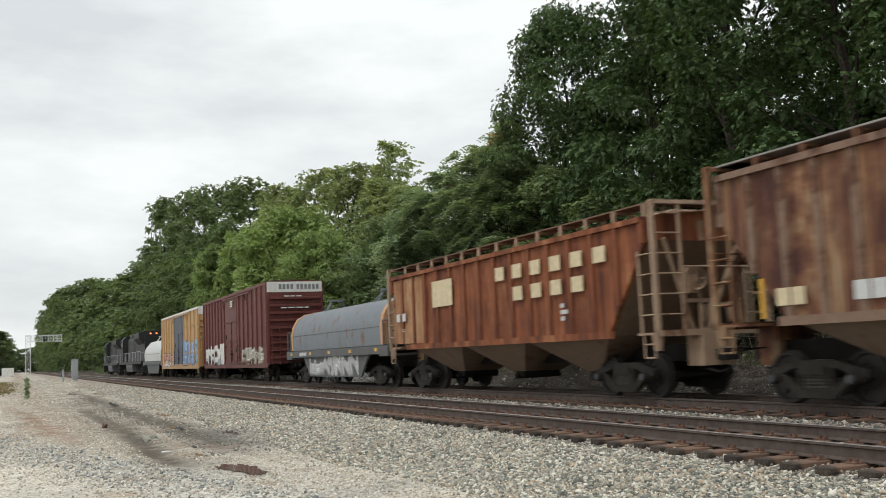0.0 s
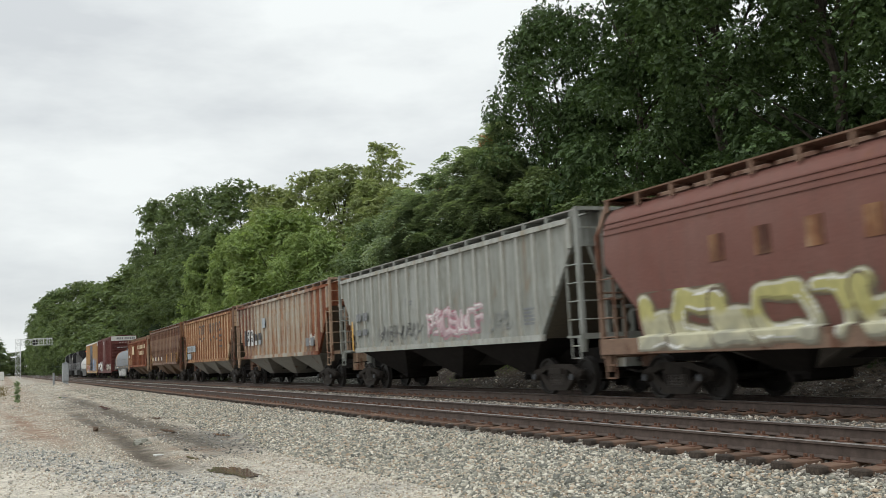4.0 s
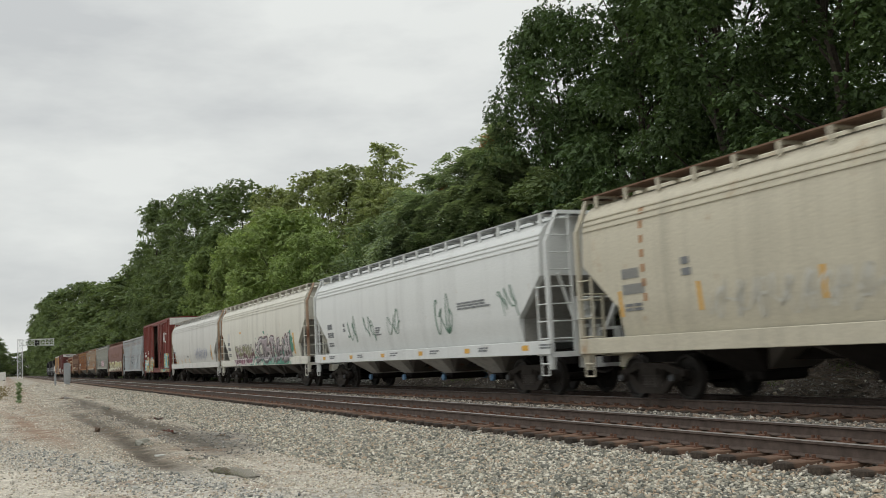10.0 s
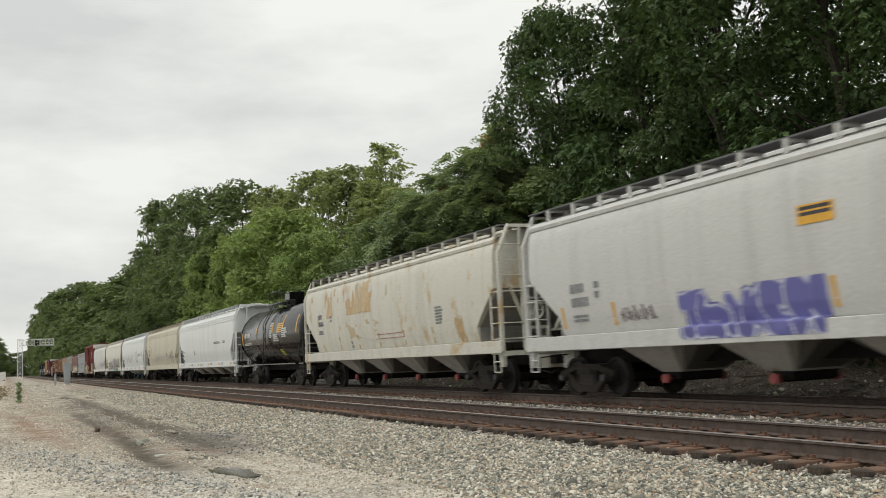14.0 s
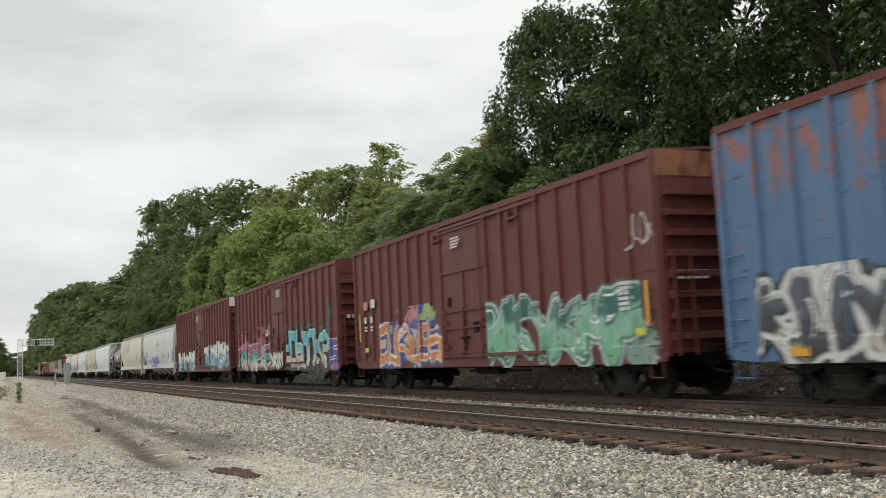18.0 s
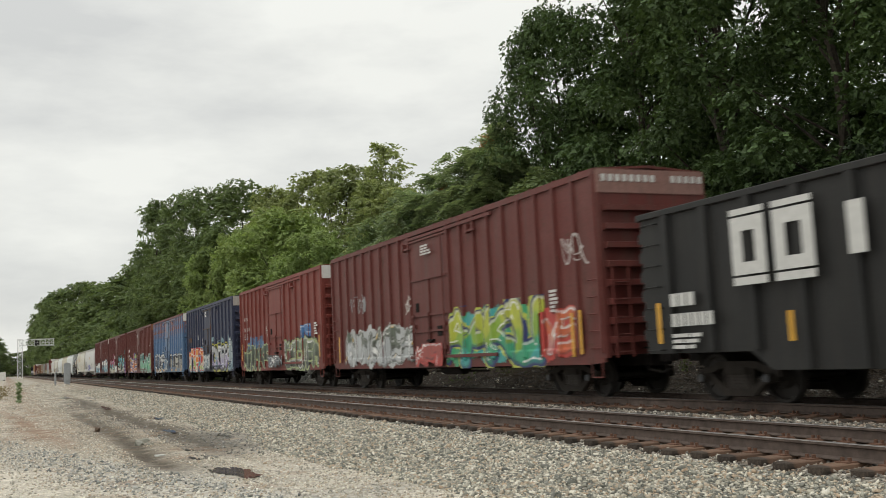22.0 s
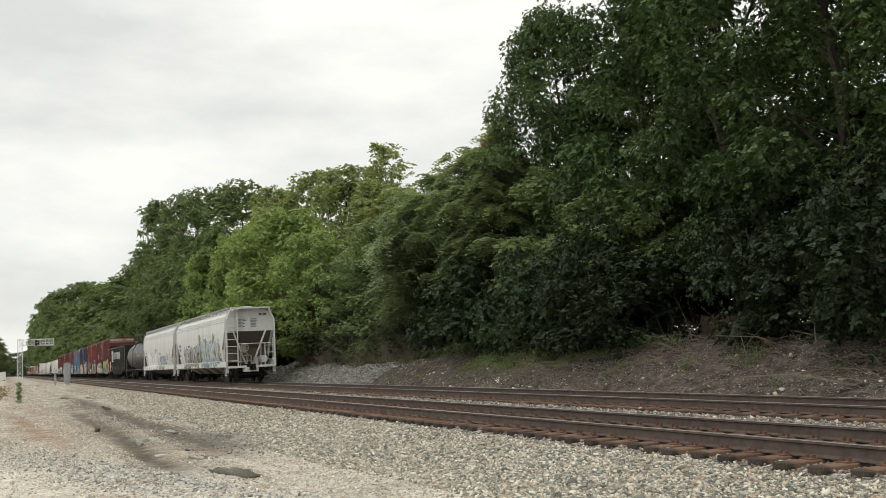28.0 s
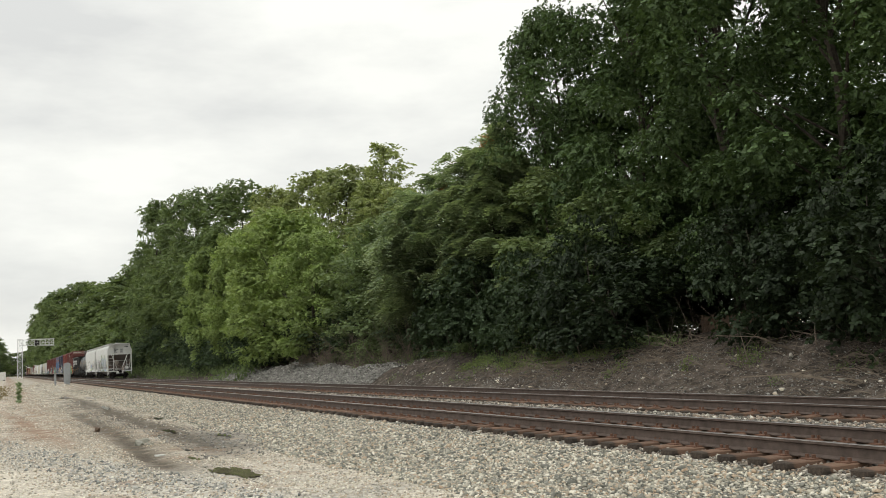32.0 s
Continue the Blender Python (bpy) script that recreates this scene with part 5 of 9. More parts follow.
# blue, navy, and two bright red cars
e, n, side = boxcar(-23.7, -39.18, M["blue"], "faded blue boxcar with rust patches and white graffiti", 5.08, end_mat=M["off_white"], roof_mat=M["oxide"], pitch=0.95, rail_mat=M["blue_worn"])
graffiti(e, 7.0, 1.3, 0.72, 2.3, 41, [(0.3, 0.27, 0.2), (0.05, 0.055, 0.065), (0.09, 0.1, 0.12)], line=(0.56, 0.57, 0.55), halo=(0.04, 0.045, 0.05), letters=6, side=side, thick=0.15, edge=0.085, shade=0.0, flow=0.7)
for y in (6.2, 4.2, 2.2):
    marks(e, y, 1.0, [([0.42], 0.16)], M["yellow_mark"], -1.552, "yellow_reflector")
graffiti(e, 0.9, -1.2, 0.8, 1.9, 42, [WHT, (0.1, 0.2, 0.3)], line=(0.04, 0.05, 0.07), letters=3, side=flat_side(-1.62), thick=0.1)
blocks(e, -1.6, -7.0, 0.74, 2.3, 43, side, 13)
marks(e, -7.1, 1.75, [([0.4], 0.4)], M["grey_mark"], -1.552)
for y in (-2.1, -4.3, -6.6):
    marks(e, y, 1.0, [([0.42], 0.16)], M["yellow_mark"], -1.553, "yellow_reflector")
tag(e, 2.4, 1.5, 2.3, 3.0, 44, WHT, side)
haze(e, -6.5, -7.7, 2.4, 4.2, 45, [(0.45, 0.48, 0.52)], side)
end_writing(e, n, 4.98, text_rows(14, 1, 2.4, 0.09), -1.2, M["grey_mark"], 0.06)
e, n, side = boxcar(-41.12, -56.74, M["navy"], "navy blue boxcar with large orange and silver graffiti", 5.08, end_mat=M["grimy_white"], pitch=0.95, rail_mat=M["door_rust"])
graffiti(e, 7.3, 1.3, 0.72, 2.4, 46, [LIME, (0.32, 0.44, 0.12), (0.52, 0.46, 0.36), ORG, (0.62, 0.26, 0.07)], line=RED_, halo=(0.14, 0.34, 0.42), rim=(0.6, 0.58, 0.52), letters=6, side=side, thick=0.14, edge=0.09, shade=0.0, flow=0.4)
haze(e, -0.9, -7.7, 0.8, 2.9, 247, [(0.24, 0.36, 0.4), (0.16, 0.26, 0.31), (0.32, 0.38, 0.4)], side, much=0.25)
graffiti(e, -1.5, -6.7, 0.74, 2.5, 47, [(0.26, 0.22, 0.36), (0.36, 0.33, 0.44), (0.42, 0.43, 0.45)], line=BLK, halo=(0.46, 0.44, 0.05), letters=6, side=side, thick=0.155, edge=0.1, shade=0.08)
marks(e, -6.9, 2.7, text_rows(64, 5, 0.5, 0.06), M["white_mark"], -1.55)
graffiti(e, 1.0, -1.25, 0.8, 2.0, 149, [(0.28, 0.36, 0.38), (0.4, 0.44, 0.44)], line=(0.05, 0.07, 0.09), cloud=[(0.16, 0.24, 0.28), (0.07, 0.09, 0.12)], letters=4, side=flat_side(-1.62), thick=0.12)
tag(e, 2.2, 1.4, 2.3, 3.1, 49, (0.5, 0.5, 0.5), side)
marks(e, 6.7, 3.1, [([0.4, -0.1, 0.36], 0.3)], M["plate"], -1.548)
marks(e, 3.4, 3.2, text_rows(16, 4, 0.4, 0.05), M["white_mark"], -1.548)
marks(e, 0.3, 4.6, text_rows(15, 4, 0.6, 0.055), M["white_mark"], -1.61)
e, n, side = boxcar(-58.8, -74.26, M["red"], "red boxcar with olive green graffiti and a white end panel", 5.08, end_mat=M["off_white"], pitch=0.95)
OLV = (0.3, 0.34, 0.2)
graffiti(e, 7.2, 1.5, 0.72, 2.2, 66, [(0.045, 0.055, 0.045), (0.06, 0.07, 0.055), (0.08, 0.1, 0.075)], line=(0.36, 0.42, 0.22), letters=6, side=side, thick=0.16, edge=0.075, shade=0.0, shine=False, flow=0.25)
haze(e, 6.9, 2.0, 1.9, 2.6, 266, [(0.06, 0.12, 0.24), (0.1, 0.18, 0.3)], side)
marks(e, 7.35, 2.2, [([0.1], 0.9)], M["yellow_mark"], -1.55, "yellow_reflector")
graffiti(e, -1.7, -7.0, 0.72, 2.25, 52, [(0.05, 0.06, 0.05), (0.09, 0.1, 0.08), (0.14, 0.17, 0.12)], line=(0.36, 0.42, 0.2), halo=(0.03, 0.035, 0.03), letters=6, side=side, thick=0.17, edge=0.07, shade=0.0)
marks(e, -7.25, 2.2, [([0.1], 0.9)], M["yellow_mark"], -1.55, "yellow_reflector")
graffiti(e, -4.2, -5.9, 2.15, 2.75, 53, [(0.05, 0.16, 0.36)], line=(0.03, 0.1, 0.25), letters=2, side=side)
graffiti(e, 1.2, -1.4, 0.9, 1.5, 54, [(0.1, 0.12, 0.14)], line=BLK, letters=4, side=flat_side(-1.62), thick=0.13)
tag(e, 2.1, 1.5, 2.4, 3.1, 55, WHT, side)
marks(e, 6.6, 3.6, [([0.1, 0.1, -0.2, 0.1, 0.1], 0.18)], M["dull_mark"], -1.548)
marks(e, 6.6, 3.05, [([0.1, 0.1, -0.2, 0.1, 0.1, -0.1, 0.1, 0.1], 0.2), ([0.2, -0.3, 0.2], 0.08), ([0.2, -0.3, 0.2], 0.08), ([0.2, -0.3, 0.2], 0.08)], M["dull_mark"], -1.548)
marks(e, -6.6, 2.75, text_rows(17, 5, 0.5, 0.07), M["white_mark"], -1.548)
e, n, side = boxcar(-75.72, -95.03, M["oxide"], "dark red boxcar with silver, green and red graffiti", 5.12, pitch=0.92, end_mat=M["dusty_red"])
graffiti(e, 8.3, 0.9, 0.72, 2.35, 56, [(0.36, 0.38, 0.39), (0.42, 0.44, 0.45), (0.12, 0.14, 0.11)], line=(0.09, 0.095, 0.08), cloud=[(0.36, 0.38, 0.39), (0.44, 0.46, 0.46), (0.4, 0.42, 0.42)], letters=10, side=side, thick=0.12, edge=0.035, shade=0.03, accent=(0.5, 0.36, 0.12))
graffiti(e, -1.2, -7.1, 0.72, 2.5, 57, [TEAL, (0.04, 0.3, 0.16), (0.22, 0.36, 0.04), (0.4, 0.44, 0.05)], line=(0.02, 0.03, 0.12), halo=(0.45, 0.5, 0.08), cloud=[(0.05, 0.3, 0.14), TEAL], letters=4, side=side, thick=0.15)
graffiti(e, -6.9, -8.5, 0.8, 2.2, 58, [RED_, (0.5, 0.12, 0.05)], line=RED_, cloud=[RED_, (0.4, 0.08, 0.05)], letters=2, side=side)
graffiti(e, 0.9, -1.2, 0.8, 1.5, 59, [RED_, (0.3, 0.06, 0.05)], line=RED_, letters=3, side=flat_side(-1.62))
tag(e, 7.6, 5.6, 2.7, 3.5, 60, GRY, side)
tag(e, 2.0, 1.3, 2.4, 3.2, 61, WHT, side)
tag(e, -8.0, -9.2, 3.0, 3.9, 62, (0.5, 0.46, 0.44), side)
marks(e, 0.2, 4.55, text_rows(18, 4, 0.9, 0.055), M["white_mark"], -1.61)
marks(e, -7.5, 2.55, text_rows(19, 6, 0.45, 0.06), M["white_mark"], -1.548)
for y, z in ((-8.75, 1.0), (8.9, 1.0), (-8.4, 0.95)):
    marks(e, y, z + 1.0, [([0.1], 1.0)], M["yellow_mark"], -1.55, "yellow_reflector")
end_writing(e, n, 4.98, [([0.12] * 8, 0.16)], -1.35, M["white_mark"], 0.06)
end_writing(e, n, 4.98, [([0.12] * 5, 0.16)], 0.55, M["white_mark"], 0.06)


def gondola(front, rear, mat, label, top=3.67, low=0.62):
    e, n = vehicle("gondola", front, rear, label, "gondola car")
    xs = 1.47
    for s in (-1, 1):
        bm = bmesh.new()
        prism(bm, [(n / 2, 0.95), (n / 2, top), (-n / 2, top), (-n / 2, 0.95), (-n / 2 + 3.0, 0.95), (-n / 2 + 3.5, low), (n / 2 - 3.5, low), (n / 2 - 3.0, 0.95)], s * xs - 0.02, s * xs + 0.02, 0, "x")
        part("side_panel", bm, mat, e)
        bm = bmesh.new()
        box(bm, s * xs - 0.09, s * xs + 0.09, -n / 2, n / 2, top, top + 0.13)
        part("top_chord", bm, mat, e, bevel=0.015)
        bm = bmesh.new()
        box(bm, -xs, xs, s * n / 2 - 0.03, s * n / 2 + 0.03, 0.95, top)
        part("end_wall", bm, mat, e)
        for z in np.linspace(1.2, top - 0.5, 6):
            bm = bmesh.new()
            y0 = s * n / 2
            prism(bm, [(y0, z), (y0 + s * 0.13, z + 0.05), (y0 + s * 0.13, z + 0.22), (y0, z + 0.28)], -xs, xs, 0, "x")
            part("end_rib", bm, mat, e)
        bm = bmesh.new()
        box(bm, -xs - 0.05, xs + 0.05, s * n / 2 - 0.06, s * n / 2 + 0.12, top, top + 0.13)
        part("end_cap", bm, mat, e)
        grab_irons(e, mat, pose(-xs - 0.11, s * (n / 2 - 0.35) - 0.2, 0), 0.45, 1.02, top, 0.42)
        part("end_ladder", ladder_mesh(0.42, 0.9, top, 0.42), mat, e, at=pose(-1.25 if s < 0 else 1.25, s * (n / 2 + 0.18), 0, 0, 0, -90 if s < 0 else 90))
    pm = post_mesh(low + 0.02, top, 0.12, 0.16, mat)
    pe = post_mesh(0.98, top, 0.12, 0.16, mat)
    for y in np.linspace(n / 2 - 0.9, -n / 2 + 0.9, 13):
        near_end = abs(y) > n / 2 - 3.4
        put("side_post", pe if near_end else pm, e, pose(-xs - 0.02, y, 0))
        put("side_post", pe if near_end else pm, e, pose(xs + 0.02, y, 0, 0, 0, 180))
    bm = bmesh.new()
    box(bm, -xs, xs, -n / 2, n / 2, 0.95, 1.05)
    box(bm, -0.28, 0.28, -n / 2, n / 2, 0.66, 0.95)
    part("floor", bm, M["steel_dark"], e)
    running_gear(e, n, 2.1)
    return e, n


e, n = gondola(-96.63, -112.5, M["black"], "black gondola with white block lettering and yellow reflectors")
bm = bmesh.new()
for a, b in ((5.05, 4.2), (4.0, 3.1)):                      # two framed squares
    for x0, x1, z0, z1 in ((a, a - 0.28, 2.28, 3.3), (b + 0.26, b, 2.28, 3.3), (a - 0.28, b + 0.26, 2.28, 2.5), (a - 0.28, b + 0.26, 3.05, 3.3), (a, b, 2.1, 2.24), (a, b, 3.34, 3.45)):
        bm = bmesh.new()
        box(bm, -1.652, -1.644, min(x0, x1), max(x0, x1), z0, z1)
        part("emblem_bar", bm, M["white_mark"], e, "plain white bar of a painted emblem")
for k in range(7):                                           # seven plain blocks
    y = 2.4 - k * 1.03
    bm = bmesh.new()
    box(bm, -1.652, -1.644, y - 0.34, y, 2.38, 3.2)
    part("white_block", bm, M["white_mark"], e, "plain white block painted on the side")
marks(e, 6.9, 2.1, [([0.2, 0.2, 0.2], 0.25), ([0.16] * 6, 0.25), ([0.5, 0.3], 0.07), ([0.3, 0.4], 0.07), ([0.4, 0.2], 0.07)], M["white_mark"], -1.652)
for y in (7.35, 3.8, 1.2, -2.2, -7.5):
    marks(e, y, 1.95 if abs(y) > 7 else 1.6, [([0.12], 0.8 if abs(y) > 7 else 0.5)], M["yellow_mark"], -1.66, "yellow_reflector")


# ---------------- covered hoppers ----------------
def shell(bm, half, yext, mi=0):
    """A body whose cross-section is half and its mirror image, ending at yext(z) both ways."""
    prof = [(-x, z) for x, z in half] + [(x, z) for x, z in reversed(half) if x > 1e-6]
    fr = [bm.verts.new((x, yext(z), z)) for x, z in prof]
    bk = [bm.verts.new((x, -yext(z), z)) for x, z in prof]
    for i in range(len(prof) - 1):
        bm.faces.new((fr[i], fr[i + 1], bk[i + 1], bk[i])).material_index = mi
    k = len(prof)
    for vs in (fr, bk):
        i, j = 0, k - 1
        while j - i >= 2:
            if j - i == 2:
                bm.faces.new((vs[i], vs[i + 1], vs[j])).material_index = mi
            else:
                bm.faces.new((vs[i], vs[i + 1], vs[j - 1], vs[j])).material_index = mi
            i, j = i + 1, j - 1
    bm.faces.new((fr[0], fr[-1], bk[-1], bk[0])).material_index = mi


def hopper(front, rear, mat, label, ribbed=False, top=4.29, low=1.06, bays=4, bay_mat=None, pitch=1.05, cut=2.95, slope=1.25, walk_mat=None, sill=True, post_mat=None, roof=0.22, gate_mat=None, walk_up=0.22, frame_mat=None, cutback=0.35, deep=0.07, slope_mat=None, gear_mat=None, knee=None, corner_mat=None, beads=True):
    e, n = vehicle("covered_hopper", front, rear, label, "covered hopper")
    slope_mat = slope_mat or (None if ribbed else M["slope_shaded"])
    bay_mat, walk_mat, post_mat, frame_mat, gate_mat = bay_mat or mat, walk_mat or mat, post_mat or mat, frame_mat or mat, gate_mat or M["steel_dark"]
    corner_mat = corner_mat or frame_mat
    knee = knee or (9.0 if ribbed else 1.0)
    yb = n / 2 - cutback
    foot = low + (0.34 if sill else 0.0)

    def yext(z):
        return yb if z >= cut else yb - min(cut - z, knee) * slope

    if ribbed:
        half = [(1.44, foot)] + ([(1.44, cut - knee)] if cut - knee > foot else []) + [(1.44, cut), (1.44, top - 0.12), (1.40, top), (0.9, top + roof * 0.7), (0, top + roof)]
    else:
        half = [(1.33, foot - 0.04), (1.42, foot + 0.3), (1.475, foot + 0.75), (1.505, cut), (1.505, max(3.15, cut + 0.05)), (1.48, top - 0.56), (1.455, top - 0.42), (1.41, top - 0.27), (1.33, top - 0.13), (1.18, top), (0.8, top + roof * 0.6), (0, top + roof * 0.9)]
        if cut - knee > foot:
            zz, xx = [z for x, z in half[:5]], [x for x, z in half[:5]]
            half = sorted(half[:5] + [(float(np.interp(cut - knee, zz, xx)), cut - knee)], key=lambda p: p[1]) + half[5:]
    bm = bmesh.new()
    shell(bm, half, yext)
    part("body", bm, mat, e, smooth=not ribbed)
    hx, hz = [x for x, z in half], [z for x, z in half]
    ys = []
    if ribbed:
        ys = list(np.linspace(yb - 0.05, -yb + 0.05, max(4, round(2 * yb / pitch)) + 1))
        for y in ys:
            z0 = foot if abs(y) <= yext(foot) else cut - (yb - abs(y)) / slope
            pm = post_mesh(z0, top - 0.06, deep, 0.13, post_mat)
            put("side_post", pm, e, pose(-1.44, y, 0))
            put("side_post", pm, e, pose(1.44, y, 0, 0, 0, 180))
        for s in (-1, 1):
            bm = bmesh.new()
            box(bm, min(s * 1.40, s * 1.53), max(s * 1.40, s * 1.53), -yb, yb, top - 0.1, top + 0.02)
            part("top_chord", bm, post_mat, e)
            bm = bmesh.new()
            box(bm, min(s * 1.42, s * 1.52), max(s * 1.42, s * 1.52), -yext(foot) - 0.2, yext(foot) + 0.2, foot - 0.06, foot + 0.1)
            part("side_sill", bm, post_mat, e)
    else:
        for s in (-1, 1):
            if not beads:
                bm = bmesh.new()
                prism(bm, [(s * 1.3, top - 0.2), (s * 1.42, top - 0.23), (s * 1.44, top - 0.15), (s * 1.36, top - 0.06), (s * 1.18, top - 0.02)], -yb, yb)
                part("roof_ledge", bm, mat, e)
            for z, x in ((top - 0.56, 1.482), (top - 0.43, 1.46), (top - 0.31, 1.427)) if beads else ():
                bm = bmesh.new()
                box(bm, min(s * (x - 0.01), s * (x + 0.022)), max(s * (x - 0.01), s * (x + 0.022)), -yb, yb, z - 0.014, z + 0.014)
                part("roof_bead", bm, mat, e)
    if sill:
        for s in (-1, 1):
            bm = bmesh.new()
            x0, x1 = sorted((s * 1.41, s * 1.525))
            box(bm, x0, x1, -n / 2, n / 2, low, low + 0.34)
            part("side_sill", bm, frame_mat, e, bevel=0.012)
    # centre sill and bays
    bm = bmesh.new()
    box(bm, -0.27, 0.27, -n / 2, n / 2, 0.75, 1.12)
    bar(bm, (0.7, n / 2 - 2.2, 1.35), (0.7, n / 2 - 3.3, 1.35), 0.2, 10)
    part("centre_sill", bm, M["steel_dark"], e)
    span = 2 * yext(foot) if ribbed else n - 6.0
    lb = span / bays
    ztop = foot if ribbed else low + 0.12
    for k in range(bays):
        yc = -span / 2 + (k + 0.5) * lb
        bm = bmesh.new()
        w = 1.40 if ribbed else 1.36
        reach = lb * (0.49 if ribbed else 0.3)
        # inner chute in the shaded bay colour paints the dark gaps between bays
        if not ribbed:
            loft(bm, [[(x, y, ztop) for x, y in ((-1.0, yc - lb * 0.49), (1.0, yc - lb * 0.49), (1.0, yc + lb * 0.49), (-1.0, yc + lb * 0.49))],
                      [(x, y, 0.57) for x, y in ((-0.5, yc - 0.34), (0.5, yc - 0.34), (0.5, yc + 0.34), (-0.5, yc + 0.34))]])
            part("shaded_chute", bm, M["bay_shaded"], e)
            bm = bmesh.new()
        rings = [[(-w, yc - reach, ztop), (w, yc - reach, ztop), (w, yc + reach, ztop), (-w, yc + reach, ztop)],
                 [(-w * 0.42, yc - 0.34, 0.55), (w * 0.42, yc - 0.34, 0.55), (w * 0.42, yc + 0.34, 0.55), (-w * 0.42, yc + 0.34, 0.55)]]
        loft(bm, rings)
        bay = part("hopper_bay", bm, bay_mat, e)
        bm = bmesh.new()
        box(bm, -0.56, 0.56, yc - 0.26, yc + 0.26, 0.4, 0.56)
        bar(bm, (-0.7, yc, 0.42), (0.7, yc, 0.42), 0.07, 8)
        put("outlet_gate", mesh_of("outlet_gate", bm, M["steel_dark"]), bay)
        if gate_mat is not M["steel_dark"]:
            for x in (-0.78, 0.7):
                bm = bmesh.new()
                bar(bm, (x, yc, 0.42), (x + 0.08, yc, 0.42), 0.1, 10)
                put("outlet_cap", mesh_of("outlet_cap", bm, gate_mat), bay)
    # roof walk, hatches
    zt = top + roof
    for s in (-1, 1):
        bm = bmesh.new()
        x0, x1 = sorted((s * 0.75, s * 1.3))
        zw = top + walk_up
        box(bm, x0, x1, -n / 2 + 0.15, n / 2 - 0.15, zw, zw + 0.035)
        part("running_board", bm, walk_mat, e)
        bm = bmesh.new()
        prism(bm, [(s * 1.33, top - 0.04), (s * 1.33, zw), (s * 0.77, zw), (s * 0.77, top + 0.04), (s * 0.83, top + 0.04), (s * 0.83, zw - 0.05), (s * 1.27, zw - 0.05), (s * 1.27, top - 0.04)], -0.04, 0.04)
        bk = mesh_of("board_bracket", bm, frame_mat)
        for y in np.arange(-n / 2 + 0.5, n / 2 - 0.2, 1.15):
            put("board_bracket", bk, e, pose(0, y, 0))
    bm = bmesh.new()
    box(bm, -0.35, 0.35, -yb + 0.5, yb - 0.5, zt - 0.05, zt + 0.12)
    part("roof_hatch", bm, frame_mat, e, bevel=0.03)
    # end frames: corner posts bent in to the running boards, ladders, braces, platform
    zw = top + walk_up
    zk = top - (0.05 if ribbed else 0.5)
    for s in (-1, 1):
        ye = s * (n / 2 - 0.06)
        for x in (-1, 1):
            bm = bmesh.new()
            box(bm, x * 1.45 - 0.05, x * 1.45 + 0.05, ye - 0.05, ye + 0.05, low - 0.06, zk)
            if ribbed:
                box(bm, x * 1.45 - 0.05, x * 1.45 + 0.05, ye - 0.05, ye + 0.05, zk, zw)
            else:
                bar(bm, (x * 1.45, ye, zk - 0.03), (x * 1.1, ye, zw + 0.03), 0.055, 6)
            part("corner_post", bm, corner_mat, e)
        bm = bmesh.new()
        wide = 1.48 if ribbed else 1.12
        box(bm, -wide, wide, ye - 0.05, ye + 0.05, zw - 0.05, zw + 0.035)
        part("end_header", bm, frame_mat, e)
        bm = bmesh.new()
        box(bm, -1.2, 1.2, *sorted((s * (n / 2 - 0.1), s * (yb - 0.4))), zw + 0.0, zw + 0.03)
        part("crossover_board", bm, walk_mat, e)
        bm = bmesh.new()
        ya, yc_ = sorted((s * (n / 2 - 0.02), s * (n / 2 - 0.85)))
        box(bm, -1.4, 1.4, ya, yc_, low - 0.03, low + 0.02)
        box(bm, -1.5, 1.5, *sorted((s * n / 2, s * (n / 2 - 0.07))), low - 0.07, low + 0.06)
        box(bm, -0.42, 0.42, *sorted((s * (n / 2 + 0.02), s * (n / 2 - 0.5))), 0.66, low - 0.03)
        part("end_platform", bm, frame_mat, e)
        for x in (-1, 1):
            bm = bmesh.new()
            bar(bm, (x * 0.16, s * (n / 2 - 0.55), low), (x * 1.0, s * (yb + 0.03), cut + 0.05), 0.05, 6)
            part("end_brace", bm, frame_mat, e)
            # draft bracket under the corner
            bm = bmesh.new()
            prism(bm, [(s * (n / 2 - 0.02), low), (s * (n / 2 - 0.3), low), (s * (n / 2 - 0.24), low - 0.36), (s * (n / 2 - 0.1), low - 0.36)], x * 1.4 - 0.05, x * 1.4 + 0.05, 0, "x")
            part("corner_bracket", bm, frame_mat, e)
        bm = bmesh.new()
        box(bm, -0.045, 0.045, *sorted((s * (yb + 0.045), s * (yb - 0.01))), cut, top - 0.05)
        part("end_rib", bm, frame_mat, e)
        # end ladder between the corner post and an inner stile
        near = -1 if s < 0 else 1
        bm = bmesh.new()
        box(bm, near * 0.78 - 0.03, near * 0.78 + 0.03, ye - 0.025, ye + 0.025, low, zw - 0.03)
        for z in np.arange(low + 0.38, zw - 0.15, 0.42):
            bar(bm, (near * 1.45, ye + s * 0.03, z), (near * 0.78, ye + s * 0.03, z), 0.016, 6)
        part("end_ladder", bm, frame_mat, e)
        bm = bmesh.new()
        box(bm, -near * 0.86 - 0.025, -near * 0.86 + 0.025, ye - 0.025, ye + 0.025, low, low + 1.35)
        for z in np.arange(low + 0.38, low + 1.3, 0.42):
            bar(bm, (-near * 1.45, ye + s * 0.03, z), (-near * 0.86, ye + s * 0.03, z), 0.016, 6)
        bar(bm, (near * 0.78, ye, low + 1.36), (-near * 1.45, ye, low + 1.36), 0.022, 6)
        part("end_rail", bm, frame_mat, e)
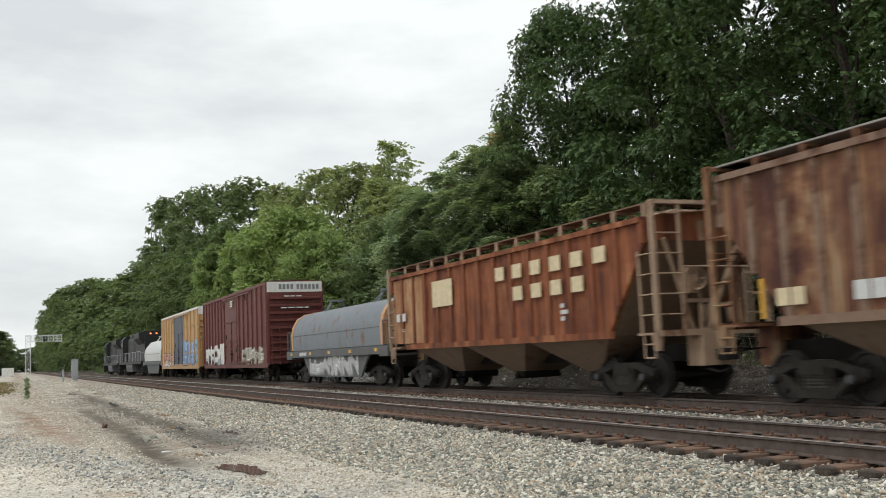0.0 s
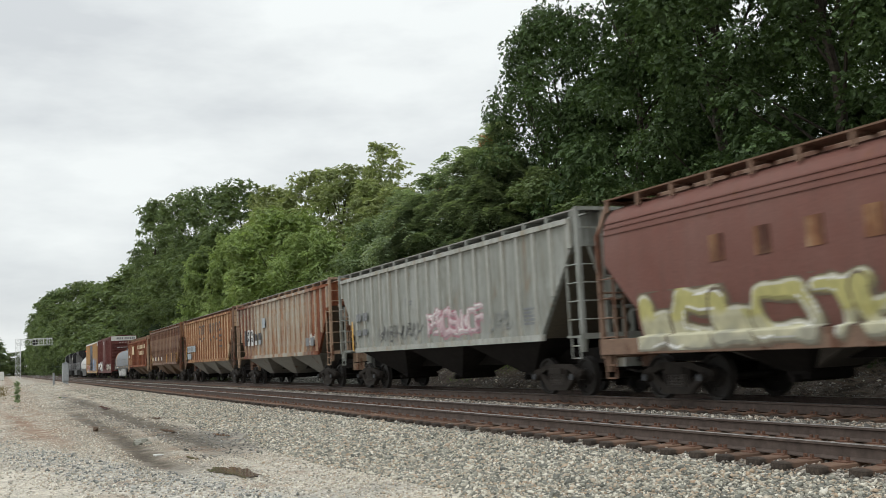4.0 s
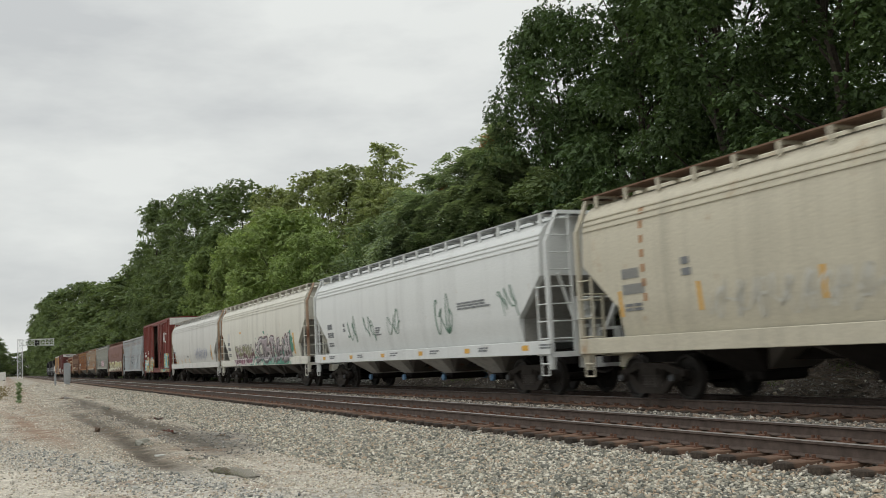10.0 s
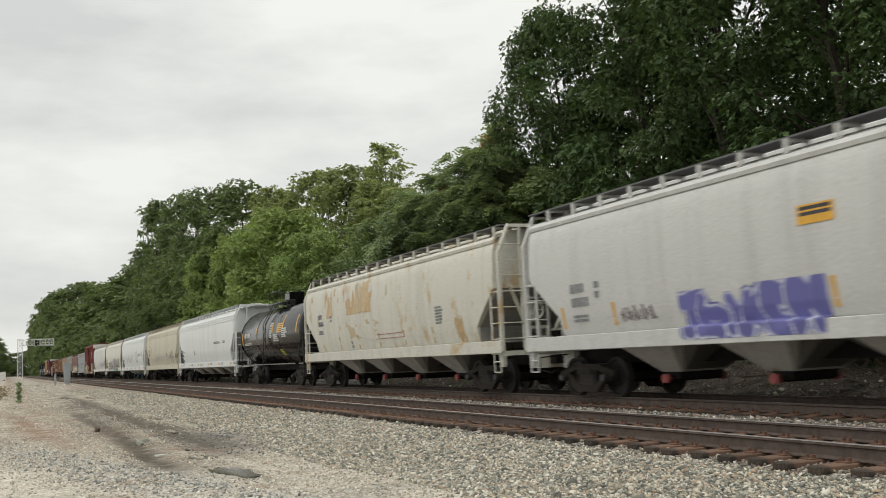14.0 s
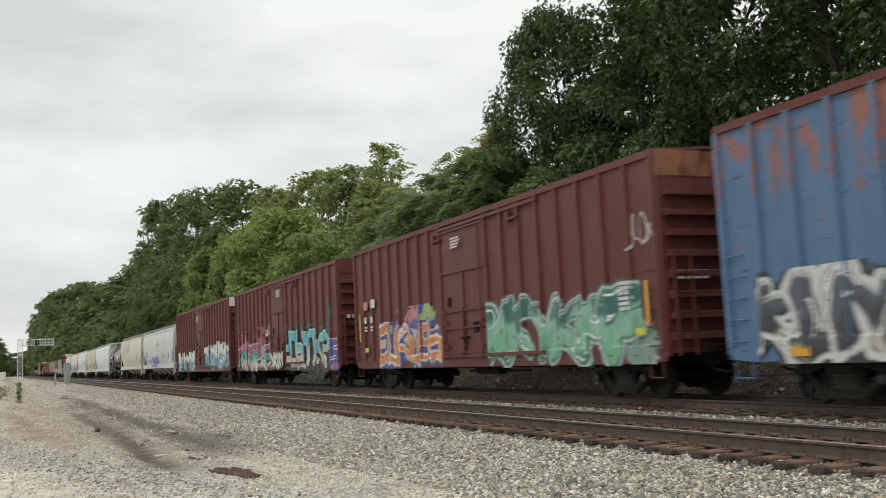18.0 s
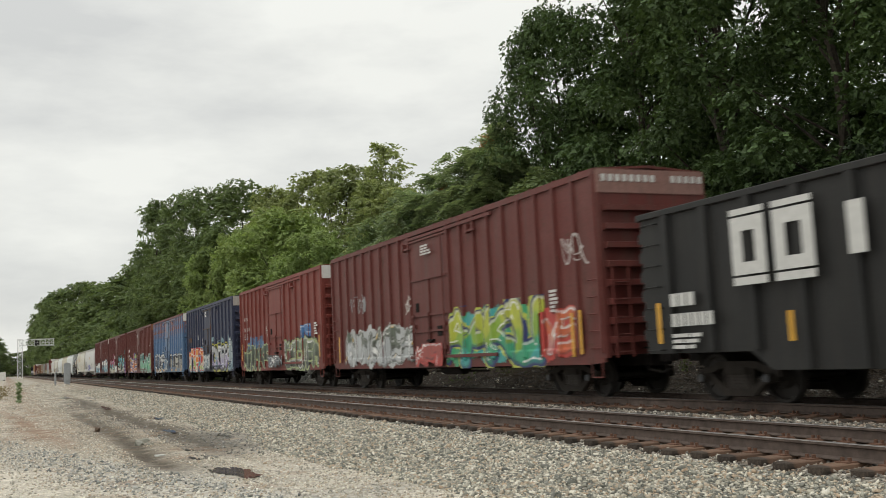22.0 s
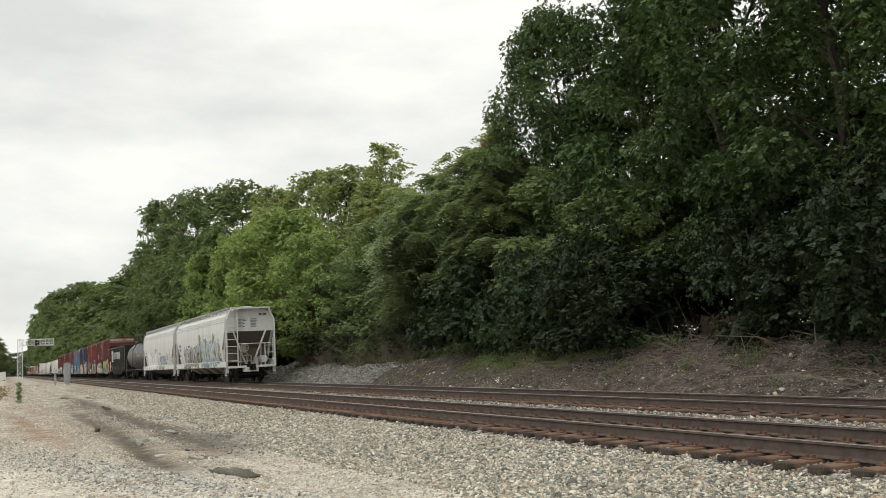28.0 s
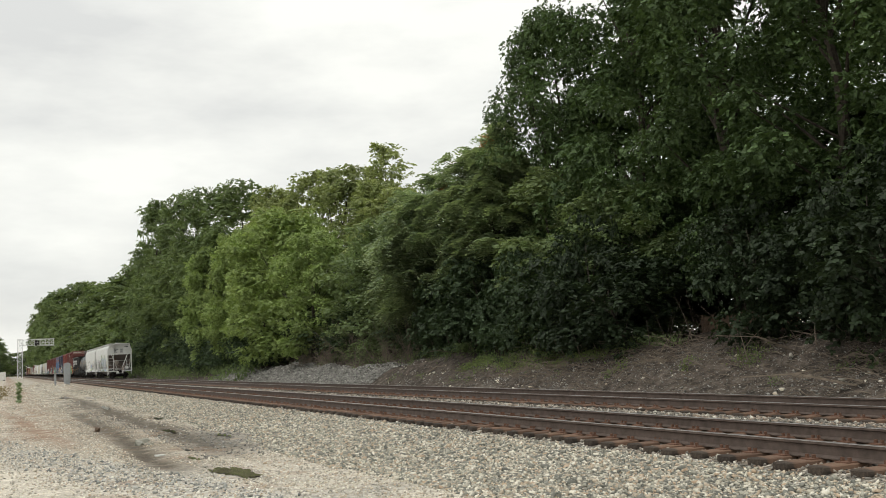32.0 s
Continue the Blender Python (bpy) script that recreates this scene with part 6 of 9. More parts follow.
        # side ladders and hanging steps
        for x in (-1, 1):
            bm = bmesh.new()
            yl = s * (n / 2 - 0.58)
            box(bm, x * 1.47 - 0.022, x * 1.47 + 0.022, yl - 0.022, yl + 0.022, low, low + 1.72)
            for z in np.arange(low + 0.38, low + 1.75, 0.42):
                bar(bm, (x * 1.5, yl, z), (x * 1.5, ye, z), 0.016, 6)
            part("side_ladder", bm, frame_mat, e)
            bm = bmesh.new()
            for y in (n / 2 - 0.16, n / 2 - 0.52):
                bar(bm, (x * 1.48, s * y, low), (x * 1.48, s * y, low - 0.5), 0.018, 6)
            for z in (low - 0.5, low - 0.22):
                bar(bm, (x * 1.48, s * (n / 2 - 0.16), z), (x * 1.48, s * (n / 2 - 0.52), z), 0.018, 6)
            part("sill_step", bm, frame_mat, e)
    # thin sheet laid over the end slope; its darker colour holds the end's shade
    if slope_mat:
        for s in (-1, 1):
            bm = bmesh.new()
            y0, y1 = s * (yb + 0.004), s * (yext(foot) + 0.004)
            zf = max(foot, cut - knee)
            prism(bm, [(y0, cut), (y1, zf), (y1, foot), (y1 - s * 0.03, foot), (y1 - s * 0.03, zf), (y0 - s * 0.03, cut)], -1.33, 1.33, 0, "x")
            part("slope_sheet", bm, slope_mat, e, "grimy slope sheet coloured for the shaded car end")
    gear_mat = gear_mat or frame_mat
    bm = bmesh.new()
    yw, zc = -n / 2 + 0.12, low + 1.12
    for k in range(14):
        a, b = k * math.tau / 14, (k + 1) * math.tau / 14
        bar(bm, (-0.38 + 0.25 * math.cos(a), yw, zc + 0.25 * math.sin(a)), (-0.38 + 0.25 * math.cos(b), yw, zc + 0.25 * math.sin(b)), 0.024, 5)
        if k % 3 == 0:
            bar(bm, (-0.38, yw, zc), (-0.38 + 0.25 * math.cos(a), yw, zc + 0.25 * math.sin(a)), 0.016, 4)
    part("brake_wheel", bm, gear_mat, e)
    bm = bmesh.new()
    box(bm, -0.52, -0.24, yw + 0.05, yw + 0.3, zc - 0.3, zc + 0.24)
    bar(bm, (-0.38, yw, zc), (-0.38, yw + 0.1, zc), 0.07, 8)
    for x in (-0.6, -0.2, 0.05):
        box(bm, x - 0.03, x + 0.03, yw + 0.1, yw + 0.16, low, zc - (0.3 if x < 0 else 0.45))
    box(bm, -0.6, 0.08, yw + 0.1, yw + 0.16, zc - 0.5, zc - 0.42)
    part("brake_stand", bm, gear_mat, e)
    bm = bmesh.new()
    bar(bm, (0.9, -n / 2 + 0.5, low + 0.42), (0.9, -n / 2 + 1.4, low + 0.42), 0.22, 14)
    part("air_reservoir", bm, frame_mat, e)
    bm = bmesh.new()
    box(bm, 0.25, 0.5, -n / 2 + 0.3, -n / 2 + 0.55, low, low + 0.55)
    bar(bm, (0.62, -n / 2 + 0.1, low), (0.62, -n / 2 + 0.1, low + 1.3), 0.03, 6)
    part("brake_valve", bm, gear_mat if gear_mat is not frame_mat else M["steel_dark"], e)
    running_gear(e, n, 2.0)
    base = post_side(ys, -1.44, deep, 0.13) if ribbed else None
    zs, xs_ = np.array(hz[:-3]), np.array(hx[:-3])
    if not ribbed:
        SKINS[e.name] = lambda z: -float(np.interp(z, zs, xs_)) - 0.01

    def side(Y, Z):
        if ribbed:
            return base(Y, Z)
        return np.where(Z < low + 0.36, -1.527, -np.interp(Z, zs, xs_) - 0.004)
    return e, n, side


def sill_dashes(e, n, low, seed, n_yellow=6):
    """Small stencils and yellow reflectors along the side sill."""
    g = random.Random(seed)
    for k in range(n_yellow):
        y = n / 2 - 1.2 - k * (n - 2.6) / (n_yellow - 1)
        marks(e, y, low + 0.25, [([0.32], 0.13)], M["yellow_mark"], -1.53, "yellow_reflector")
        marks(e, y - 0.9, low + 0.26, text_rows(seed + k, 2, 0.7, 0.045), M["grey_mark"], -1.53)


def car_number(e, y, z, side, mat, size=0.24, letters=4, digits=5, x=None):
    f = x or (lambda zz: float(side(np.array([y]), np.array([zz]))[0]) - 0.006)
    marks(e, y, z, [([size * 0.42] * letters, size * 0.85), ([size * 0.42] * digits, size * 0.85), ([], 0.05), ([0.3, 0.25], 0.06), ([0.25, 0.3], 0.06)], mat, f)


def notices(e, side, mat, seed, spots):
    for k, (y, z, rows, w, h) in enumerate(spots):
        marks(e, y, z, text_rows(seed * 10 + k, rows, w, h), mat, lambda zz, y=y: float(side(np.array([y]), np.array([zz]))[0]) - 0.006)


M["rust_orange"] = streaked("rust_orange_paint", [(0.4, (0.07, 0.024, 0.016)), (0.48, (0.17, 0.056, 0.026)), (0.56, (0.26, 0.09, 0.038)), (0.66, (0.36, 0.18, 0.09))])
M["faded_tan"] = streaked("bleached_tan_paint", [(0.4, (0.2, 0.085, 0.04)), (0.5, (0.34, 0.18, 0.09)), (0.6, (0.45, 0.29, 0.16))])
M["tan_frame"] = paint("rusty_tan_frame", (0.36, 0.25, 0.17), 0.4, 0.4, 0.7, 0.1, (0.2, 0.09, 0.05))
M["brown_grey"] = streaked("weathered_brown_paint", [(0.42, (0.06, 0.024, 0.02)), (0.49, (0.13, 0.056, 0.034)), (0.55, (0.24, 0.12, 0.06)), (0.63, (0.34, 0.24, 0.15))])
M["brown_post"] = paint("weathered_post_paint", (0.2, 0.125, 0.085), 0.55, 0.35, 0.7, 0.15, (0.12, 0.05, 0.028))
RUSTY_ENDS = [(0.36, (0.05, 0.018, 0.013)), (0.48, (0.14, 0.044, 0.022)), (0.58, (0.24, 0.085, 0.035)), (0.68, (0.34, 0.17, 0.08))]
M["salmon"] = streaked("rusting_salmon_paint", [(0.36, (0.1, 0.038, 0.022)), (0.44, (0.27, 0.12, 0.06)), (0.5, (0.46, 0.3, 0.18)), (0.6, (0.5, 0.38, 0.26)), (0.69, (0.28, 0.13, 0.065))])
M["salmon_post"] = streaked("rust_run_post_paint", [(0.4, (0.12, 0.045, 0.024)), (0.52, (0.3, 0.15, 0.07)), (0.64, (0.5, 0.36, 0.2))])
M["grey_rust"] = streaked("rust_streaked_grey_paint", [(0.34, (0.1, 0.04, 0.024)), (0.41, (0.28, 0.13, 0.065)), (0.47, (0.34, 0.25, 0.17)), (0.53, (0.36, 0.34, 0.29)), (0.66, (0.4, 0.39, 0.35))], 0.75, 1.8, RUSTY_ENDS)
M["grey_green"] = streaked("weathered_grey_green_paint", [(0.35, (0.2, 0.14, 0.085)), (0.42, (0.21, 0.22, 0.195)), (0.55, (0.29, 0.305, 0.285)), (0.68, (0.36, 0.37, 0.35))], 0.65, 3.0)
M["grey_post"] = streaked("paler_grey_post_paint", [(0.35, (0.28, 0.22, 0.14)), (0.45, (0.3, 0.31, 0.28)), (0.65, (0.43, 0.44, 0.42))], 0.65, 3.0)
M["brown_red"] = paint("dull_brown_red_paint", (0.16, 0.065, 0.05), 0.15, 0.35, 0.65, 0.2)
M["light_grey"] = paint("pale_blue_grey_paint", (0.31, 0.345, 0.365), 0.22, 0.5, 0.55, 0.12, (0.27, 0.15, 0.08), 0.6, 3.0, scuff=0.3)
M["pale_post"] = paint("pale_grey_post_paint", (0.36, 0.385, 0.395), 0.4, 0.4, 0.55, 0.1, (0.27, 0.13, 0.06), 0.6, 3.0)
M["dull_white"] = paint("dull_greyish_white_paint", (0.57, 0.57, 0.54), 0.03, 0.3, 0.5, 0.15, (0.42, 0.3, 0.19), 0.8, 1.6)
M["tail_white"] = paint("weathered_white_paint", (0.54, 0.55, 0.53), 0.03, 0.28, 0.5, 0.12, (0.42, 0.3, 0.19), 0.8, 1.6)
M["dark_walk"] = plain("dark_grey_grating", (0.11, 0.11, 0.115), 0.6, 0.2, 0.25)
M["tan_post"] = paint("rust_tan_post_paint", (0.36, 0.26, 0.17), 0.4, 0.3, 0.7, 0.1, (0.24, 0.11, 0.06))
M["beige_walk"] = plain("dusty_beige_grating", (0.4, 0.37, 0.32), 0.7, 0.05, 0.2)
# grimy bay paint, darkened to carry the shade beneath the side sill
M["bay_shaded"] = paint("shaded_grimy_bay", (0.1, 0.092, 0.083), 0.2, 0.5, 0.8, 0.2)
M["bay_grey"] = paint("dusty_bay_steel", (0.24, 0.23, 0.205), 0.15, 0.5, 0.8, 0.2)
M["bay_pale"] = paint("pale_bay_paint", (0.42, 0.41, 0.385), 0.12, 0.5, 0.7, 0.2, (0.24, 0.17, 0.11), 0.6, 3.0)
M["bay_brown"] = paint("dusty_brown_bay", (0.17, 0.115, 0.075), 0.2, 0.5, 0.8, 0.2)
M["cream"] = paint("dirty_cream_paint", (0.62, 0.61, 0.54), 0.06, 0.3, 0.5, 0.08, (0.42, 0.28, 0.16), 0.8, 1.8)
M["beige"] = paint("beige_hopper_paint", (0.52, 0.485, 0.385), 0.16, 0.34, 0.55, 0.12, (0.38, 0.24, 0.13), 0.8, 2.2)
M["stained_white"] = paint("rust_stained_white_paint", (0.57, 0.56, 0.49), 0.34, 0.25, 0.55, 0.05, (0.5, 0.38, 0.23), 0.85, 2.0)
M["grey_white"] = paint("grey_white_paint", (0.53, 0.53, 0.51), 0.04, 0.25, 0.5, 0.1, (0.4, 0.28, 0.18), 0.8, 1.6)
# tail car's end slope, much darker and browner than its body
M["slope_brown"] = paint("dark_brown_slope_paint", (0.1, 0.083, 0.072), 0.3, 0.5, 0.8, 0.2)
M["gear_rust"] = paint("rusty_brake_gear", (0.34, 0.29, 0.26), 0.35, 0.5, 0.8, 0.1)
# dusty sheet of the smooth cars, darkened to hold the shade of the end
M["slope_shaded"] = paint("shaded_dusty_slope_sheet", (0.27, 0.265, 0.245), 0.1, 0.5, 0.7, 0.15)
M["dull_walk"] = plain("dull_grey_grating", (0.24, 0.23, 0.215), 0.7, 0.1, 0.3)
# shade inside the ribbed cars' end cut-outs is put into this colour
M["slope_dark"] = paint("shaded_dark_slope_sheet", (0.1, 0.085, 0.062), 0.2, 0.4, 0.85, 0.1)
M["rust_walk"] = plain("rusty_grating", (0.16, 0.1, 0.07), 0.85, 0.1, 0.4)
M["pale_spot"] = plain("pale_yellow_patch_paint", (0.6, 0.5, 0.32), 0.7, 0, 0.2)
M["patch_grey"] = plain("grey_renumbering_patch", (0.3, 0.34, 0.37), 0.6, 0, 0.15)
M["rust_spot"] = plain("orange_rust_spots", (0.36, 0.18, 0.08), 0.8, 0, 0.3)
M["red_cap"] = plain("faded_red_outlet", (0.35, 0.08, 0.07), 0.6, 0, 0.3)
M["blue_cap"] = plain("blue_outlet_cap", (0.12, 0.25, 0.42), 0.6, 0, 0.3)

# rust-orange car with pale square patches
e, n, side = hopper(336.9, 321.3, M["rust_orange"], "rust-orange covered hopper with pale yellow square patches", True, 3.78, 1.36, 3, M["bay_brown"], 1.0, 3.3, 0.8, M["rust_walk"], False, frame_mat=M["tan_frame"], roof=0.15, walk_up=0.3, slope_mat=M["bay_brown"])
for y0, y1 in ((7.25, 6.55), (6.4, 5.55), (5.4, 4.75)):
    bm = bmesh.new()
    box(bm, -1.452, -1.441, y1, y0, 1.5, 3.64)
    part("faded_panel", bm, M["faded_tan"], e, "sun-bleached tan side panel")
bm = bmesh.new()
box(bm, -1.522, -1.514, 2.25, 3.75, 2.55, 3.35)
part("pale_patch", bm, M["pale_spot"], e, "large pale yellow painted square")
for k in range(6):
    y = -0.65 - k * 0.98
    for z in (3.0, 2.42) if 1 <= k <= 4 else (3.0,):
        bm = bmesh.new()
        box(bm, -1.522, -1.514, y - 0.5, y, z, z + 0.36)
        part("pale_patch", bm, M["pale_spot"], e, "pale yellow painted square")
marks(e, 6.9, 2.5, [([0.3, -0.12, 0.3], 0.26)], M["white_mark"], -1.52)
notices(e, side, M["white_mark"], 3, [(6.6, 2.1, 3, 0.4, 0.05), (-3.9, 2.2, 3, 0.4, 0.1)])
# brown ribbed car
e, n, side = hopper(319.6, 302.9, M["brown_grey"], "weathered brown ribbed covered hopper with dusty brown bays", True, 4.18, 1.42, 3, M["bay_brown"], 0.82, 3.3, 0.85, M["dull_walk"], False, post_mat=M["brown_post"], frame_mat=M["brown_grey"], slope_mat=M["slope_dark"])
for k in range(4):
    marks(e, 6.6 - 1.7 * k, 2.0, [([0.3, 0.3], 0.3)], M["white_mark"] if k % 2 else M["pale_spot"], -1.52)
for y in (7.0, -1.5, -4.2, -6.4):
    marks(e, y, 2.2, [([0.1], 0.7)], M["yellow_mark"], -1.52, "yellow_reflector")
# salmon car with grey patches
e, n, side = hopper(301.3, 284.4, M["salmon"], "rusting salmon ribbed covered hopper with grey number patch", True, 4.18, 1.42, 3, M["bay_grey"], 0.82, 3.3, 0.85, M["dull_walk"], False, post_mat=M["salmon_post"], frame_mat=M["brown_post"], slope_mat=M["slope_dark"])
marks(e, 6.8, 2.5, [([0.75, 0.75, 0.75, 0.75], 0.42)], M["patch_grey"], -1.518)
marks(e, 6.7, 2.42, [([0.2, 0.2, -0.1, 0.2, 0.2, -0.1, 0.2, 0.2, 0.2], 0.26)], M["grey_mark"], -1.524)
marks(e, 6.8, 2.0, [([0.7, 0.7], 0.4)], M["patch_grey"], -1.518)
for k, y in enumerate((2.0, 1.3, 0.6, -1.6, -2.6, -3.6, -4.6)):
    marks(e, y, 3.75, [([0.12, -0.14, 0.12], 0.62), ([0.4], 0.1)] if k % 2 else [([0.42], 0.12), ([0.12], 0.4), ([0.42], 0.12)], M["dark_mark"], -1.52)
for k in range(4):
    marks(e, -4.6, 3.3 - 0.33 * k, [([0.3, -0.04, 0.3], 0.1)], M["dark_mark"], -1.52)
marks(e, 7.3, 2.45, [([0.1], 0.9)], M["yellow_mark"], -1.52, "yellow_reflector")
# grey car with heavy rust
e, n, side = hopper(283.4, 266.0, M["grey_rust"], "grey ribbed covered hopper streaked with orange rust", True, 4.18, 1.42, 3, M["bay_grey"], 0.82, 3.3, 0.85, M["dull_walk"], False, post_mat=M["grey_rust"], frame_mat=M["tan_frame"], slope_mat=M["slope_dark"])
for y, w, z, h, mk in ((6.6, 0.4, 2.87, 0.8, "dark_mark"), (5.9, 0.46, 2.89, 0.85, "white_mark"), (5.1, 0.5, 2.86, 0.82, "white_mark"), (4.24, 0.42, 2.63, 0.34, "dark_mark"), (4.24, 0.42, 2.27, 0.22, "white_mark"), (3.46, 0.5, 2.65, 0.34, "dark_mark"), (3.46, 0.5, 2.28, 0.22, "patch_grey"), (2.6, 0.6, 3.36, 0.5, "patch_grey")):
    marks(e, y, z, [([w], h)], M[mk], -1.517)
for y in (5.8, 5.0):
    marks(e, y, 2.8, [([0.1, 0.1], 0.22), ([0.08, 0.12], 0.2)], M["dark_mark"], -1.524)
marks(e, -5.2, 2.1, [([0.5, -0.1, 0.45], 0.35)], M["grey_mark"], -1.52)
tag(e, -5.6, -6.4, 1.7, 2.3, 71, WHT, side, 0.1)
# grey-green car with pink scrawl
e, n, side = hopper(264.8, 247.2, M["grey_green"], "grey-green ribbed covered hopper with pink and white graffiti", True, 4.12, 1.4, 3, M["steel_dark"], 0.85, 3.5, 0.8, M["dull_walk"], False, post_mat=M["grey_post"], frame_mat=M["grey_green"], slope_mat=M["slope_dark"])
tag(e, 4.8, 0.4, 1.6, 2.3, 72, (0.13, 0.135, 0.13), side, 0.08)
graffiti(e, 0.3, -3.7, 1.55, 2.55, 171, [(0.46, 0.33, 0.36), (0.52, 0.4, 0.42)], line=(0.36, 0.16, 0.2), letters=9, side=side, thick=0.15, edge=0.04, shade=0.03)
tag(e, -3.8, -5.4, 1.6, 2.3, 69, (0.2, 0.21, 0.2), side, 0.06)
marks(e, 6.7, 2.75, [([0.22, 0.22, -0.1, 0.22, 0.22], 0.28), ([], 0.1), ([0.2, 0.2, -0.1, 0.2, 0.2], 0.22)], M["grey_mark"], -1.52)
notices(e, side, M["grey_mark"], 4, [(-6.0, 2.2, 5, 0.7, 0.06), (2.0, 3.0, 3, 0.6, 0.06)])
marks(e, 7.25, 2.5, [([0.12], 1.1)], M["yellow_mark"], -1.52, "yellow_reflector")
# brown-red smooth car, yellow-white graffiti
e, n, side = hopper(246.5, 229.6, M["brown_red"], "brown-red covered hopper with yellow-white graffiti along its foot", False, 4.1, 0.95, 3, M["steel_dark"], walk_mat=M["rust_walk"], frame_mat=M["brown_post"], cut=2.9, slope=1.0)
graffiti(e, 7.0, -7.2, 1.0, 2.2, 73, [(0.35, 0.34, 0.26), (0.5, 0.48, 0.33), (0.45, 0.42, 0.16)], line=(0.12, 0.09, 0.06), letters=12, side=side, thick=0.15, cloud=None)
for k in range(8):
    marks(e, 4.6 - 1.2 * k, 3.1, [([0.4], 0.5)], M["brown_grey"], lambda zz: float(side(np.array([0.0]), np.array([zz]))[0]) - 0.006)
# pale blue-grey ribbed car
e, n, side = hopper(228.8, 211.7, M["light_grey"], "pale blue-grey ribbed covered hopper with rust runs", True, 4.2, 1.0, 3, M["steel_dark"], 1.02, 3.5, 1.3, M["light_grey"], False, post_mat=M["pale_post"], frame_mat=M["pale_post"], deep=0.06, walk_up=0.06, roof=0.12, knee=0.95, cutback=0.15, slope_mat=M["bay_shaded"])
tag(e, 1.9, -1.6, 1.15, 2.7, 74, (0.1, 0.11, 0.12), side, 0.04)
haze(e, 2.6, -0.4, 1.1, 4.15, 174, [(0.26, 0.15, 0.07), (0.3, 0.24, 0.16)], side, run=0.12, much=-0.05)
haze(e, -5.6, -7.6, 1.1, 2.6, 175, [(0.24, 0.14, 0.07)], side, run=0.15, much=-0.25)
marks(e, -4.1, 2.2, [([0.34], 0.4)], M["white_mark"], -1.51)
notices(e, side, M["grey_mark"], 5, [(7.9, 2.1, 4, 0.7, 0.07), (-4.5, 2.0, 4, 0.5, 0.06), (-6.0, 2.1, 3, 0.8, 0.05)])

# the white and cream smooth-sided cars
e, n, side = hopper(193.4, 174.7, M["dull_white"], "dull white covered hopper with faint blue scrawl and rusty posts", False, 4.28, 1.02, 4, M["bay_shaded"], walk_mat=M["beige_walk"], corner_mat=M["tan_post"])
tag(e, -0.5, -5.8, 1.45, 2.45, 75, (0.22, 0.25, 0.38), side, 0.045)
car_number(e, 8.0, 2.3, side, M["grey_mark"], 0.2)
notices(e, side, M["grey_mark"], 6, [(-6.4, 2.1, 4, 0.4, 0.07), (2.5, 1.9, 2, 0.8, 0.04)])
for y in (6.9, 5.2, 3.5, 1.8):
    marks(e, y, 1.7, [([0.1], 0.35)], M["yellow_mark"], -1.5, "yellow_reflector")
strip(e, -6.75, 2.45, 0.16, 0.95, M["yellow_mark"])
strip(e, 7.75, 2.0, 0.16, 0.95, M["yellow_mark"])
e, n, side = hopper(173.8, 155.1, M["cream"], "dirty cream covered hopper with purple and teal graffiti", False, 4.28, 1.02, 4, M["bay_shaded"], walk_mat=M["beige_walk"], corner_mat=M["tan_frame"])
strip(e, -6.9, 2.45, 0.16, 0.95, M["yellow_mark"])
graffiti(e, 5.6, 1.0, 1.05, 2.2, 76, [(0.2, 0.05, 0.09), (0.1, 0.025, 0.045), (0.17, 0.17, 0.07)], line=(0.55, 0.53, 0.5), halo=(0.03, 0.02, 0.025), cloud=[(0.2, 0.06, 0.1), (0.3, 0.18, 0.24)], letters=7, side=side, thick=0.15, edge=0.05, shine=False)
haze(e, 0.6, -7.0, 1.05, 2.75, 278, [(0.03, 0.2, 0.13), (0.05, 0.24, 0.16)], side, much=0.2)
haze(e, 5.4, -6.8, 1.05, 1.8, 279, [(0.12, 0.36, 0.28), (0.3, 0.42, 0.36)], side, much=0.3)
graffiti(e, 0.6, -6.4, 1.1, 2.5, 178, [(0.3, 0.26, 0.27), (0.22, 0.19, 0.2), (0.34, 0.28, 0.3)], line=(0.02, 0.02, 0.02), halo=(0.2, 0.1, 0.11), letters=9, side=side, thick=0.13, edge=0.05)
car_number(e, 7.4, 2.4, side, M["grey_mark"], 0.22)
marks(e, 7.4, 2.9, [([0.55], 0.45)], M["white_mark"], -1.512)
marks(e, 4.2, 2.9, [([0.4], 0.1)], M["yellow_mark"], -1.512)
e, n, side = hopper(154.0, 134.3, M["white"], "clean white covered hopper with green scrawls and yellow reflectors", False, 4.28, 1.02, 4, M["bay_pale"], walk_mat=M["galv"], gate_mat=M["blue_cap"])
for k, y in enumerate((5.5, 3.5, 1.1)):
    tag(e, y, y - 1.1, 1.6 + 0.05 * k, 2.8, 78 + k, (0.1, 0.2, 0.14), side, 0.045)
tag(e, -3.0, -4.2, 1.5, 3.0, 82, (0.1, 0.2, 0.14), side, 0.045)
tag(e, -7.2, -8.3, 2.0, 3.0, 84, (0.1, 0.2, 0.14), side, 0.045)
car_number(e, 8.0, 2.55, side, M["grey_mark"], 0.25)
notices(e, side, M["grey_mark"], 7, [(2.4, 2.2, 4, 0.6, 0.05), (-4.6, 2.6, 3, 2.4, 0.05), (6.0, 2.5, 2, 0.2, 0.12)])
sill_dashes(e, n, 1.02, 20)
e, n, side = hopper(133.0, 114.5, M["beige"], "beige covered hopper with rust drips and ghosted scrawl", False, 4.3, 1.0, 4, M["steel_dark"], walk_mat=M["rust_walk"])
tag(e, 5.2, -4.0, 1.5, 2.4, 85, (0.55, 0.54, 0.48), side, 0.06)
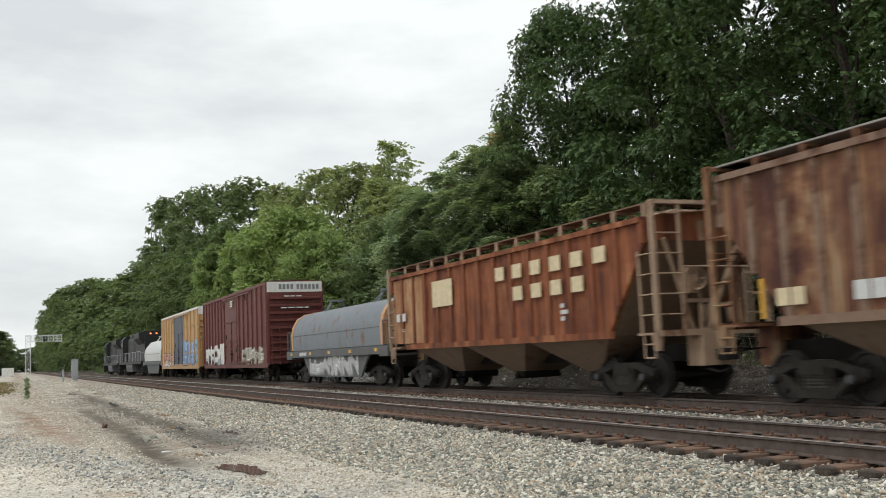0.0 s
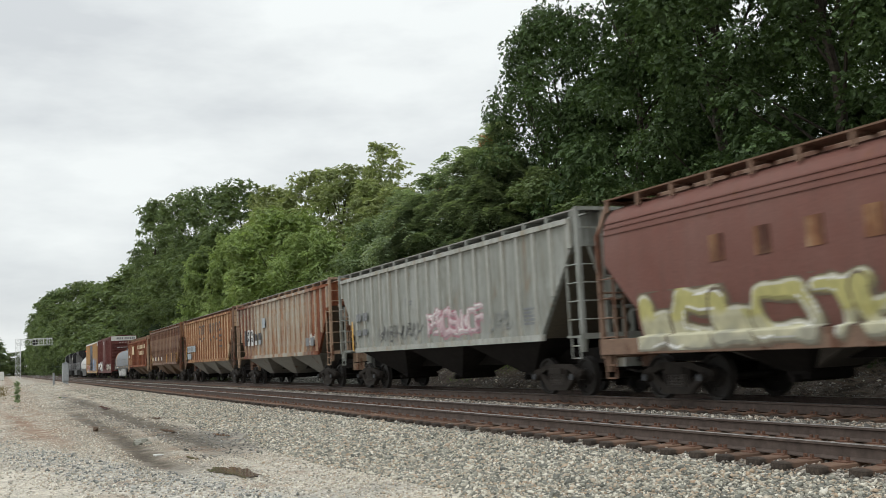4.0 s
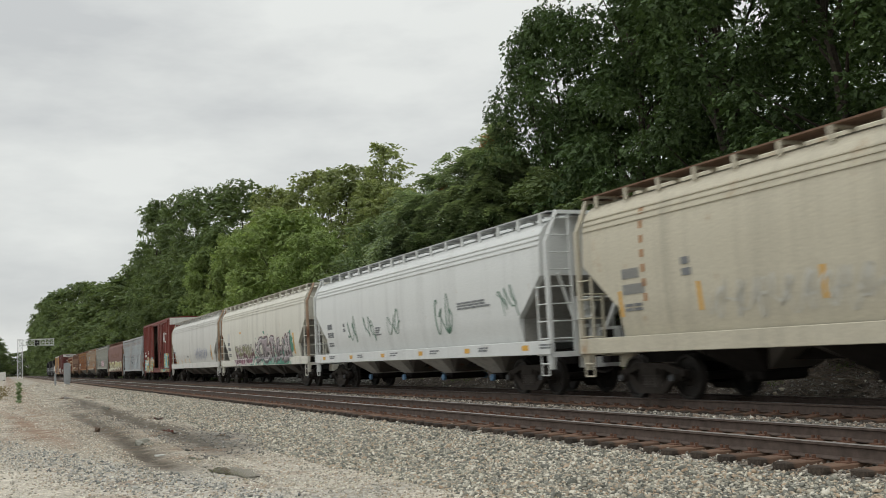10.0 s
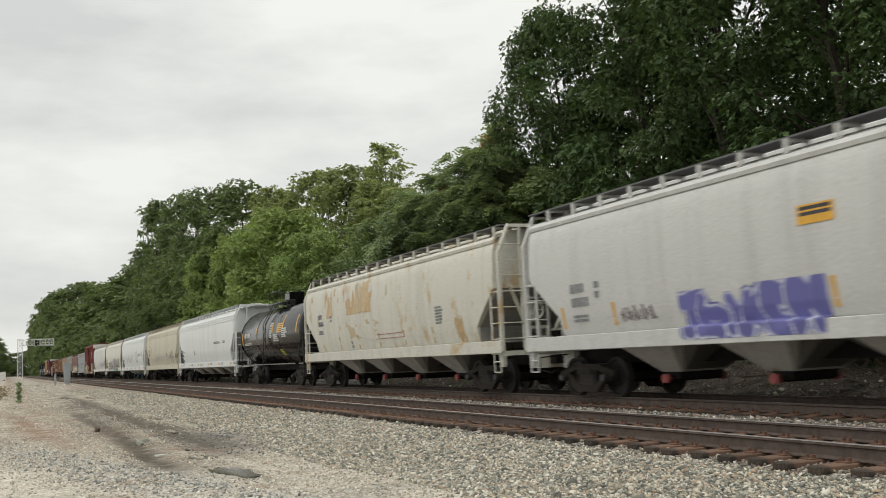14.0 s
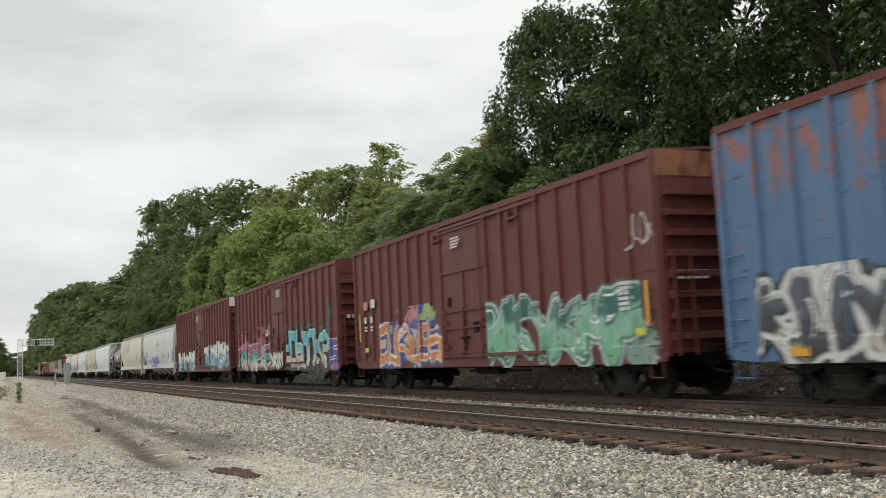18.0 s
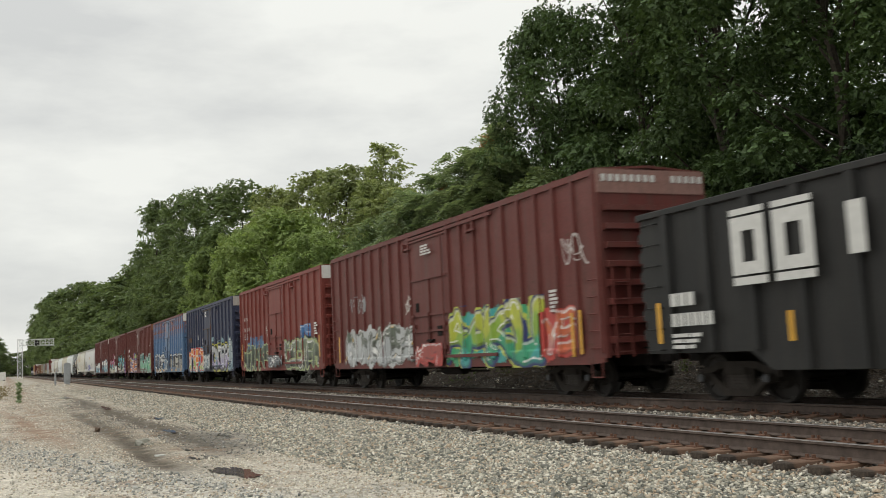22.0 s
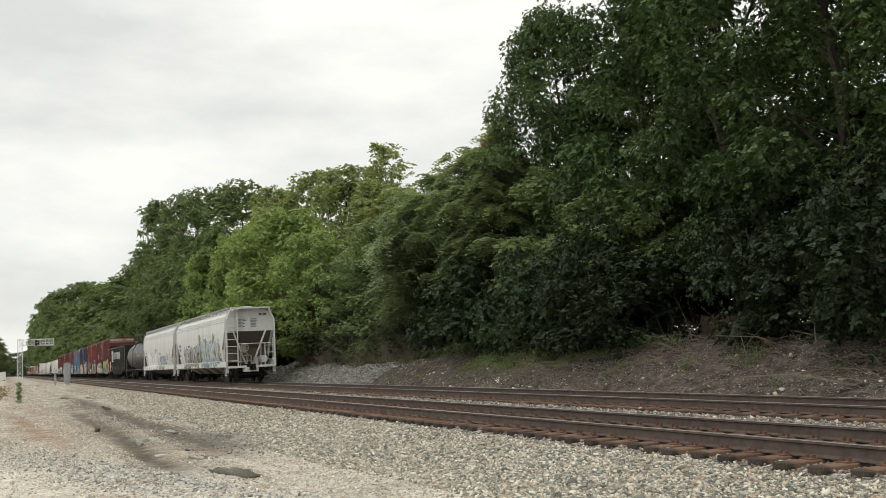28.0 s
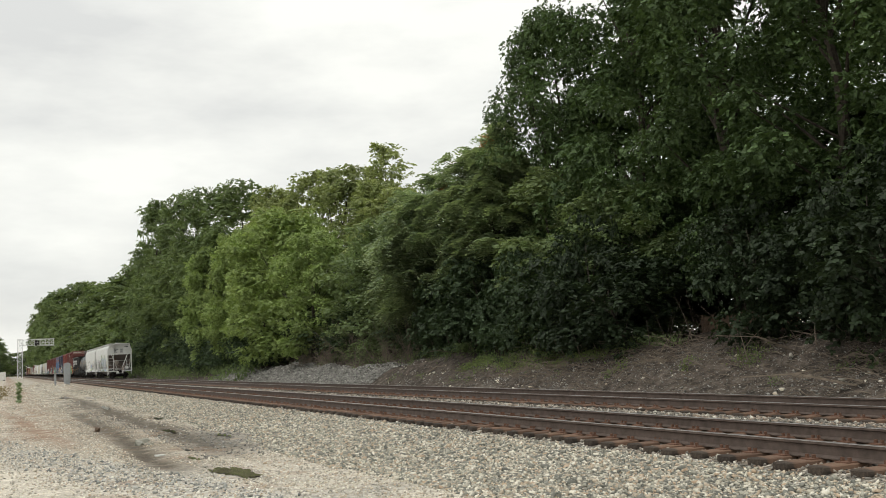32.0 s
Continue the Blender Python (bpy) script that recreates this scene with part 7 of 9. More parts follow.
tag(e, -4.6, -7.0, 1.4, 2.6, 86, (0.14, 0.13, 0.11), side, 0.05)
car_number(e, 7.4, 2.75, side, M["grey_mark"], 0.25)
notices(e, side, M["grey_mark"], 8, [(5.4, 2.8, 2, 0.3, 0.14), (-3.0, 2.3, 3, 0.9, 0.05)])
for y in (7.6, 5.0, 1.9):
    marks(e, y, 2.3, [([0.1], 0.55)], M["yellow_mark"], -1.512, "yellow_reflector")
for k in range(7):
    marks(e, 6.7, 4.0 - 0.3 * k, [([0.1], 0.16)], M["rust_spot"], -1.503, "rust_drip")
e, n, side = hopper(113.9, 93.85, M["white"], "clean white covered hopper with yellow reflectors on its sill", False, 4.28, 1.02, 4, M["bay_pale"], walk_mat=M["galv"])
car_number(e, 8.6, 2.3, side, M["grey_mark"], 0.22)
notices(e, side, M["grey_mark"], 9, [(3.6, 2.2, 4, 0.5, 0.05), (-3.6, 2.6, 2, 2.2, 0.05), (-6.4, 2.6, 2, 0.8, 0.05), (7.6, 2.2, 1, 0.2, 0.12)])
sill_dashes(e, n, 1.02, 40)
e, n, side = hopper(79.56, 60.9, M["stained_white"], "off-white covered hopper stained with orange rust", False, 4.3, 1.1, 4, M["bay_pale"], walk_mat=M["dark_walk"], gate_mat=M["red_cap"], beads=False, cut=2.85)
haze(e, 8.5, -2.0, 2.8, 3.95, 180, [(0.5, 0.33, 0.16), (0.5, 0.38, 0.22)], side, run=0.3, much=0.02)
haze(e, 4.6, -0.2, 1.9, 2.6, 181, [(0.5, 0.4, 0.25)], side, run=2.0, much=-0.25)
haze(e, -5.6, -7.4, 1.4, 2.7, 183, [(0.48, 0.34, 0.18)], side, run=0.25, much=-0.25)
car_number(e, 7.2, 3.0, side, M["grey_mark"], 0.22)
marks(e, 0.4, 1.95, [([0.9, 0.7, 0.8], 0.016), ([], 0.08), ([1.1, 0.6, 0.9], 0.016)], M["red_cap"], -1.505)
notices(e, side, M["grey_mark"], 10, [(-5.0, 2.6, 6, 0.6, 0.06), (5.6, 2.9, 2, 0.2, 0.1), (3.2, 1.8, 2, 0.2, 0.1)])
for y in (4.6, 2.4, 0.2, -2.2, -4.6, -6.6):
    marks(e, y, 2.0, [([0.08], 0.5)], M["dull_yellow"], -1.505, "yellow_reflector")
e, n, side = hopper(59.57, 40.7, M["grey_white"], "grey-white covered hopper with purple-blue graffiti and a yellow notice", False, 4.3, 1.1, 4, M["bay_pale"], walk_mat=M["dark_walk"], gate_mat=M["red_cap"], beads=False, cut=2.85)
graffiti(e, 3.3, -0.5, 1.2, 2.15, 88, [(0.09, 0.09, 0.27), (0.13, 0.13, 0.36)], line=(0.5, 0.52, 0.62), letters=6, side=side, thick=0.21, halo=(0.1, 0.1, 0.3), edge=0.045, shine=False, shade=0.0)
tag(e, 5.4, 4.0, 1.6, 2.0, 89, (0.15, 0.1, 0.12), side, 0.07)
marks(e, -0.05, 3.3, [([0.8], 0.32)], M["yellow_mark"], -1.512, "yellow_notice")
marks(e, -0.1, 3.27, [([0.7], 0.06), ([0.7], 0.06)], M["dark_mark"], -1.518)
car_number(e, 7.2, 2.6, side, M["grey_mark"], 0.24)
notices(e, side, M["grey_mark"], 12, [(-3.0, 2.3, 4, 0.9, 0.05), (-6.2, 2.4, 5, 0.4, 0.06), (6.2, 2.6, 2, 0.2, 0.14)])
for y in (7.7, 5.6, -0.6, -3.0, -5.2):
    marks(e, y, 2.1, [([0.1], 0.5)], M["yellow_mark"], -1.512, "yellow_reflector")
e, n, side = hopper(-128.9, -147.4, M["tail_white"], "white covered hopper with bubble-letter graffiti outlined in black", False, 4.28, 0.98, 4, M["bay_shaded"], walk_mat=M["galv"])
graffiti(e, 6.4, 0.6, 1.0, 2.5, 90, [(0.7, 0.7, 0.69)], line=BLK, letters=4, side=side, thick=0.2, shine=False, edge=0.07, shade=0.05, bubble=True)
strip(e, -6.7, 2.6, 0.16, 1.0, M["dull_yellow"])
strip(e, 7.7, 2.0, 0.1, 0.7, M["dull_yellow"])
marks(e, -3.3, 2.0, [([0.75], 0.32)], M["dull_yellow"], -1.512, "notice_plate")
graffiti(e, -1.2, -4.6, 1.0, 2.1, 91, [(0.3, 0.42, 0.1), (0.4, 0.5, 0.25), (0.25, 0.36, 0.5)], line=(0.12, 0.11, 0.3), letters=5, side=side, thick=0.17, halo=(0.3, 0.42, 0.1))
tag(e, 1.3, 0.4, 2.5, 2.8, 92, BLK, side, 0.08)
car_number(e, 7.4, 2.6, side, M["grey_mark"], 0.22)
notices(e, side, M["grey_mark"], 13, [(-1.0, 2.4, 2, 1.0, 0.05), (-5.2, 2.3, 6, 0.6, 0.06)])
e, n, side = hopper(-148.6, -167.2, M["tail_white"], "white covered hopper with grey and green graffiti at the train's tail", False, 4.28, 0.98, 4, M["bay_grey"], walk_mat=M["galv"], cut=3.1, slope=1.0, slope_mat=M["slope_brown"], gear_mat=M["gear_rust"])
graffiti(e, 5.9, -0.7, 1.0, 2.6, 93, [(0.2, 0.2, 0.22), (0.3, 0.29, 0.33), (0.24, 0.24, 0.26)], line=BLK, cloud=[(0.1, 0.16, 0.04), (0.14, 0.21, 0.05), (0.2, 0.27, 0.08)], letters=6, side=side, thick=0.15, edge=0.05, shade=0.12, accent=(0.45, 0.1, 0.13))
strip(e, -6.9, 2.5, 0.16, 0.95, M["dull_yellow"])
haze(e, -0.3, -7.4, 1.0, 3.2, 194, [(0.1, 0.16, 0.04), (0.14, 0.21, 0.05)], side, much=0.3)
graffiti(e, -0.9, -6.9, 1.0, 2.8, 94, [(0.3, 0.3, 0.32), (0.4, 0.39, 0.42), (0.3, 0.31, 0.34)], line=(0.1, 0.32, 0.56), letters=5, side=side, thick=0.18, edge=0.07, shade=0.0)
car_number(e, 7.8, 2.75, side, M["grey_mark"], 0.24)
end_writing(e, n, 4.15, [([0.16, 0.22], 0.1)], 0.62, M["dark_mark"], -0.34)
end_writing(e, n, 3.98, [([0.46], 0.18)], 0.6, M["white_mark"], -0.34)
end_writing(e, n, 3.85, text_rows(23, 6, 0.5, 0.05), -0.64, M["grey_mark"], -0.34)
end_writing(e, n, 3.85, text_rows(24, 6, 0.5, 0.05), 0.1, M["grey_mark"], -0.34)


# ---------------- tank cars, coil cars, locomotives ----------------
def tank_car(front, rear, mat, label, r=1.42, zc=2.42, stripes=(), mid=0.0, stripe_mat=None):
    e, n = vehicle("tank_car", front, rear, label, "tank car")
    hl = n / 2 - 0.02
    bm = bmesh.new()
    prof = [(-hl, 0.05)] + [(-hl + 0.55 * (1 - math.cos(a)), r * math.sin(a) ** 0.8) for a in np.linspace(0.12, math.pi / 2, 8)]
    lathe(bm, prof + [(-y, q) for y, q in reversed(prof)], 40, 0, "y")
    bmesh.ops.translate(bm, vec=(0, 0, zc), verts=bm.verts[:])
    part("tank", bm, mat, e, smooth=True)
    for y in (-hl + 0.6, -hl / 3, -0.55, 0.55, hl / 3, hl - 0.6):
        bm = bmesh.new()
        lathe(bm, [(y - 0.03, r), (y - 0.03, r + 0.012), (y + 0.03, r + 0.012), (y + 0.03, r)], 40, 0, "y")
        bmesh.ops.translate(bm, vec=(0, 0, zc), verts=bm.verts[:])
        part("weld_band", bm, mat, e, smooth=True)
    # manway housing, platform, rails
    bm = bmesh.new()
    lathe(bm, [(zc + r - 0.1, 0.46), (zc + r + 0.22, 0.46), (zc + r + 0.22, 0.52), (zc + r + 0.28, 0.52), (zc + r + 0.28, 0.46)], 18, 0, "z")
    box(bm, -0.38, 0.38, -0.42, 0.42, zc + r + 0.28, zc + r + 0.66)
    bar(bm, (0.3, 0.8, zc + r - 0.05), (0.3, 0.8, zc + r + 0.3), 0.16, 10)
    part("manway_housing", bm, mat, e, at=pose(0, mid, 0))
    bm = bmesh.new()
    zp = zc + r + 0.08
    for y0, y1 in ((-1.25, -0.5), (0.5, 1.25)):
        box(bm, -1.05, 1.05, y0, y1, zp, zp + 0.04)
    for x0, x1 in ((-1.05, -0.5), (0.5, 1.05)):
        box(bm, x0, x1, -0.5, 0.5, zp, zp + 0.04)
    part("top_platform", bm, mat, e, at=pose(0, mid, 0))
    bm = bmesh.new()
    for x in (-1.02, 1.02):
        for y in (-1.1, 0.0, 1.1):
            bar(bm, (x, y, zp - 0.25), (x, y, zp + 0.62), 0.018, 6)
        bar(bm, (x, -1.1, zp + 0.62), (x, 1.1, zp + 0.62), 0.018, 6)
    for y in (-1.1, 1.1):
        bar(bm, (-1.02, y, zp + 0.62), (1.02, y, zp + 0.62), 0.018, 6)
    part("platform_rail", bm, mat, e, at=pose(0, mid, 0))
    bm = bmesh.new()
    for y in (-0.25, 0.25):
        bar(bm, (-r - 0.16, y, 0.8), (-r - 0.1, y, zc + 0.6), 0.022, 6)
        bar(bm, (-r - 0.1, y, zc + 0.6), (-1.02, y, zp), 0.022, 6)
    for z in np.arange(0.9, zc + 0.6, 0.36):
        bar(bm, (-r - 0.13, -0.25, z), (-r - 0.13, 0.25, z), 0.018, 6)
    for t in (0.25, 0.6, 0.9):
        a = Vector((-r - 0.1, 0, zc + 0.6)).lerp(Vector((-1.02, 0, zp)), t)
        bar(bm, (a.x, -0.25, a.z), (a.x, 0.25, a.z), 0.018, 6)
    part("side_ladder", bm, mat, e, at=pose(0, mid, 0))
    # cradle, side rails, end walks
    bm = bmesh.new()
    box(bm, -0.3, 0.3, -n / 2, n / 2, 0.75, 1.08)
    for s in (-1, 1):
        prism(bm, [(-0.95, 0.95), (-1.16, zc - 0.75), (-0.95, zc - 1.0), (0, zc - r - 0.02), (0.95, zc - 1.0), (1.16, zc - 0.75), (0.95, 0.95)], s * (n / 2 - 2.2) - 0.12, s * (n / 2 - 2.2) + 0.12)
    part("cradle", bm, M["steel_dark"], e)
    for x in (-1.5, 1.5):
        bm = bmesh.new()
        box(bm, x - 0.03, x + 0.03, -n / 2 + 1.2, n / 2 - 1.2, 1.03, 1.085)
        for y in np.linspace(-n / 2 + 1.3, n / 2 - 1.3, 7):
            bar(bm, (x, y, 1.05), (x * 0.6, y, 1.1), 0.03, 5)
        part("side_rail", bm, mat, e)
    for s in (-1, 1):
        bm = bmesh.new()
        ya, yb = sorted((s * (n / 2), s * (n / 2 - 0.75)))
        box(bm, -1.5, 1.5, ya, yb, 1.02, 1.08)
        part("end_platform", bm, mat, e)
        for x in (-1.48, 1.48):
            bm = bmesh.new()
            bar(bm, (x, s * n / 2, 1.05), (x, s * n / 2, 2.2), 0.03, 6)
            bar(bm, (x, s * n / 2, 2.2), (x, s * (n / 2 - 0.7), 2.0), 0.025, 6)
            bar(bm, (x, s * (n / 2 - 0.7), 1.05), (x, s * (n / 2 - 0.7), 2.0), 0.025, 6)
            part("end_rail", bm, mat, e)
            bm = bmesh.new()
            bar(bm, (x, s * n / 2, 1.05), (x, s * n / 2, 0.5), 0.02, 5)
            bar(bm, (x, s * (n / 2 - 0.4), 1.05), (x, s * (n / 2 - 0.4), 0.5), 0.02, 5)
            bar(bm, (x, s * (n / 2 - 0.4), 0.52), (x, s * n / 2, 0.52), 0.02, 5)
            part("sill_step", bm, mat, e)
        bm = bmesh.new()
        bar(bm, (-1.48, s * n / 2, 1.7), (1.48, s * n / 2, 1.7), 0.02, 6)
        part("cross_rail", bm, mat, e)
    running_gear(e, n, 2.2)

    def skin(z):
        return -math.sqrt(max(0.01, r * r - (z - zc) ** 2)) - 0.008
    for y, z, h in stripes:
        q = 6
        for k in range(q):
            marks(e, y, z - k * h / q, [([0.16], h / q)], stripe_mat or M["yellow_mark"], skin, "yellow_reflector")
    return e, n, skin


M["tank_black"] = paint("glossy_black_tank_paint", (0.005, 0.005, 0.0055), 0.0, 0.04, 0.17, 0.0)
M["tank_black"].node_tree.nodes["Principled BSDF"].inputs["Specular IOR Level"].default_value = 0.35
M["tank_dull"] = paint("dull_black_tank_paint", (0.042, 0.047, 0.053), 0.14, 0.5, 0.45, 0.1, (0.085, 0.07, 0.056), 0.4, 1.3)
e, n, skin = tank_car(92.95, 79.9, M["tank_black"], "glossy black tank car with yellow panels and white stencils", 1.5, 2.48, ((5.55, 2.8, 0.7), (2.4, 3.1, 0.45), (-1.0, 3.1, 0.5), (-2.95, 3.35, 0.6), (-5.4, 3.25, 0.8)))
marks(e, 5.0, 2.75, [([0.075] * 4 + [-0.12] + [0.075] * 6, 0.24), ([], 0.1), ([0.6, 0.3, 0.5], 0.045), ([0.4, 0.7, 0.3], 0.045)], M["white_mark"], skin)
marks(e, -0.55, 3.1, [([0.36], 0.055)] * 9, M["white_mark"], skin, "notice_plate", gap=0.0)
marks(e, -1.95, 3.0, [([0.95], 0.06)] * 5, M["yellow_mark"], skin, "yellow_notice", gap=0.0)
marks(e, -1.9, 1.75, [([0.5], 0.05)] * 4, M["lime_mark"], skin, "notice_plate", gap=0.0)
marks(e, -1.3, 2.5, text_rows(31, 4, 1.2, 0.06), M["white_mark"], skin)
marks(e, -2.9, 2.75, text_rows(32, 5, 1.0, 0.06), M["white_mark"], skin)
marks(e, 2.2, 2.3, text_rows(33, 3, 0.6, 0.05), M["grey_mark"], skin)
e, n, skin = tank_car(-114.0, -128.5, M["tank_dull"], "dull black tank car with faded stencils and yellow reflectors", 1.44, 2.42, ((6.15, 2.9, 0.8), (3.3, 2.95, 0.45), (-0.9, 3.1, 0.45), (-3.6, 3.2, 0.45), (-5.9, 3.35, 0.95)), 0.6, M["dull_yellow"])
marks(e, 5.3, 2.55, [([0.075] * 4 + [-0.12] + [0.075] * 6, 0.24), ([], 0.1), ([0.9, 0.7], 0.05), ([0.7, 0.5, 0.5], 0.05)], M["grey_mark"], skin)
marks(e, 2.3, 2.25, text_rows(36, 4, 0.9, 0.045), M["grey_mark"], skin)
marks(e, -3.9, 2.9, text_rows(34, 5, 1.2, 0.08), M["grey_mark"], skin)
marks(e, -2.2, 2.5, [([1.3], 0.1)], M["dull_yellow"], skin, "yellow_notice")


def coil_car(front, rear, hood_mat, frame_mat, band_mat, label, top=3.3):
    e, n = vehicle("coil_car", front, rear, label, "coil car")
    half = [(1.36, 1.52), (1.38, 2.2), (1.3, 2.6), (1.08, 2.98), (0.7, top - 0.1), (0.3, top - 0.01), (0, top)]
    bm = bmesh.new()
    shell(bm, half, lambda z: n / 2 - 0.7)
    hood = part("hood", bm, hood_mat, e, smooth=True)
    for s in (-1, 1):
        bm = bmesh.new()
        y = s * (n / 2 - 0.78)
        outer = [(x * 1.02, z + 0.02) for x, z in half]
        prof = [(-x, z) for x, z in outer] + [(x, z) for x, z in reversed(outer) if x > 1e-6]
        prism(bm, prof, y - 0.18, y + 0.1)
        put("end_band", mesh_of("end_band", bm, band_mat), hood)
        bm = bmesh.new()
        for q in (-1, 1):
            bar(bm, (q * 0.5, y * 0.55, top - 0.12), (q * 0.15, y * 0.55, top + 0.42), 0.035, 6)
            bar(bm, (q * 0.5, y * 0.55 + 0.5, top - 0.12), (q * 0.15, y * 0.55, top + 0.42), 0.035, 6)
        box(bm, -0.3, 0.3, y * 0.55 - 0.1, y * 0.55 + 0.1, top + 0.36, top + 0.44)
        put("lifting_bracket", mesh_of("lifting_bracket", bm, hood_mat), hood)
        bm = bmesh.new()
        for x in (-1.4, 1.4):
            for yy in (n / 2 - 0.05, n / 2 - 0.55):
                bar(bm, (x, s * yy, 1.2), (x, s * yy, 2.4), 0.025, 6)
            bar(bm, (x, s * (n / 2 - 0.05), 2.4), (x, s * (n / 2 - 0.55), 2.4), 0.025, 6)
        bar(bm, (-1.4, s * (n / 2 - 0.05), 2.0), (1.4, s * (n / 2 - 0.05), 2.0), 0.025, 6)
        part("end_rail", bm, frame_mat, e)
        bm = bmesh.new()
        ya, yb = sorted((s * n / 2, s * (n / 2 - 0.9)))
        box(bm, -1.45, 1.45, ya, yb, 1.12, 1.2)
        part("end_platform", bm, frame_mat, e)
    bm = bmesh.new()
    box(bm, -1.385, 1.385, -n / 2 + 0.7, n / 2 - 0.7, 2.17, 2.2)
    put("hood_seam", mesh_of("hood_seam", bm, frame_mat), hood)
    for x in (-1, 1):
        bm = bmesh.new()
        x0, x1 = sorted((x * 1.36, x * 1.46))
        box(bm, x0, x1, -n / 2, n / 2, 1.2, 1.5)
        part("side_sill", bm, frame_mat, e)
        bm = bmesh.new()
        prism(bm, [(4.4, 1.2), (3.4, 0.35), (-3.6, 0.35), (-4.6, 1.2)], x * 1.3 - 0.04, x * 1.3 + 0.04, 0, "x")
        part("trough_side", bm, frame_mat, e)
    bm = bmesh.new()
    box(bm, -0.3, 0.3, -n / 2, n / 2, 0.7, 1.2)
    part("centre_sill", bm, M["steel_dark"], e)
    running_gear(e, n, 1.9)
    return e, n


M["hood_grey"] = paint("blue_grey_hood_paint", (0.14, 0.16, 0.18), 0.3, 0.6, 0.5, 0.2)
M["hood_white"] = paint("white_hood_paint", (0.5, 0.5, 0.48), 0.06, 0.35, 0.5, 0.1)
M["frame_grey"] = paint("dark_grey_frame_paint", (0.1, 0.105, 0.105), 0.2, 0.4, 0.7, 0.15)
M["peach"] = paint("faded_orange_band_paint", (0.5, 0.27, 0.14), 0.1, 0.3, 0.6, 0.1)
e, n = coil_car(351.1, 337.2, M["hood_grey"], M["frame_grey"], M["peach"], "blue-grey hooded coil car with orange end bands")
graffiti(e, 3.4, -3.4, 0.4, 1.2, 95, [(0.36, 0.36, 0.35), (0.42, 0.42, 0.41)], line=(0.12, 0.12, 0.12), letters=7, side=flat_side(-1.345), thick=0.2)
for y in (6.2, 3.0, 0.2, -2.6, -5.6):
    marks(e, y, 1.42, [([0.3], 0.12)], M["yellow_mark"], -1.468, "yellow_reflector")
marks(e, 4.6, 1.42, [([0.14] * 6, 0.16)], M["white_mark"], -1.468)
e, n = coil_car(408.6, 395.1, M["hood_white"], M["frame_grey"], M["hood_white"], "white hooded coil car behind the locomotives", 3.5)


def locomotive(front, rear, label, lit=False):
    e, n = vehicle("locomotive", front, rear, label, "locomotive", "locomotives of the train")
    mat = M["loco"]
    bm = bmesh.new()
    box(bm, -1.5, 1.5, -n / 2, n / 2, 1.3, 1.62)
    part("underframe", bm, mat, e, bevel=0.03)
    bm = bmesh.new()
    prism(bm, [(-1.4, 0.5), (-1.5, 1.0), (-1.45, 1.3), (1.45, 1.3), (1.5, 1.0), (1.4, 0.5)], -3.2, 3.0)
    part("fuel_tank", bm, M["frame_grey"], e)
    bm = bmesh.new()
    prism(bm, [(-0.95, 1.62), (-0.95, 4.1), (-0.7, 4.4), (0.7, 4.4), (0.95, 4.1), (0.95, 1.62)], -n / 2 + 1.2, n / 2 - 5.4)
    part("long_hood", bm, mat, e)
    bm = bmesh.new()
    prism(bm, [(-1.0, 3.4), (-1.5, 4.0), (-1.5, 4.55), (-0.9, 4.75), (0.9, 4.75), (1.5, 4.55), (1.5, 4.0), (1.0, 3.4)], -n / 2 + 1.6, -n / 2 + 6.6)
    part("radiator_wing", bm, mat, e)
    bm = bmesh.new()
    box(bm, -1.2, 1.2, -1.4, 1.6, 4.3, 4.68)
    part("dynamic_brake_housing", bm, mat, e, bevel=0.06)
    bm = bmesh.new()
    prism(bm, [(-1.5, 1.62), (-1.5, 4.2), (-1.1, 4.62), (1.1, 4.62), (1.5, 4.2), (1.5, 1.62)], n / 2 - 5.4, n / 2 - 2.6)
    cab = part("cab", bm, mat, e)
    for y in (n / 2 - 5.0, n / 2 - 4.0):
        bm = bmesh.new()
        box(bm, -1.515, -1.495, y, y + 0.8, 3.1, 3.9)
        put("window_pane", mesh_of("window_pane", bm, M["dark_glass"]), cab)
    bm = bmesh.new()
    box(bm, -0.8, 0.8, n / 2 - 2.6, n / 2 - 0.9, 1.62, 3.2)
    part("short_hood", bm, mat, e, bevel=0.08)
    for k in range(7):
        bm = bmesh.new()
        box(bm, -0.97, -0.95, -n / 2 + 7.2 + 1.2 * k, -n / 2 + 8.1 + 1.2 * k, 2.0, 3.9)
        part("hood_door", bm, M["loco_panel"], e)
    bm = bmesh.new()
    for y in np.arange(-n / 2 + 0.6, n / 2 - 1.0, 1.5):
        bar(bm, (-1.46, y, 1.62), (-1.46, y, 2.6), 0.02, 5)
        bar(bm, (1.46, y, 1.62), (1.46, y, 2.6), 0.02, 5)
    for x in (-1.46, 1.46):
        bar(bm, (x, -n / 2 + 0.6, 2.6), (x, n / 2 - 2.0, 2.6), 0.02, 5)
    bar(bm, (-1.4, -n / 2 + 0.1, 2.5), (1.4, -n / 2 + 0.1, 2.5), 0.02, 5)
    part("handrail", bm, M["galv"], e)
    bm = bmesh.new()
    box(bm, -1.4, 1.4, -n / 2 - 0.15, -n / 2 + 0.1, 0.4, 1.3)
    box(bm, -1.4, 1.4, n / 2 - 0.1, n / 2 + 0.15, 0.4, 1.3)
    part("pilot", bm, mat, e)
    bm = bmesh.new()
    for x in (-0.3, 0.3):
        bar(bm, (x, -n / 2 + 1.62, 4.45), (x, -n / 2 + 1.5, 4.45), 0.08, 12)
    part("rear_lamp", bm, M["red_glow"] if lit else M["galv"], e, "lit red rear lamps" if lit else "")
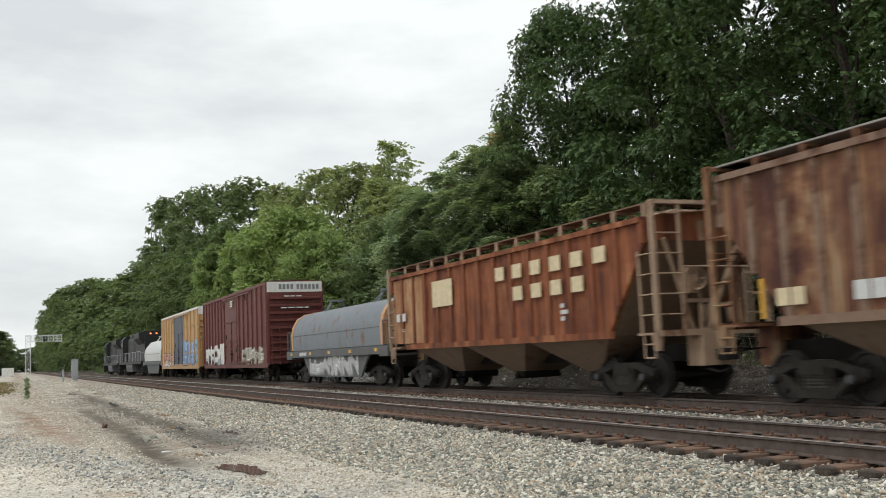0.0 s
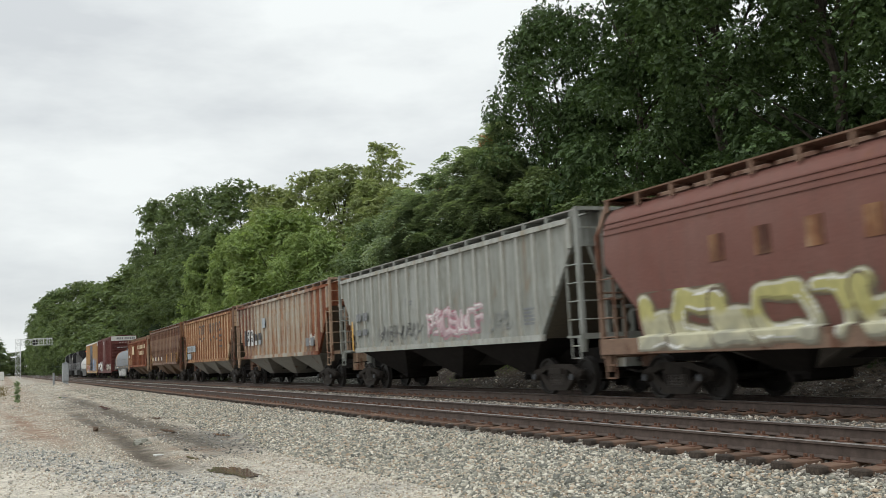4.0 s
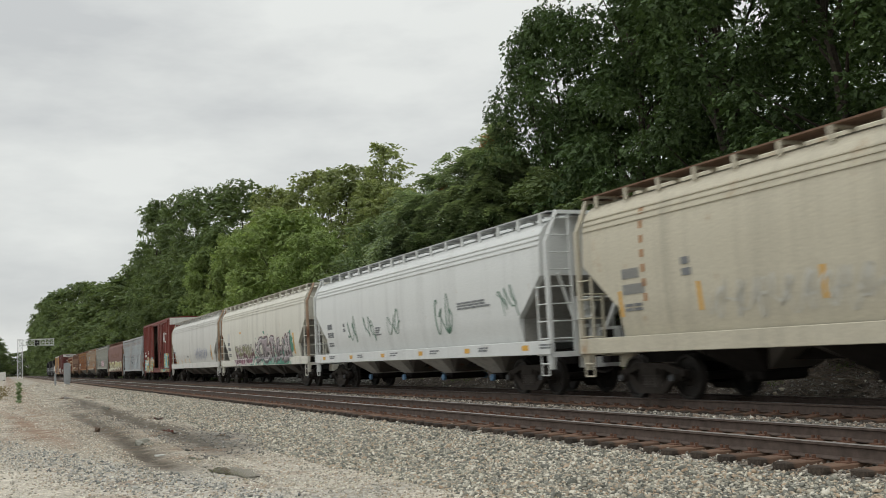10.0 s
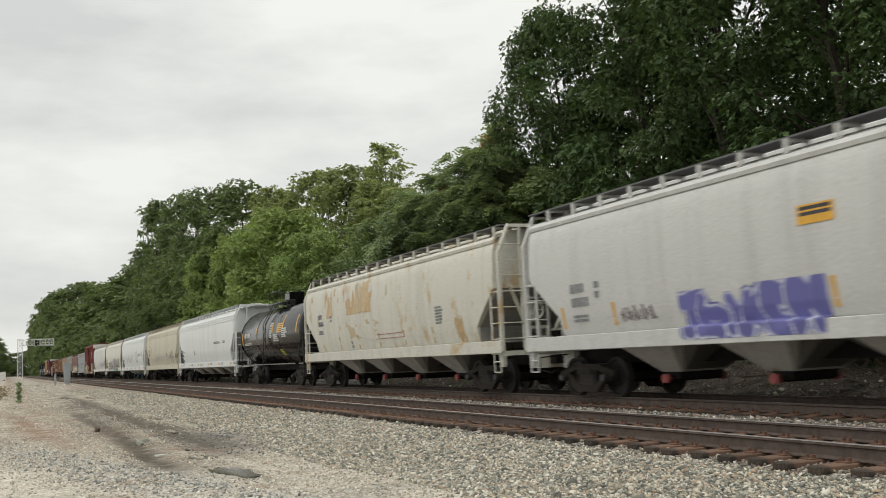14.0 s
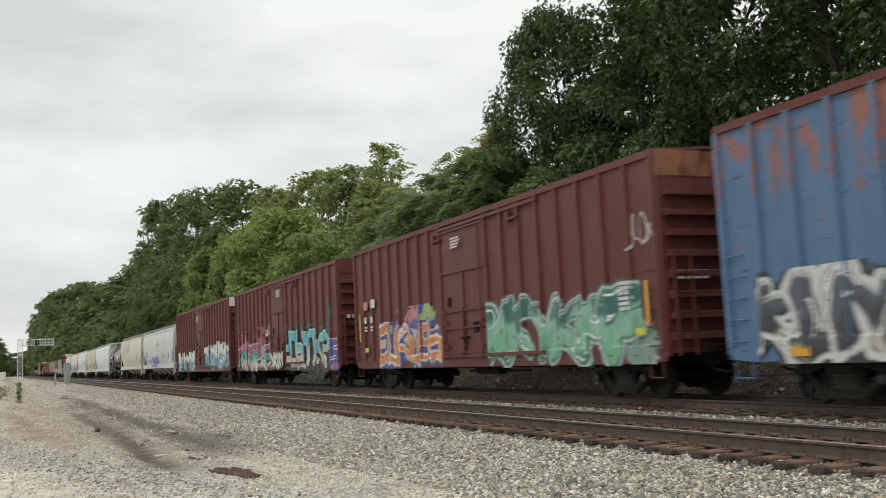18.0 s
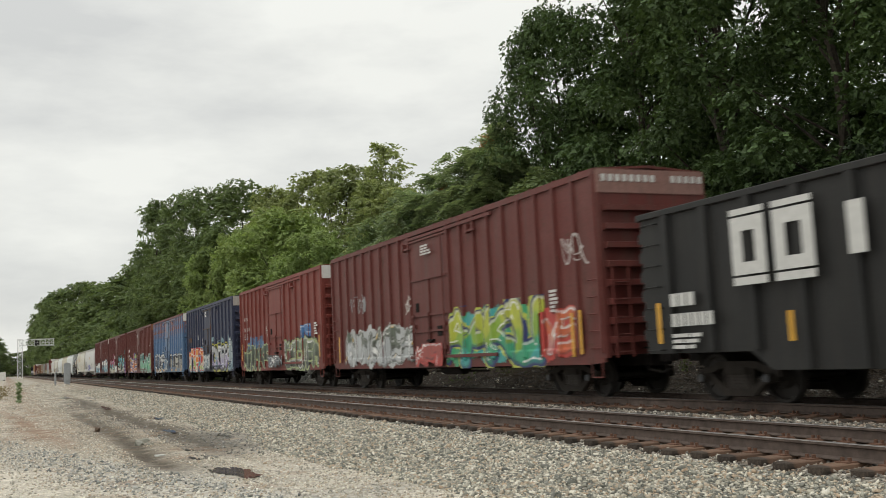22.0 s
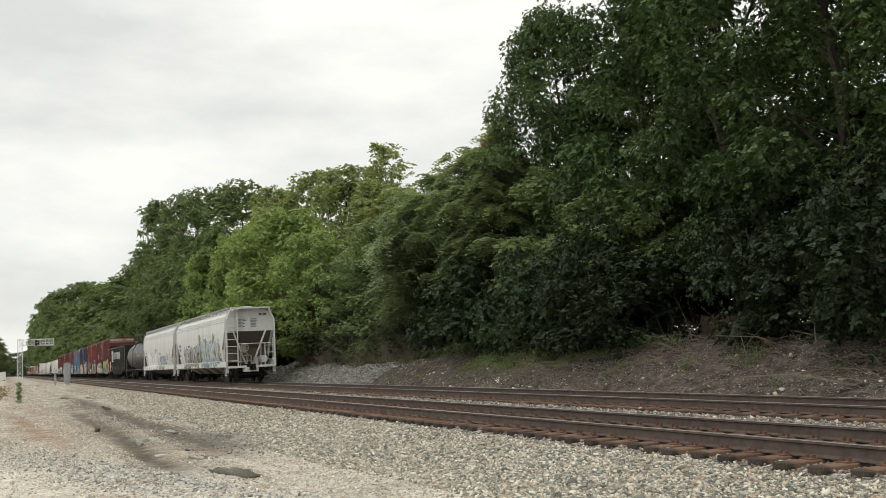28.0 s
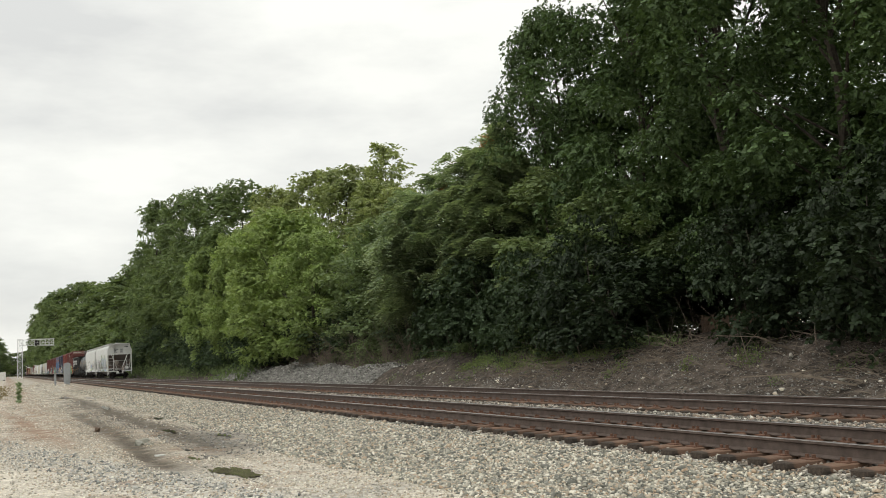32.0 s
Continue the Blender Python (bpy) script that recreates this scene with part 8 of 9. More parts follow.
    for s in (-1, 1):
        b = put("bogie", BOLSTER, e, pose(0, s * (n / 2 - 4.0), 0))
        for side in (-1, 1):
            for yy in (-AXLE_HALF, AXLE_HALF):
                put("side_frame", SIDE_FRAME, b, pose(side * 1.02, yy, 0.02, 0, 0, 0 if side < 0 else 180))
        for k in (-2, 0, 2):
            w = put("wheelset", WHEELSET, b, pose(0, k * AXLE_HALF, WHEEL_R))
            WHEELS.append((w, k))
        put("coupler", COUPLER, e, pose(0, s * (n / 2 - 0.2), 0, 0, 0, 0 if s > 0 else 180))
    return e, n


M["loco"] = paint("black_locomotive_paint", (0.012, 0.012, 0.013), 0.0, 0.1, 0.6, 0.05)
# hood doors a little lighter in colour than the hood itself
M["loco_panel"] = paint("lighter_hood_door_paint", (0.02, 0.02, 0.022), 0.0, 0.12, 0.6, 0.05)
mg, ng, lg, bg = material("dark_window_glass", 0.06)
bg.inputs["Base Color"].default_value = (0.02, 0.025, 0.03, 1)
M["dark_glass"] = mg
mr, nr_, lr, br = material("lit_red_lamp", 0.3)
br.inputs["Base Color"].default_value = (0.6, 0.08, 0.03, 1)
br.inputs["Emission Color"].default_value = (1.0, 0.16, 0.05, 1)
br.inputs["Emission Strength"].default_value = 3.0
M["red_glow"] = mr
locomotive(456.8, 435.2, "black diesel locomotive leading the freight train")
locomotive(433.6, 410.2, "black diesel locomotive with lit red rear lamps", True)

# ---------------- trees ----------------
def crown_mesh(name, height, base, rad, leaves, size, mat, seed, clumps=60, spread=0.24, per=10):
    """A crown of drooping sprays of leaves gathered in uneven clumps between base and height."""
    g = np.random.default_rng(seed)
    th = g.uniform(0, math.tau, clumps)
    u = g.uniform(0, 1, clumps)
    zc = base + (height - base) * u
    prof = np.sin(np.pi * np.clip(0.12 + 0.83 * u, 0, 1)) ** 0.6
    rr = rad * prof * np.sqrt(g.uniform(0.15, 1.0, clumps)) * g.uniform(0.75, 1.15, clumps)
    cen = np.stack([rr * np.cos(th), rr * np.sin(th), zc], 1)
    crad = spread * rad * g.uniform(0.6, 1.3, clumps)
    ns = leaves // per
    weight = crad ** 2
    which = g.choice(clumps, ns, p=weight / weight.sum())

    def unit(q):
        return q / (np.linalg.norm(q, axis=-1, keepdims=True) + 1e-9)

    up = np.array([0, 0, 1.0])
    d = unit(g.normal(size=(ns, 3)) + 0.3 * up)
    dist = g.uniform(0.1, 1, ns) ** 0.33 * g.uniform(0.8, 1.08, ns)
    p0 = cen[which] + d * (crad[which] * dist)[:, None] * np.array([1.15, 1.15, 0.72])
    way = unit(d * np.array([1, 1, 0.35]) + 0.4 * g.normal(size=(ns, 3)) - 0.12 * up)
    length = size * 2.1 * g.uniform(0.6, 1.35, ns)
    nrm = up + 0.75 * d + 0.3 * g.normal(size=(ns, 3))
    across = unit(np.cross(way, nrm))
    f = (np.arange(per) + 0.4) / per
    flip = np.where(np.arange(per) % 2, 1.0, -1.0)
    pos = p0[:, None] + way[:, None] * (length[:, None] * f)[..., None] - up * (0.3 * length[:, None] * f * f)[..., None]
    a = unit(0.6 * way[:, None] + 0.8 * flip[None, :, None] * across[:, None] + 0.3 * g.normal(size=(ns, per, 3)) - 0.28 * up)
    b = unit(np.cross(a, nrm[:, None] + 0.45 * g.normal(size=(ns, per, 3))))
    s = size * g.uniform(0.65, 1.35, (ns, per, 1))
    v = np.stack([pos, pos + a * s * 0.48 + b * s * 0.4, pos + a * s, pos + a * s * 0.48 - b * s * 0.4], 2).reshape(-1, 3)
    return raw_mesh(name, v, np.arange(len(v)).reshape(-1, 4), mat), cen


def trunk_mesh(name, height, r0, cen, seed, limbs=14):
    g = np.random.default_rng(seed)
    bm = bmesh.new()

    def limb(points, radii, n=7):
        rings = []
        for (p, r) in zip(points, radii):
            rings.append([(p[0] + r * math.cos(k * math.tau / n), p[1] + r * math.sin(k * math.tau / n), p[2]) for k in range(n)])
        loft(bm, rings)

    top = height * 0.8
    spine = [(0.25 * math.sin(1.3 * z + seed), 0.25 * math.cos(0.9 * z + seed), z) for z in np.linspace(-0.5, top, 8)]
    limb(spine, np.linspace(r0, r0 * 0.2, 8))
    order = np.argsort(cen[:, 2])
    for i in order[:: max(1, len(order) // limbs)]:
        c = cen[i]
        z0 = max(1.2, c[2] * g.uniform(0.45, 0.75))
        k = min(z0 / top, 1)
        a = Vector((0.25 * math.sin(1.3 * z0 + seed), 0.25 * math.cos(0.9 * z0 + seed), z0))
        b = Vector(c)
        mid = a.lerp(b, 0.5) + Vector((g.normal(0, 0.2), g.normal(0, 0.2), 0.3))
        rr = r0 * 0.35 * (1.1 - 0.7 * k)
        limb([a, mid, b], [rr, rr * 0.6, rr * 0.2], 5)
    return mesh_of(name, bm, M["bark"], smooth=True)


KINDS = {}


def tree_kind(key, height, base, rad, leaves, size, mat, seed, clumps=60, r0=0.3, spread=0.24):
    cm, cen = crown_mesh("crown", height, base, rad, leaves, size, M[mat], seed, clumps, spread)
    KINDS[key] = (cm, trunk_mesh("trunk", height, r0, cen, seed))


def tree(key, x, y, turn, scale, label, sz=None, name="tree"):
    cm, tm = KINDS[key]
    t = tagged(new(name), label, "tree", "trees along the line")
    t.matrix_basis = pose(x, y, float(ground_z(np.array(x), np.array(y))), 0, 0, turn) @ Matrix.Diagonal((scale, scale, sz or scale, 1))
    put("trunk", tm, t)
    put("crown", cm, t)
    return t


tree_kind("big", 19, 2.5, 6.0, 140000, 0.14, "leaf_dark", 3, 190, 0.36, 0.165)
tree_kind("big_b", 18, 3.0, 5.5, 120000, 0.14, "leaf_dark", 19, 160, 0.34, 0.165)
tree_kind("big_back", 18, 3.0, 5.5, 20000, 0.34, "leaf_dark", 43, 160, 0.34, 0.17)
tree_kind("mid", 12, 0.8, 3.6, 50000, 0.145, "leaf_soft", 5, 85, 0.2, 0.21)
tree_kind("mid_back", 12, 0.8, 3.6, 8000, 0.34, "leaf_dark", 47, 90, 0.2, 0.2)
tree_kind("pale", 12, 0.8, 4.4, 80000, 0.15, "leaf_light", 8, 130, 0.2, 0.18)
tree_kind("tall", 22, 1.0, 4.6, 46000, 0.24, "leaf", 11, 280, 0.3, 0.12)
tree_kind("dense", 22, 1.0, 4.6, 52000, 0.23, "leaf", 53, 150, 0.3, 0.19)
tree_kind("feathery", 22, 1.0, 4.4, 56000, 0.2, "leaf_mid", 23, 330, 0.3, 0.11)
tree_kind("slim", 18, 4.0, 2.8, 17000, 0.19, "leaf_mid", 36, 260, 0.22, 0.1)
tree_kind("far", 22, 0.6, 4.6, 16000, 0.44, "leaf", 61, 90, 0.3, 0.21)
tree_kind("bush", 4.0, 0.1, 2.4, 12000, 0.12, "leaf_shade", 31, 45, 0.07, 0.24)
tree_kind("bush_deep", 4.0, 0.1, 2.4, 12000, 0.12, "leaf_deep_shade", 33, 45, 0.07, 0.24)
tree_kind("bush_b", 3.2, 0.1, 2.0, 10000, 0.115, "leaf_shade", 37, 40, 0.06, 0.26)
NOMINAL = {"big": (19, 6.0), "big_b": (18, 5.5), "big_back": (18, 5.5), "mid": (12, 3.6), "mid_back": (12, 3.6), "pale": (12, 4.4), "tall": (22, 4.4), "dense": (22, 4.4), "feathery": (22, 4.2), "slim": (18, 2.8), "far": (22, 4.4), "bush": (4.0, 2.4), "bush_deep": (4.0, 2.4), "bush_b": (3.2, 2.0)}


def grow(key, x, y, top, rad, turn, label, name="tree"):
    h, r = NOMINAL[key]
    z0 = float(ground_z(np.array(x), np.array(y)))
    return tree(key, x, y, turn, rad / r, label, (top - z0) / h, name)


BIG = "tall broad-leaved tree in dark summer leaf on the bank"
for k, (x, y, top, r, a) in enumerate([(23.4, 38.2, 16.6, 3.5, 0), (24.0, 32.8, 19.0, 4.4, 80), (23.5, 27.2, 18.5, 4.6, 150), (23.0, 21.5, 18.5, 4.8, 220), (23.5, 15.0, 18.5, 5.2, 300)]):
    grow("big" if k % 2 == 0 else "big_b", x, y, top, r, a, BIG)
for x, y, top, r, a in [(23, 8.0, 18, 5.5, 20), (30.5, 30.0, 13.5, 4.5, 60), (29.0, 38.5, 16.5, 4.6, 10), (31, 15.0, 16, 6, 100)]:
    grow("big_back", x, y, top, r, a, BIG)
LEAFY = "broad-leaved tree in full leaf beside the track"
for x, y, top, r, a in [(22.5, 41.0, 9.6, 2.6, 0), (20.3, 53.0, 9.2, 3.0, 60), (20.4, 57.0, 8.0, 2.9, 100), (21.5, 62.5, 7.8, 3.0, 10), (21.5, 36.0, 8.5, 3.0, 200), (21.2, 30.5, 7.0, 2.8, 20)]:
    grow("mid", x, y, top, r, a, LEAFY)
for x, y, top, r, a in [(27, 47, 11, 3.8, 90), (27, 55, 12, 3.8, 140)]:
    grow("mid_back", x, y, top, r, a, LEAFY)
PALE = "light green leafy tree beside the track"
for x, y, top, r, a in [(19.2, 71.0, 12.3, 4.6, 0), (18.6, 97.0, 12.4, 3.4, 60), (18.6, 84.5, 12.6, 3.4, 130), (18.8, 63.5, 9.6, 2.9, 200), (18.6, 77.0, 9.6, 3.0, 250)]:
    grow("pale", x, y, top, r, a, PALE)
WOOD = "tall leafy tree in the wood along the line"
for k, (kind, x, y, top, r) in enumerate([("tall", 20.5, 148, 25.6, 3.7), ("dense", 21.0, 128, 23.6, 4.3), ("dense", 21.5, 112, 21.5, 4.4), ("dense", 22.0, 98, 19.7, 4.4), ("feathery", 23.0, 88.5, 17.4, 3.6), ("feathery", 24.0, 79.5, 17.2, 3.5), ("feathery", 25.0, 74.5, 16.8, 3.4), ("feathery", 25.5, 68.0, 14.4, 3.2), ("feathery", 24.5, 62.5, 12.8, 3.0), ("dense", 20.0, 121, 15.5, 3.6), ("dense", 19.5, 108, 14.5, 3.2), ("dense", 20.0, 138, 16.5, 3.6), ("tall", 20.2, 160, 20.0, 3.4)]):
    grow(kind, x, y, top, r, k * 53, WOOD)
FAR = "dense dark green tree far down the line"
g_far = np.random.default_rng(15)
for k, (x, y, top) in enumerate([(20.2, 174, 18.2), (20, 190, 18.6), (20, 207, 18.2), (20, 226, 19.9), (19.5, 248, 21.6), (19, 276, 24.0), (19, 308, 26.3), (18.5, 345, 28.8), (18.5, 388, 31.0), (18, 432, 33.8), (18, 478, 35.8), (18, 530, 37.5), (17.6, 590, 38.5), (17.2, 660, 37.5)]):
    grow("far", x + 0.6, y, top * g_far.uniform(0.95, 1.02), 4.2 + 0.0035 * y, k * 53, FAR)
    grow("far", x - 0.6, y + 8, top * g_far.uniform(0.55, 0.8), 3.0 + 0.003 * y, k * 97, FAR)
grow("slim", 27.4, 70.5, 17.6, 2.6, 30, "slender open-crowned tree rising above the wood")
grow("slim", 26.8, 75.5, 16.6, 2.2, 130, "slender open-crowned tree rising above the wood")
# second row added to close the sky gaps under the front crowns
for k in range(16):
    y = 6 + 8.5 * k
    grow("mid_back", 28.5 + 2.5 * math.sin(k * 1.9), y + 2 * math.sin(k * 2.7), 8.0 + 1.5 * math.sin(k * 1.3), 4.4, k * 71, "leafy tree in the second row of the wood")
BUSH = "dense green bush at the foot of the trees"
g_bush = np.random.default_rng(77)
# bush leaves carry the canopy shade in their colour, deepest where y < 33
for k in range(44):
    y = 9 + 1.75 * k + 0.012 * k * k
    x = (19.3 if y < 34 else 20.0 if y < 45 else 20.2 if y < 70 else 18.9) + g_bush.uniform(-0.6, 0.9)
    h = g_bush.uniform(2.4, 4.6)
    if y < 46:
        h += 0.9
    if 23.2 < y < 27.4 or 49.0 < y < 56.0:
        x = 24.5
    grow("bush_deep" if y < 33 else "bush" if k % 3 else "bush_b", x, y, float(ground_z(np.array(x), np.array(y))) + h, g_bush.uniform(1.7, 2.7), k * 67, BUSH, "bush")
for k in range(24):
    y = 112 + 13 * k
    grow("bush", 18.2 + g_bush.uniform(-0.4, 0.8), y, 1.2 + g_bush.uniform(3.0, 5.5), g_bush.uniform(2.2, 3.2), k * 67, BUSH, "bush")
# thicket added to plug sky holes and keep the wood's foot dark
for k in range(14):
    grow("bush" if k % 2 else "mid_back", 25.0 if k < 4 else 26.5, 4 + 5.5 * k, 6.5 + math.sin(k * 2.2), 3.4, k * 31, "leafy thicket added to fill the dark behind the front trees", "bush")


def sumac(x, y, top, rad, seed):
    """A tree of drooping compound fronds with a few orange seed heads."""
    g = np.random.default_rng(seed)
    z0 = float(ground_z(np.array(x), np.array(y)))
    t = tagged(new("tree"), "spreading tree of drooping fronds with orange seed heads", "tree", "trees along the line")
    t.matrix_basis = pose(x, y, z0)
    h = top - z0
    per, tips, whorls = 11, 62, 11
    count = tips * whorls
    nf = count * per
    # branch tips over an umbrella, whorls of fronds gathered round each tip
    az, up = g.uniform(0, math.tau, tips), np.arcsin(g.uniform(-0.55, 1.0, tips))
    reach = g.uniform(0.72, 1.0, tips)
    tip = np.stack([rad * reach * np.cos(up) * np.cos(az), rad * reach * np.cos(up) * np.sin(az), h * (0.57 + 0.42 * reach * np.sin(up))], 1)
    centre = tip.repeat(whorls, 0) + g.normal(size=(count, 3)) * np.array([0.42, 0.42, 0.22])
    base = centre.repeat(per, 0)
    th, u = az.repeat(whorls).repeat(per), base[:, 2] / h
    fan = g.uniform(0, math.tau, nf)
    tip_x, tip_y = (g.normal(0, 0.35, count).repeat(per) for _ in (0, 1))
    out = np.stack([np.cos(fan) + 0.6 * np.cos(th), np.sin(fan) + 0.6 * np.sin(th), g.uniform(-0.1, 0.4, nf) + tip_x * np.cos(fan) + tip_y * np.sin(fan)], 1)
    out /= np.linalg.norm(out, axis=1)[:, None]
    L = g.uniform(0.5, 0.9, nf)
    vs, k = [], 6
    for i in range(k):
        f = i / (k - 1)
        c = base + out * (L * f)[:, None] + np.array([0, 0, -0.6]) * (L * f * f)[:, None]
        wdir = np.cross(out, np.array([0, 0, 1.0]))
        wdir /= np.linalg.norm(wdir, axis=1)[:, None] + 1e-9
        ll = (0.19 * (1 - 0.4 * f) * L / 0.7)[:, None]
        for s in (-1, 1):
            tip = c + s * wdir * ll + out * ll * 0.4 + np.array([0, 0, -0.35]) * ll
            mid = (c + tip) / 2
            nrm = out * 0.06
            vs.append(np.stack([c, mid + nrm, tip, mid - nrm], 1))
    v = np.concatenate(vs).reshape(-1, 3)
    put("crown", raw_mesh("crown", v, np.arange(len(v)).reshape(-1, 4), M["leaf_frond"]), t)
    put("trunk", trunk_mesh("trunk", h * 0.85, 0.13, tip, seed, 16), t)
    heads = np.argsort(-(u + 0.22 * np.sin(th) + g.uniform(0, 0.3, nf)))[:16]
    for c in base[heads]:
        q = c + g.normal(0, 1, (90, 3)) * np.array([0.1, 0.1, 0.08]) + np.array([0, 0, 0.12])
        a = g.normal(size=q.shape) * 0.055
        b = g.normal(size=q.shape) * 0.055
        v = np.stack([q, q + a, q + a + b, q + b], 1).reshape(-1, 3)
        put("seed_head", raw_mesh("seed_head", v, np.arange(len(v)).reshape(-1, 4), M["seed"]), t, None, "dry orange seed head")


sumac(20.4, 44.2, 10.3, 3.1, 101)
sumac(20.9, 40.3, 11.7, 2.1, 103)
sumac(20.3, 48.0, 8.2, 2.0, 105)
for y, xx in ((360, -6), (372, -10), (390, -5), (430, -9), (470, -14)):
    grow("far", xx, y, 14.5, 6.0, y, "leafy tree across the yard")
for k, y in enumerate((352, 358, 366, 380)):
    grow("bush", -4.0 - 1.7 * k, y, 4.2, 3.4, k * 80, BUSH, "bush")
for k in range(14):
    grow("far", -18 + 6.5 * k + 2 * math.sin(k * 3), 880 + 15 * math.sin(k * 2.3), 17 + 3 * math.sin(k * 1.7), 8.0, k * 40, "distant leafy tree at the end of the line")

# ---------------- stones ----------------
def hulls(count, seed):
    g = np.random.default_rng(seed)
    out = []
    for _ in range(count):
        bm = bmesh.new()
        for q in ((i, j, k) for i in (-1, 1) for j in (-1, 1) for k in (-1, 1)):
            bm.verts.new(Vector(q) * 0.66 + Vector(g.uniform(-0.34, 0.34, 3)))
        r = bmesh.ops.convex_hull(bm, input=bm.verts[:])
        bmesh.ops.triangulate(bm, faces=bm.faces[:])
        bm.verts.index_update()
        out.append((np.array([v.co[:] for v in bm.verts]), np.array([[v.index for v in f.verts] for f in bm.faces])))
        bm.free()
    return out


HULLS = hulls(8, 5)


def scatter(name, label, areas, seed, mat, lift=0.3, category="gravel", bare=False, zf=None):
    """Loose stones over rectangles (x0, x1, y0, y1, stones per square metre, size)."""
    g = np.random.default_rng(seed)
    V, F_, off = [], [], 0
    for x0, x1, y0, y1, dens, size in areas:
        k = int((x1 - x0) * (y1 - y0) * dens)
        x, y = g.uniform(x0, x1, k), g.uniform(y0, y1, k)
        if bare:
            wet = np.maximum(np.exp(-((x - 2.42) / 0.3) ** 4) * np.clip((y - 15) / 2, 0, 1) * np.clip((46 - y) / 6, 0, 1),
                             np.exp(-((x - 3.68) / 0.38) ** 4) * np.clip((y - 17) / 3, 0, 1) * np.clip((72 - y) / 6, 0, 1))
            soaked = np.exp(-(((x - 4.15) / 0.85) ** 2 + ((y - 21.8) / 3.6) ** 2) ** 2)
            between = 0.55 * np.exp(-((x - 3.1) / 0.9) ** 4) * np.clip((y - 17) / 3, 0, 1) * np.clip((72 - y) / 6, 0, 1)
            pool = 2.0 * (((x - 3.04) / 0.25) ** 2 + ((y - 14.5) / 0.9) ** 2 < 1)
            sand = 0.6 * np.clip((4.0 - 0.215 * y - x) / 0.4, 0, 1) * (y < 19)
            streak = 0.65 * np.exp(-((x + 0.062 * y - 2.62) / 0.35) ** 2) * np.clip((y - 20) / 3, 0, 1) * np.clip((58 - y) / 8, 0, 1)
            bald = np.maximum.reduce([streak, wet, 0.93 * soaked, between, pool, sand])
            clear = g.uniform(0, 1, k) > 0.97 * bald + 0.2 + 0.25 * np.sin(1.1 * x + 0.7 * y) * np.sin(0.9 * y)
            x, y = x[clear], y[clear]
            k = len(x)
        z = (zf or ground_z)(x, y)
        which = g.integers(0, len(HULLS), k)
        s = size * np.exp(g.normal(0, 0.3, k))[:, None] * np.array([1.1, 0.8, 0.5]) * g.uniform(0.75, 1.25, (k, 3))
        q = g.normal(size=(k, 4)) * np.array([1.0, 0.28, 0.28, 1.0])
        q /= np.linalg.norm(q, axis=1)[:, None]
        w, a, b, c = q.T
        R = np.stack([1 - 2 * (b * b + c * c), 2 * (a * b - c * w), 2 * (a * c + b * w), 2 * (a * b + c * w), 1 - 2 * (a * a + c * c), 2 * (b * c - a * w), 2 * (a * c - b * w), 2 * (b * c + a * w), 1 - 2 * (a * a + b * b)], 1).reshape(-1, 3, 3)
        for h, (hv, hf) in enumerate(HULLS):
            m = which == h
            if not m.any():
                continue
            vv = np.einsum("kij,kvj->kvi", R[m], hv[None] * (s[m] / 2)[:, None, :])
            vv += np.stack([x[m], y[m], z[m] + s[m, 2] * lift], 1)[:, None]
            kk = m.sum()
            V.append(vv.reshape(-1, 3))
            F_.append((hf[None] + off + len(hv) * np.arange(kk)[:, None, None]).reshape(-1, 3))
            off += kk * len(hv)
    ob = new(name, raw_mesh(name, np.concatenate(V), np.concatenate(F_), mat))
    return tagged(ob, label, category, kind="stuff")


scatter("ballast_stones", "loose grey crushed ballast stones beside the rails", [
    (4.6, 7.66, 5.5, 14, 1080, 0.041), (4.4, 7.66, 14, 26, 740, 0.045), (4.6, 7.64, 26, 50, 340, 0.045), (4.8, 7.62, 50, 90, 85, 0.06)], 11, M["stone"], bare=True)
scatter("track_stones", "darker oily ballast stones between the rails", [
    (7.66, 8.3, 5.5, 14, 230, 0.04), (7.66, 8.3, 14, 30, 150, 0.046), (9.7, 10.2, 5.5, 30, 240, 0.05), (8.3, 9.7, 5.5, 25, 240, 0.05), (8.3, 9.7, 25, 60, 60, 0.065), (10.2, 12.2, 7, 25, 300, 0.055), (10.2, 12.2, 25, 60, 110, 0.065),
    (12.7, 14.1, 9, 30, 120, 0.055), (14.7, 16.3, 11, 60, 60, 0.06)], 12, M["track_stone"])
scatter("yard_gravel", "pale loose gravel scattered over the yard", [
    (-1.0, 5.0, 7, 14, 330, 0.027), (-1.0, 4.8, 14, 25, 280, 0.027), (-2.0, 4.6, 25, 48, 140, 0.032), (-3.0, 4.8, 48, 95, 60, 0.045), (-4.0, 6.5, 95, 150, 12, 0.09)], 13, M["pale_stone"], bare=True)
def band_x(y):
    return 4.95 - 0.215 * y


scatter("grey_gravel", "coarse blue-grey stones strewn in a strip", [(band_x(y) - 0.8, band_x(y) + 0.6, y - 0.5, y + 0.5, 95 - 2.6 * y, 0.034 + 0.0006 * y) for y in np.arange(9.0, 27.0, 1.0)], 29, M["blue_stone"])
scatter("soaked_gravel", "dark wet stones in the soaked ground", [(3.1, 5.0, 17.5, 26, 55, 0.036), (2.2, 4.2, 26, 60, 20, 0.035)], 37, M["dull_stone"])
scatter("bank_stones", "scattered stones on the soil bank", [(15.8, 18.6, 11, 45, 22, 0.05), (15.9, 19.4, 11, 34, 120, 0.026)], 17, M["dull_stone"])
scatter("bank_stones", "pale stones and rubble on the soil bank", [(16.2, 18.4, 11, 45, 2.0, 0.085)], 18, M["pale_stone"])

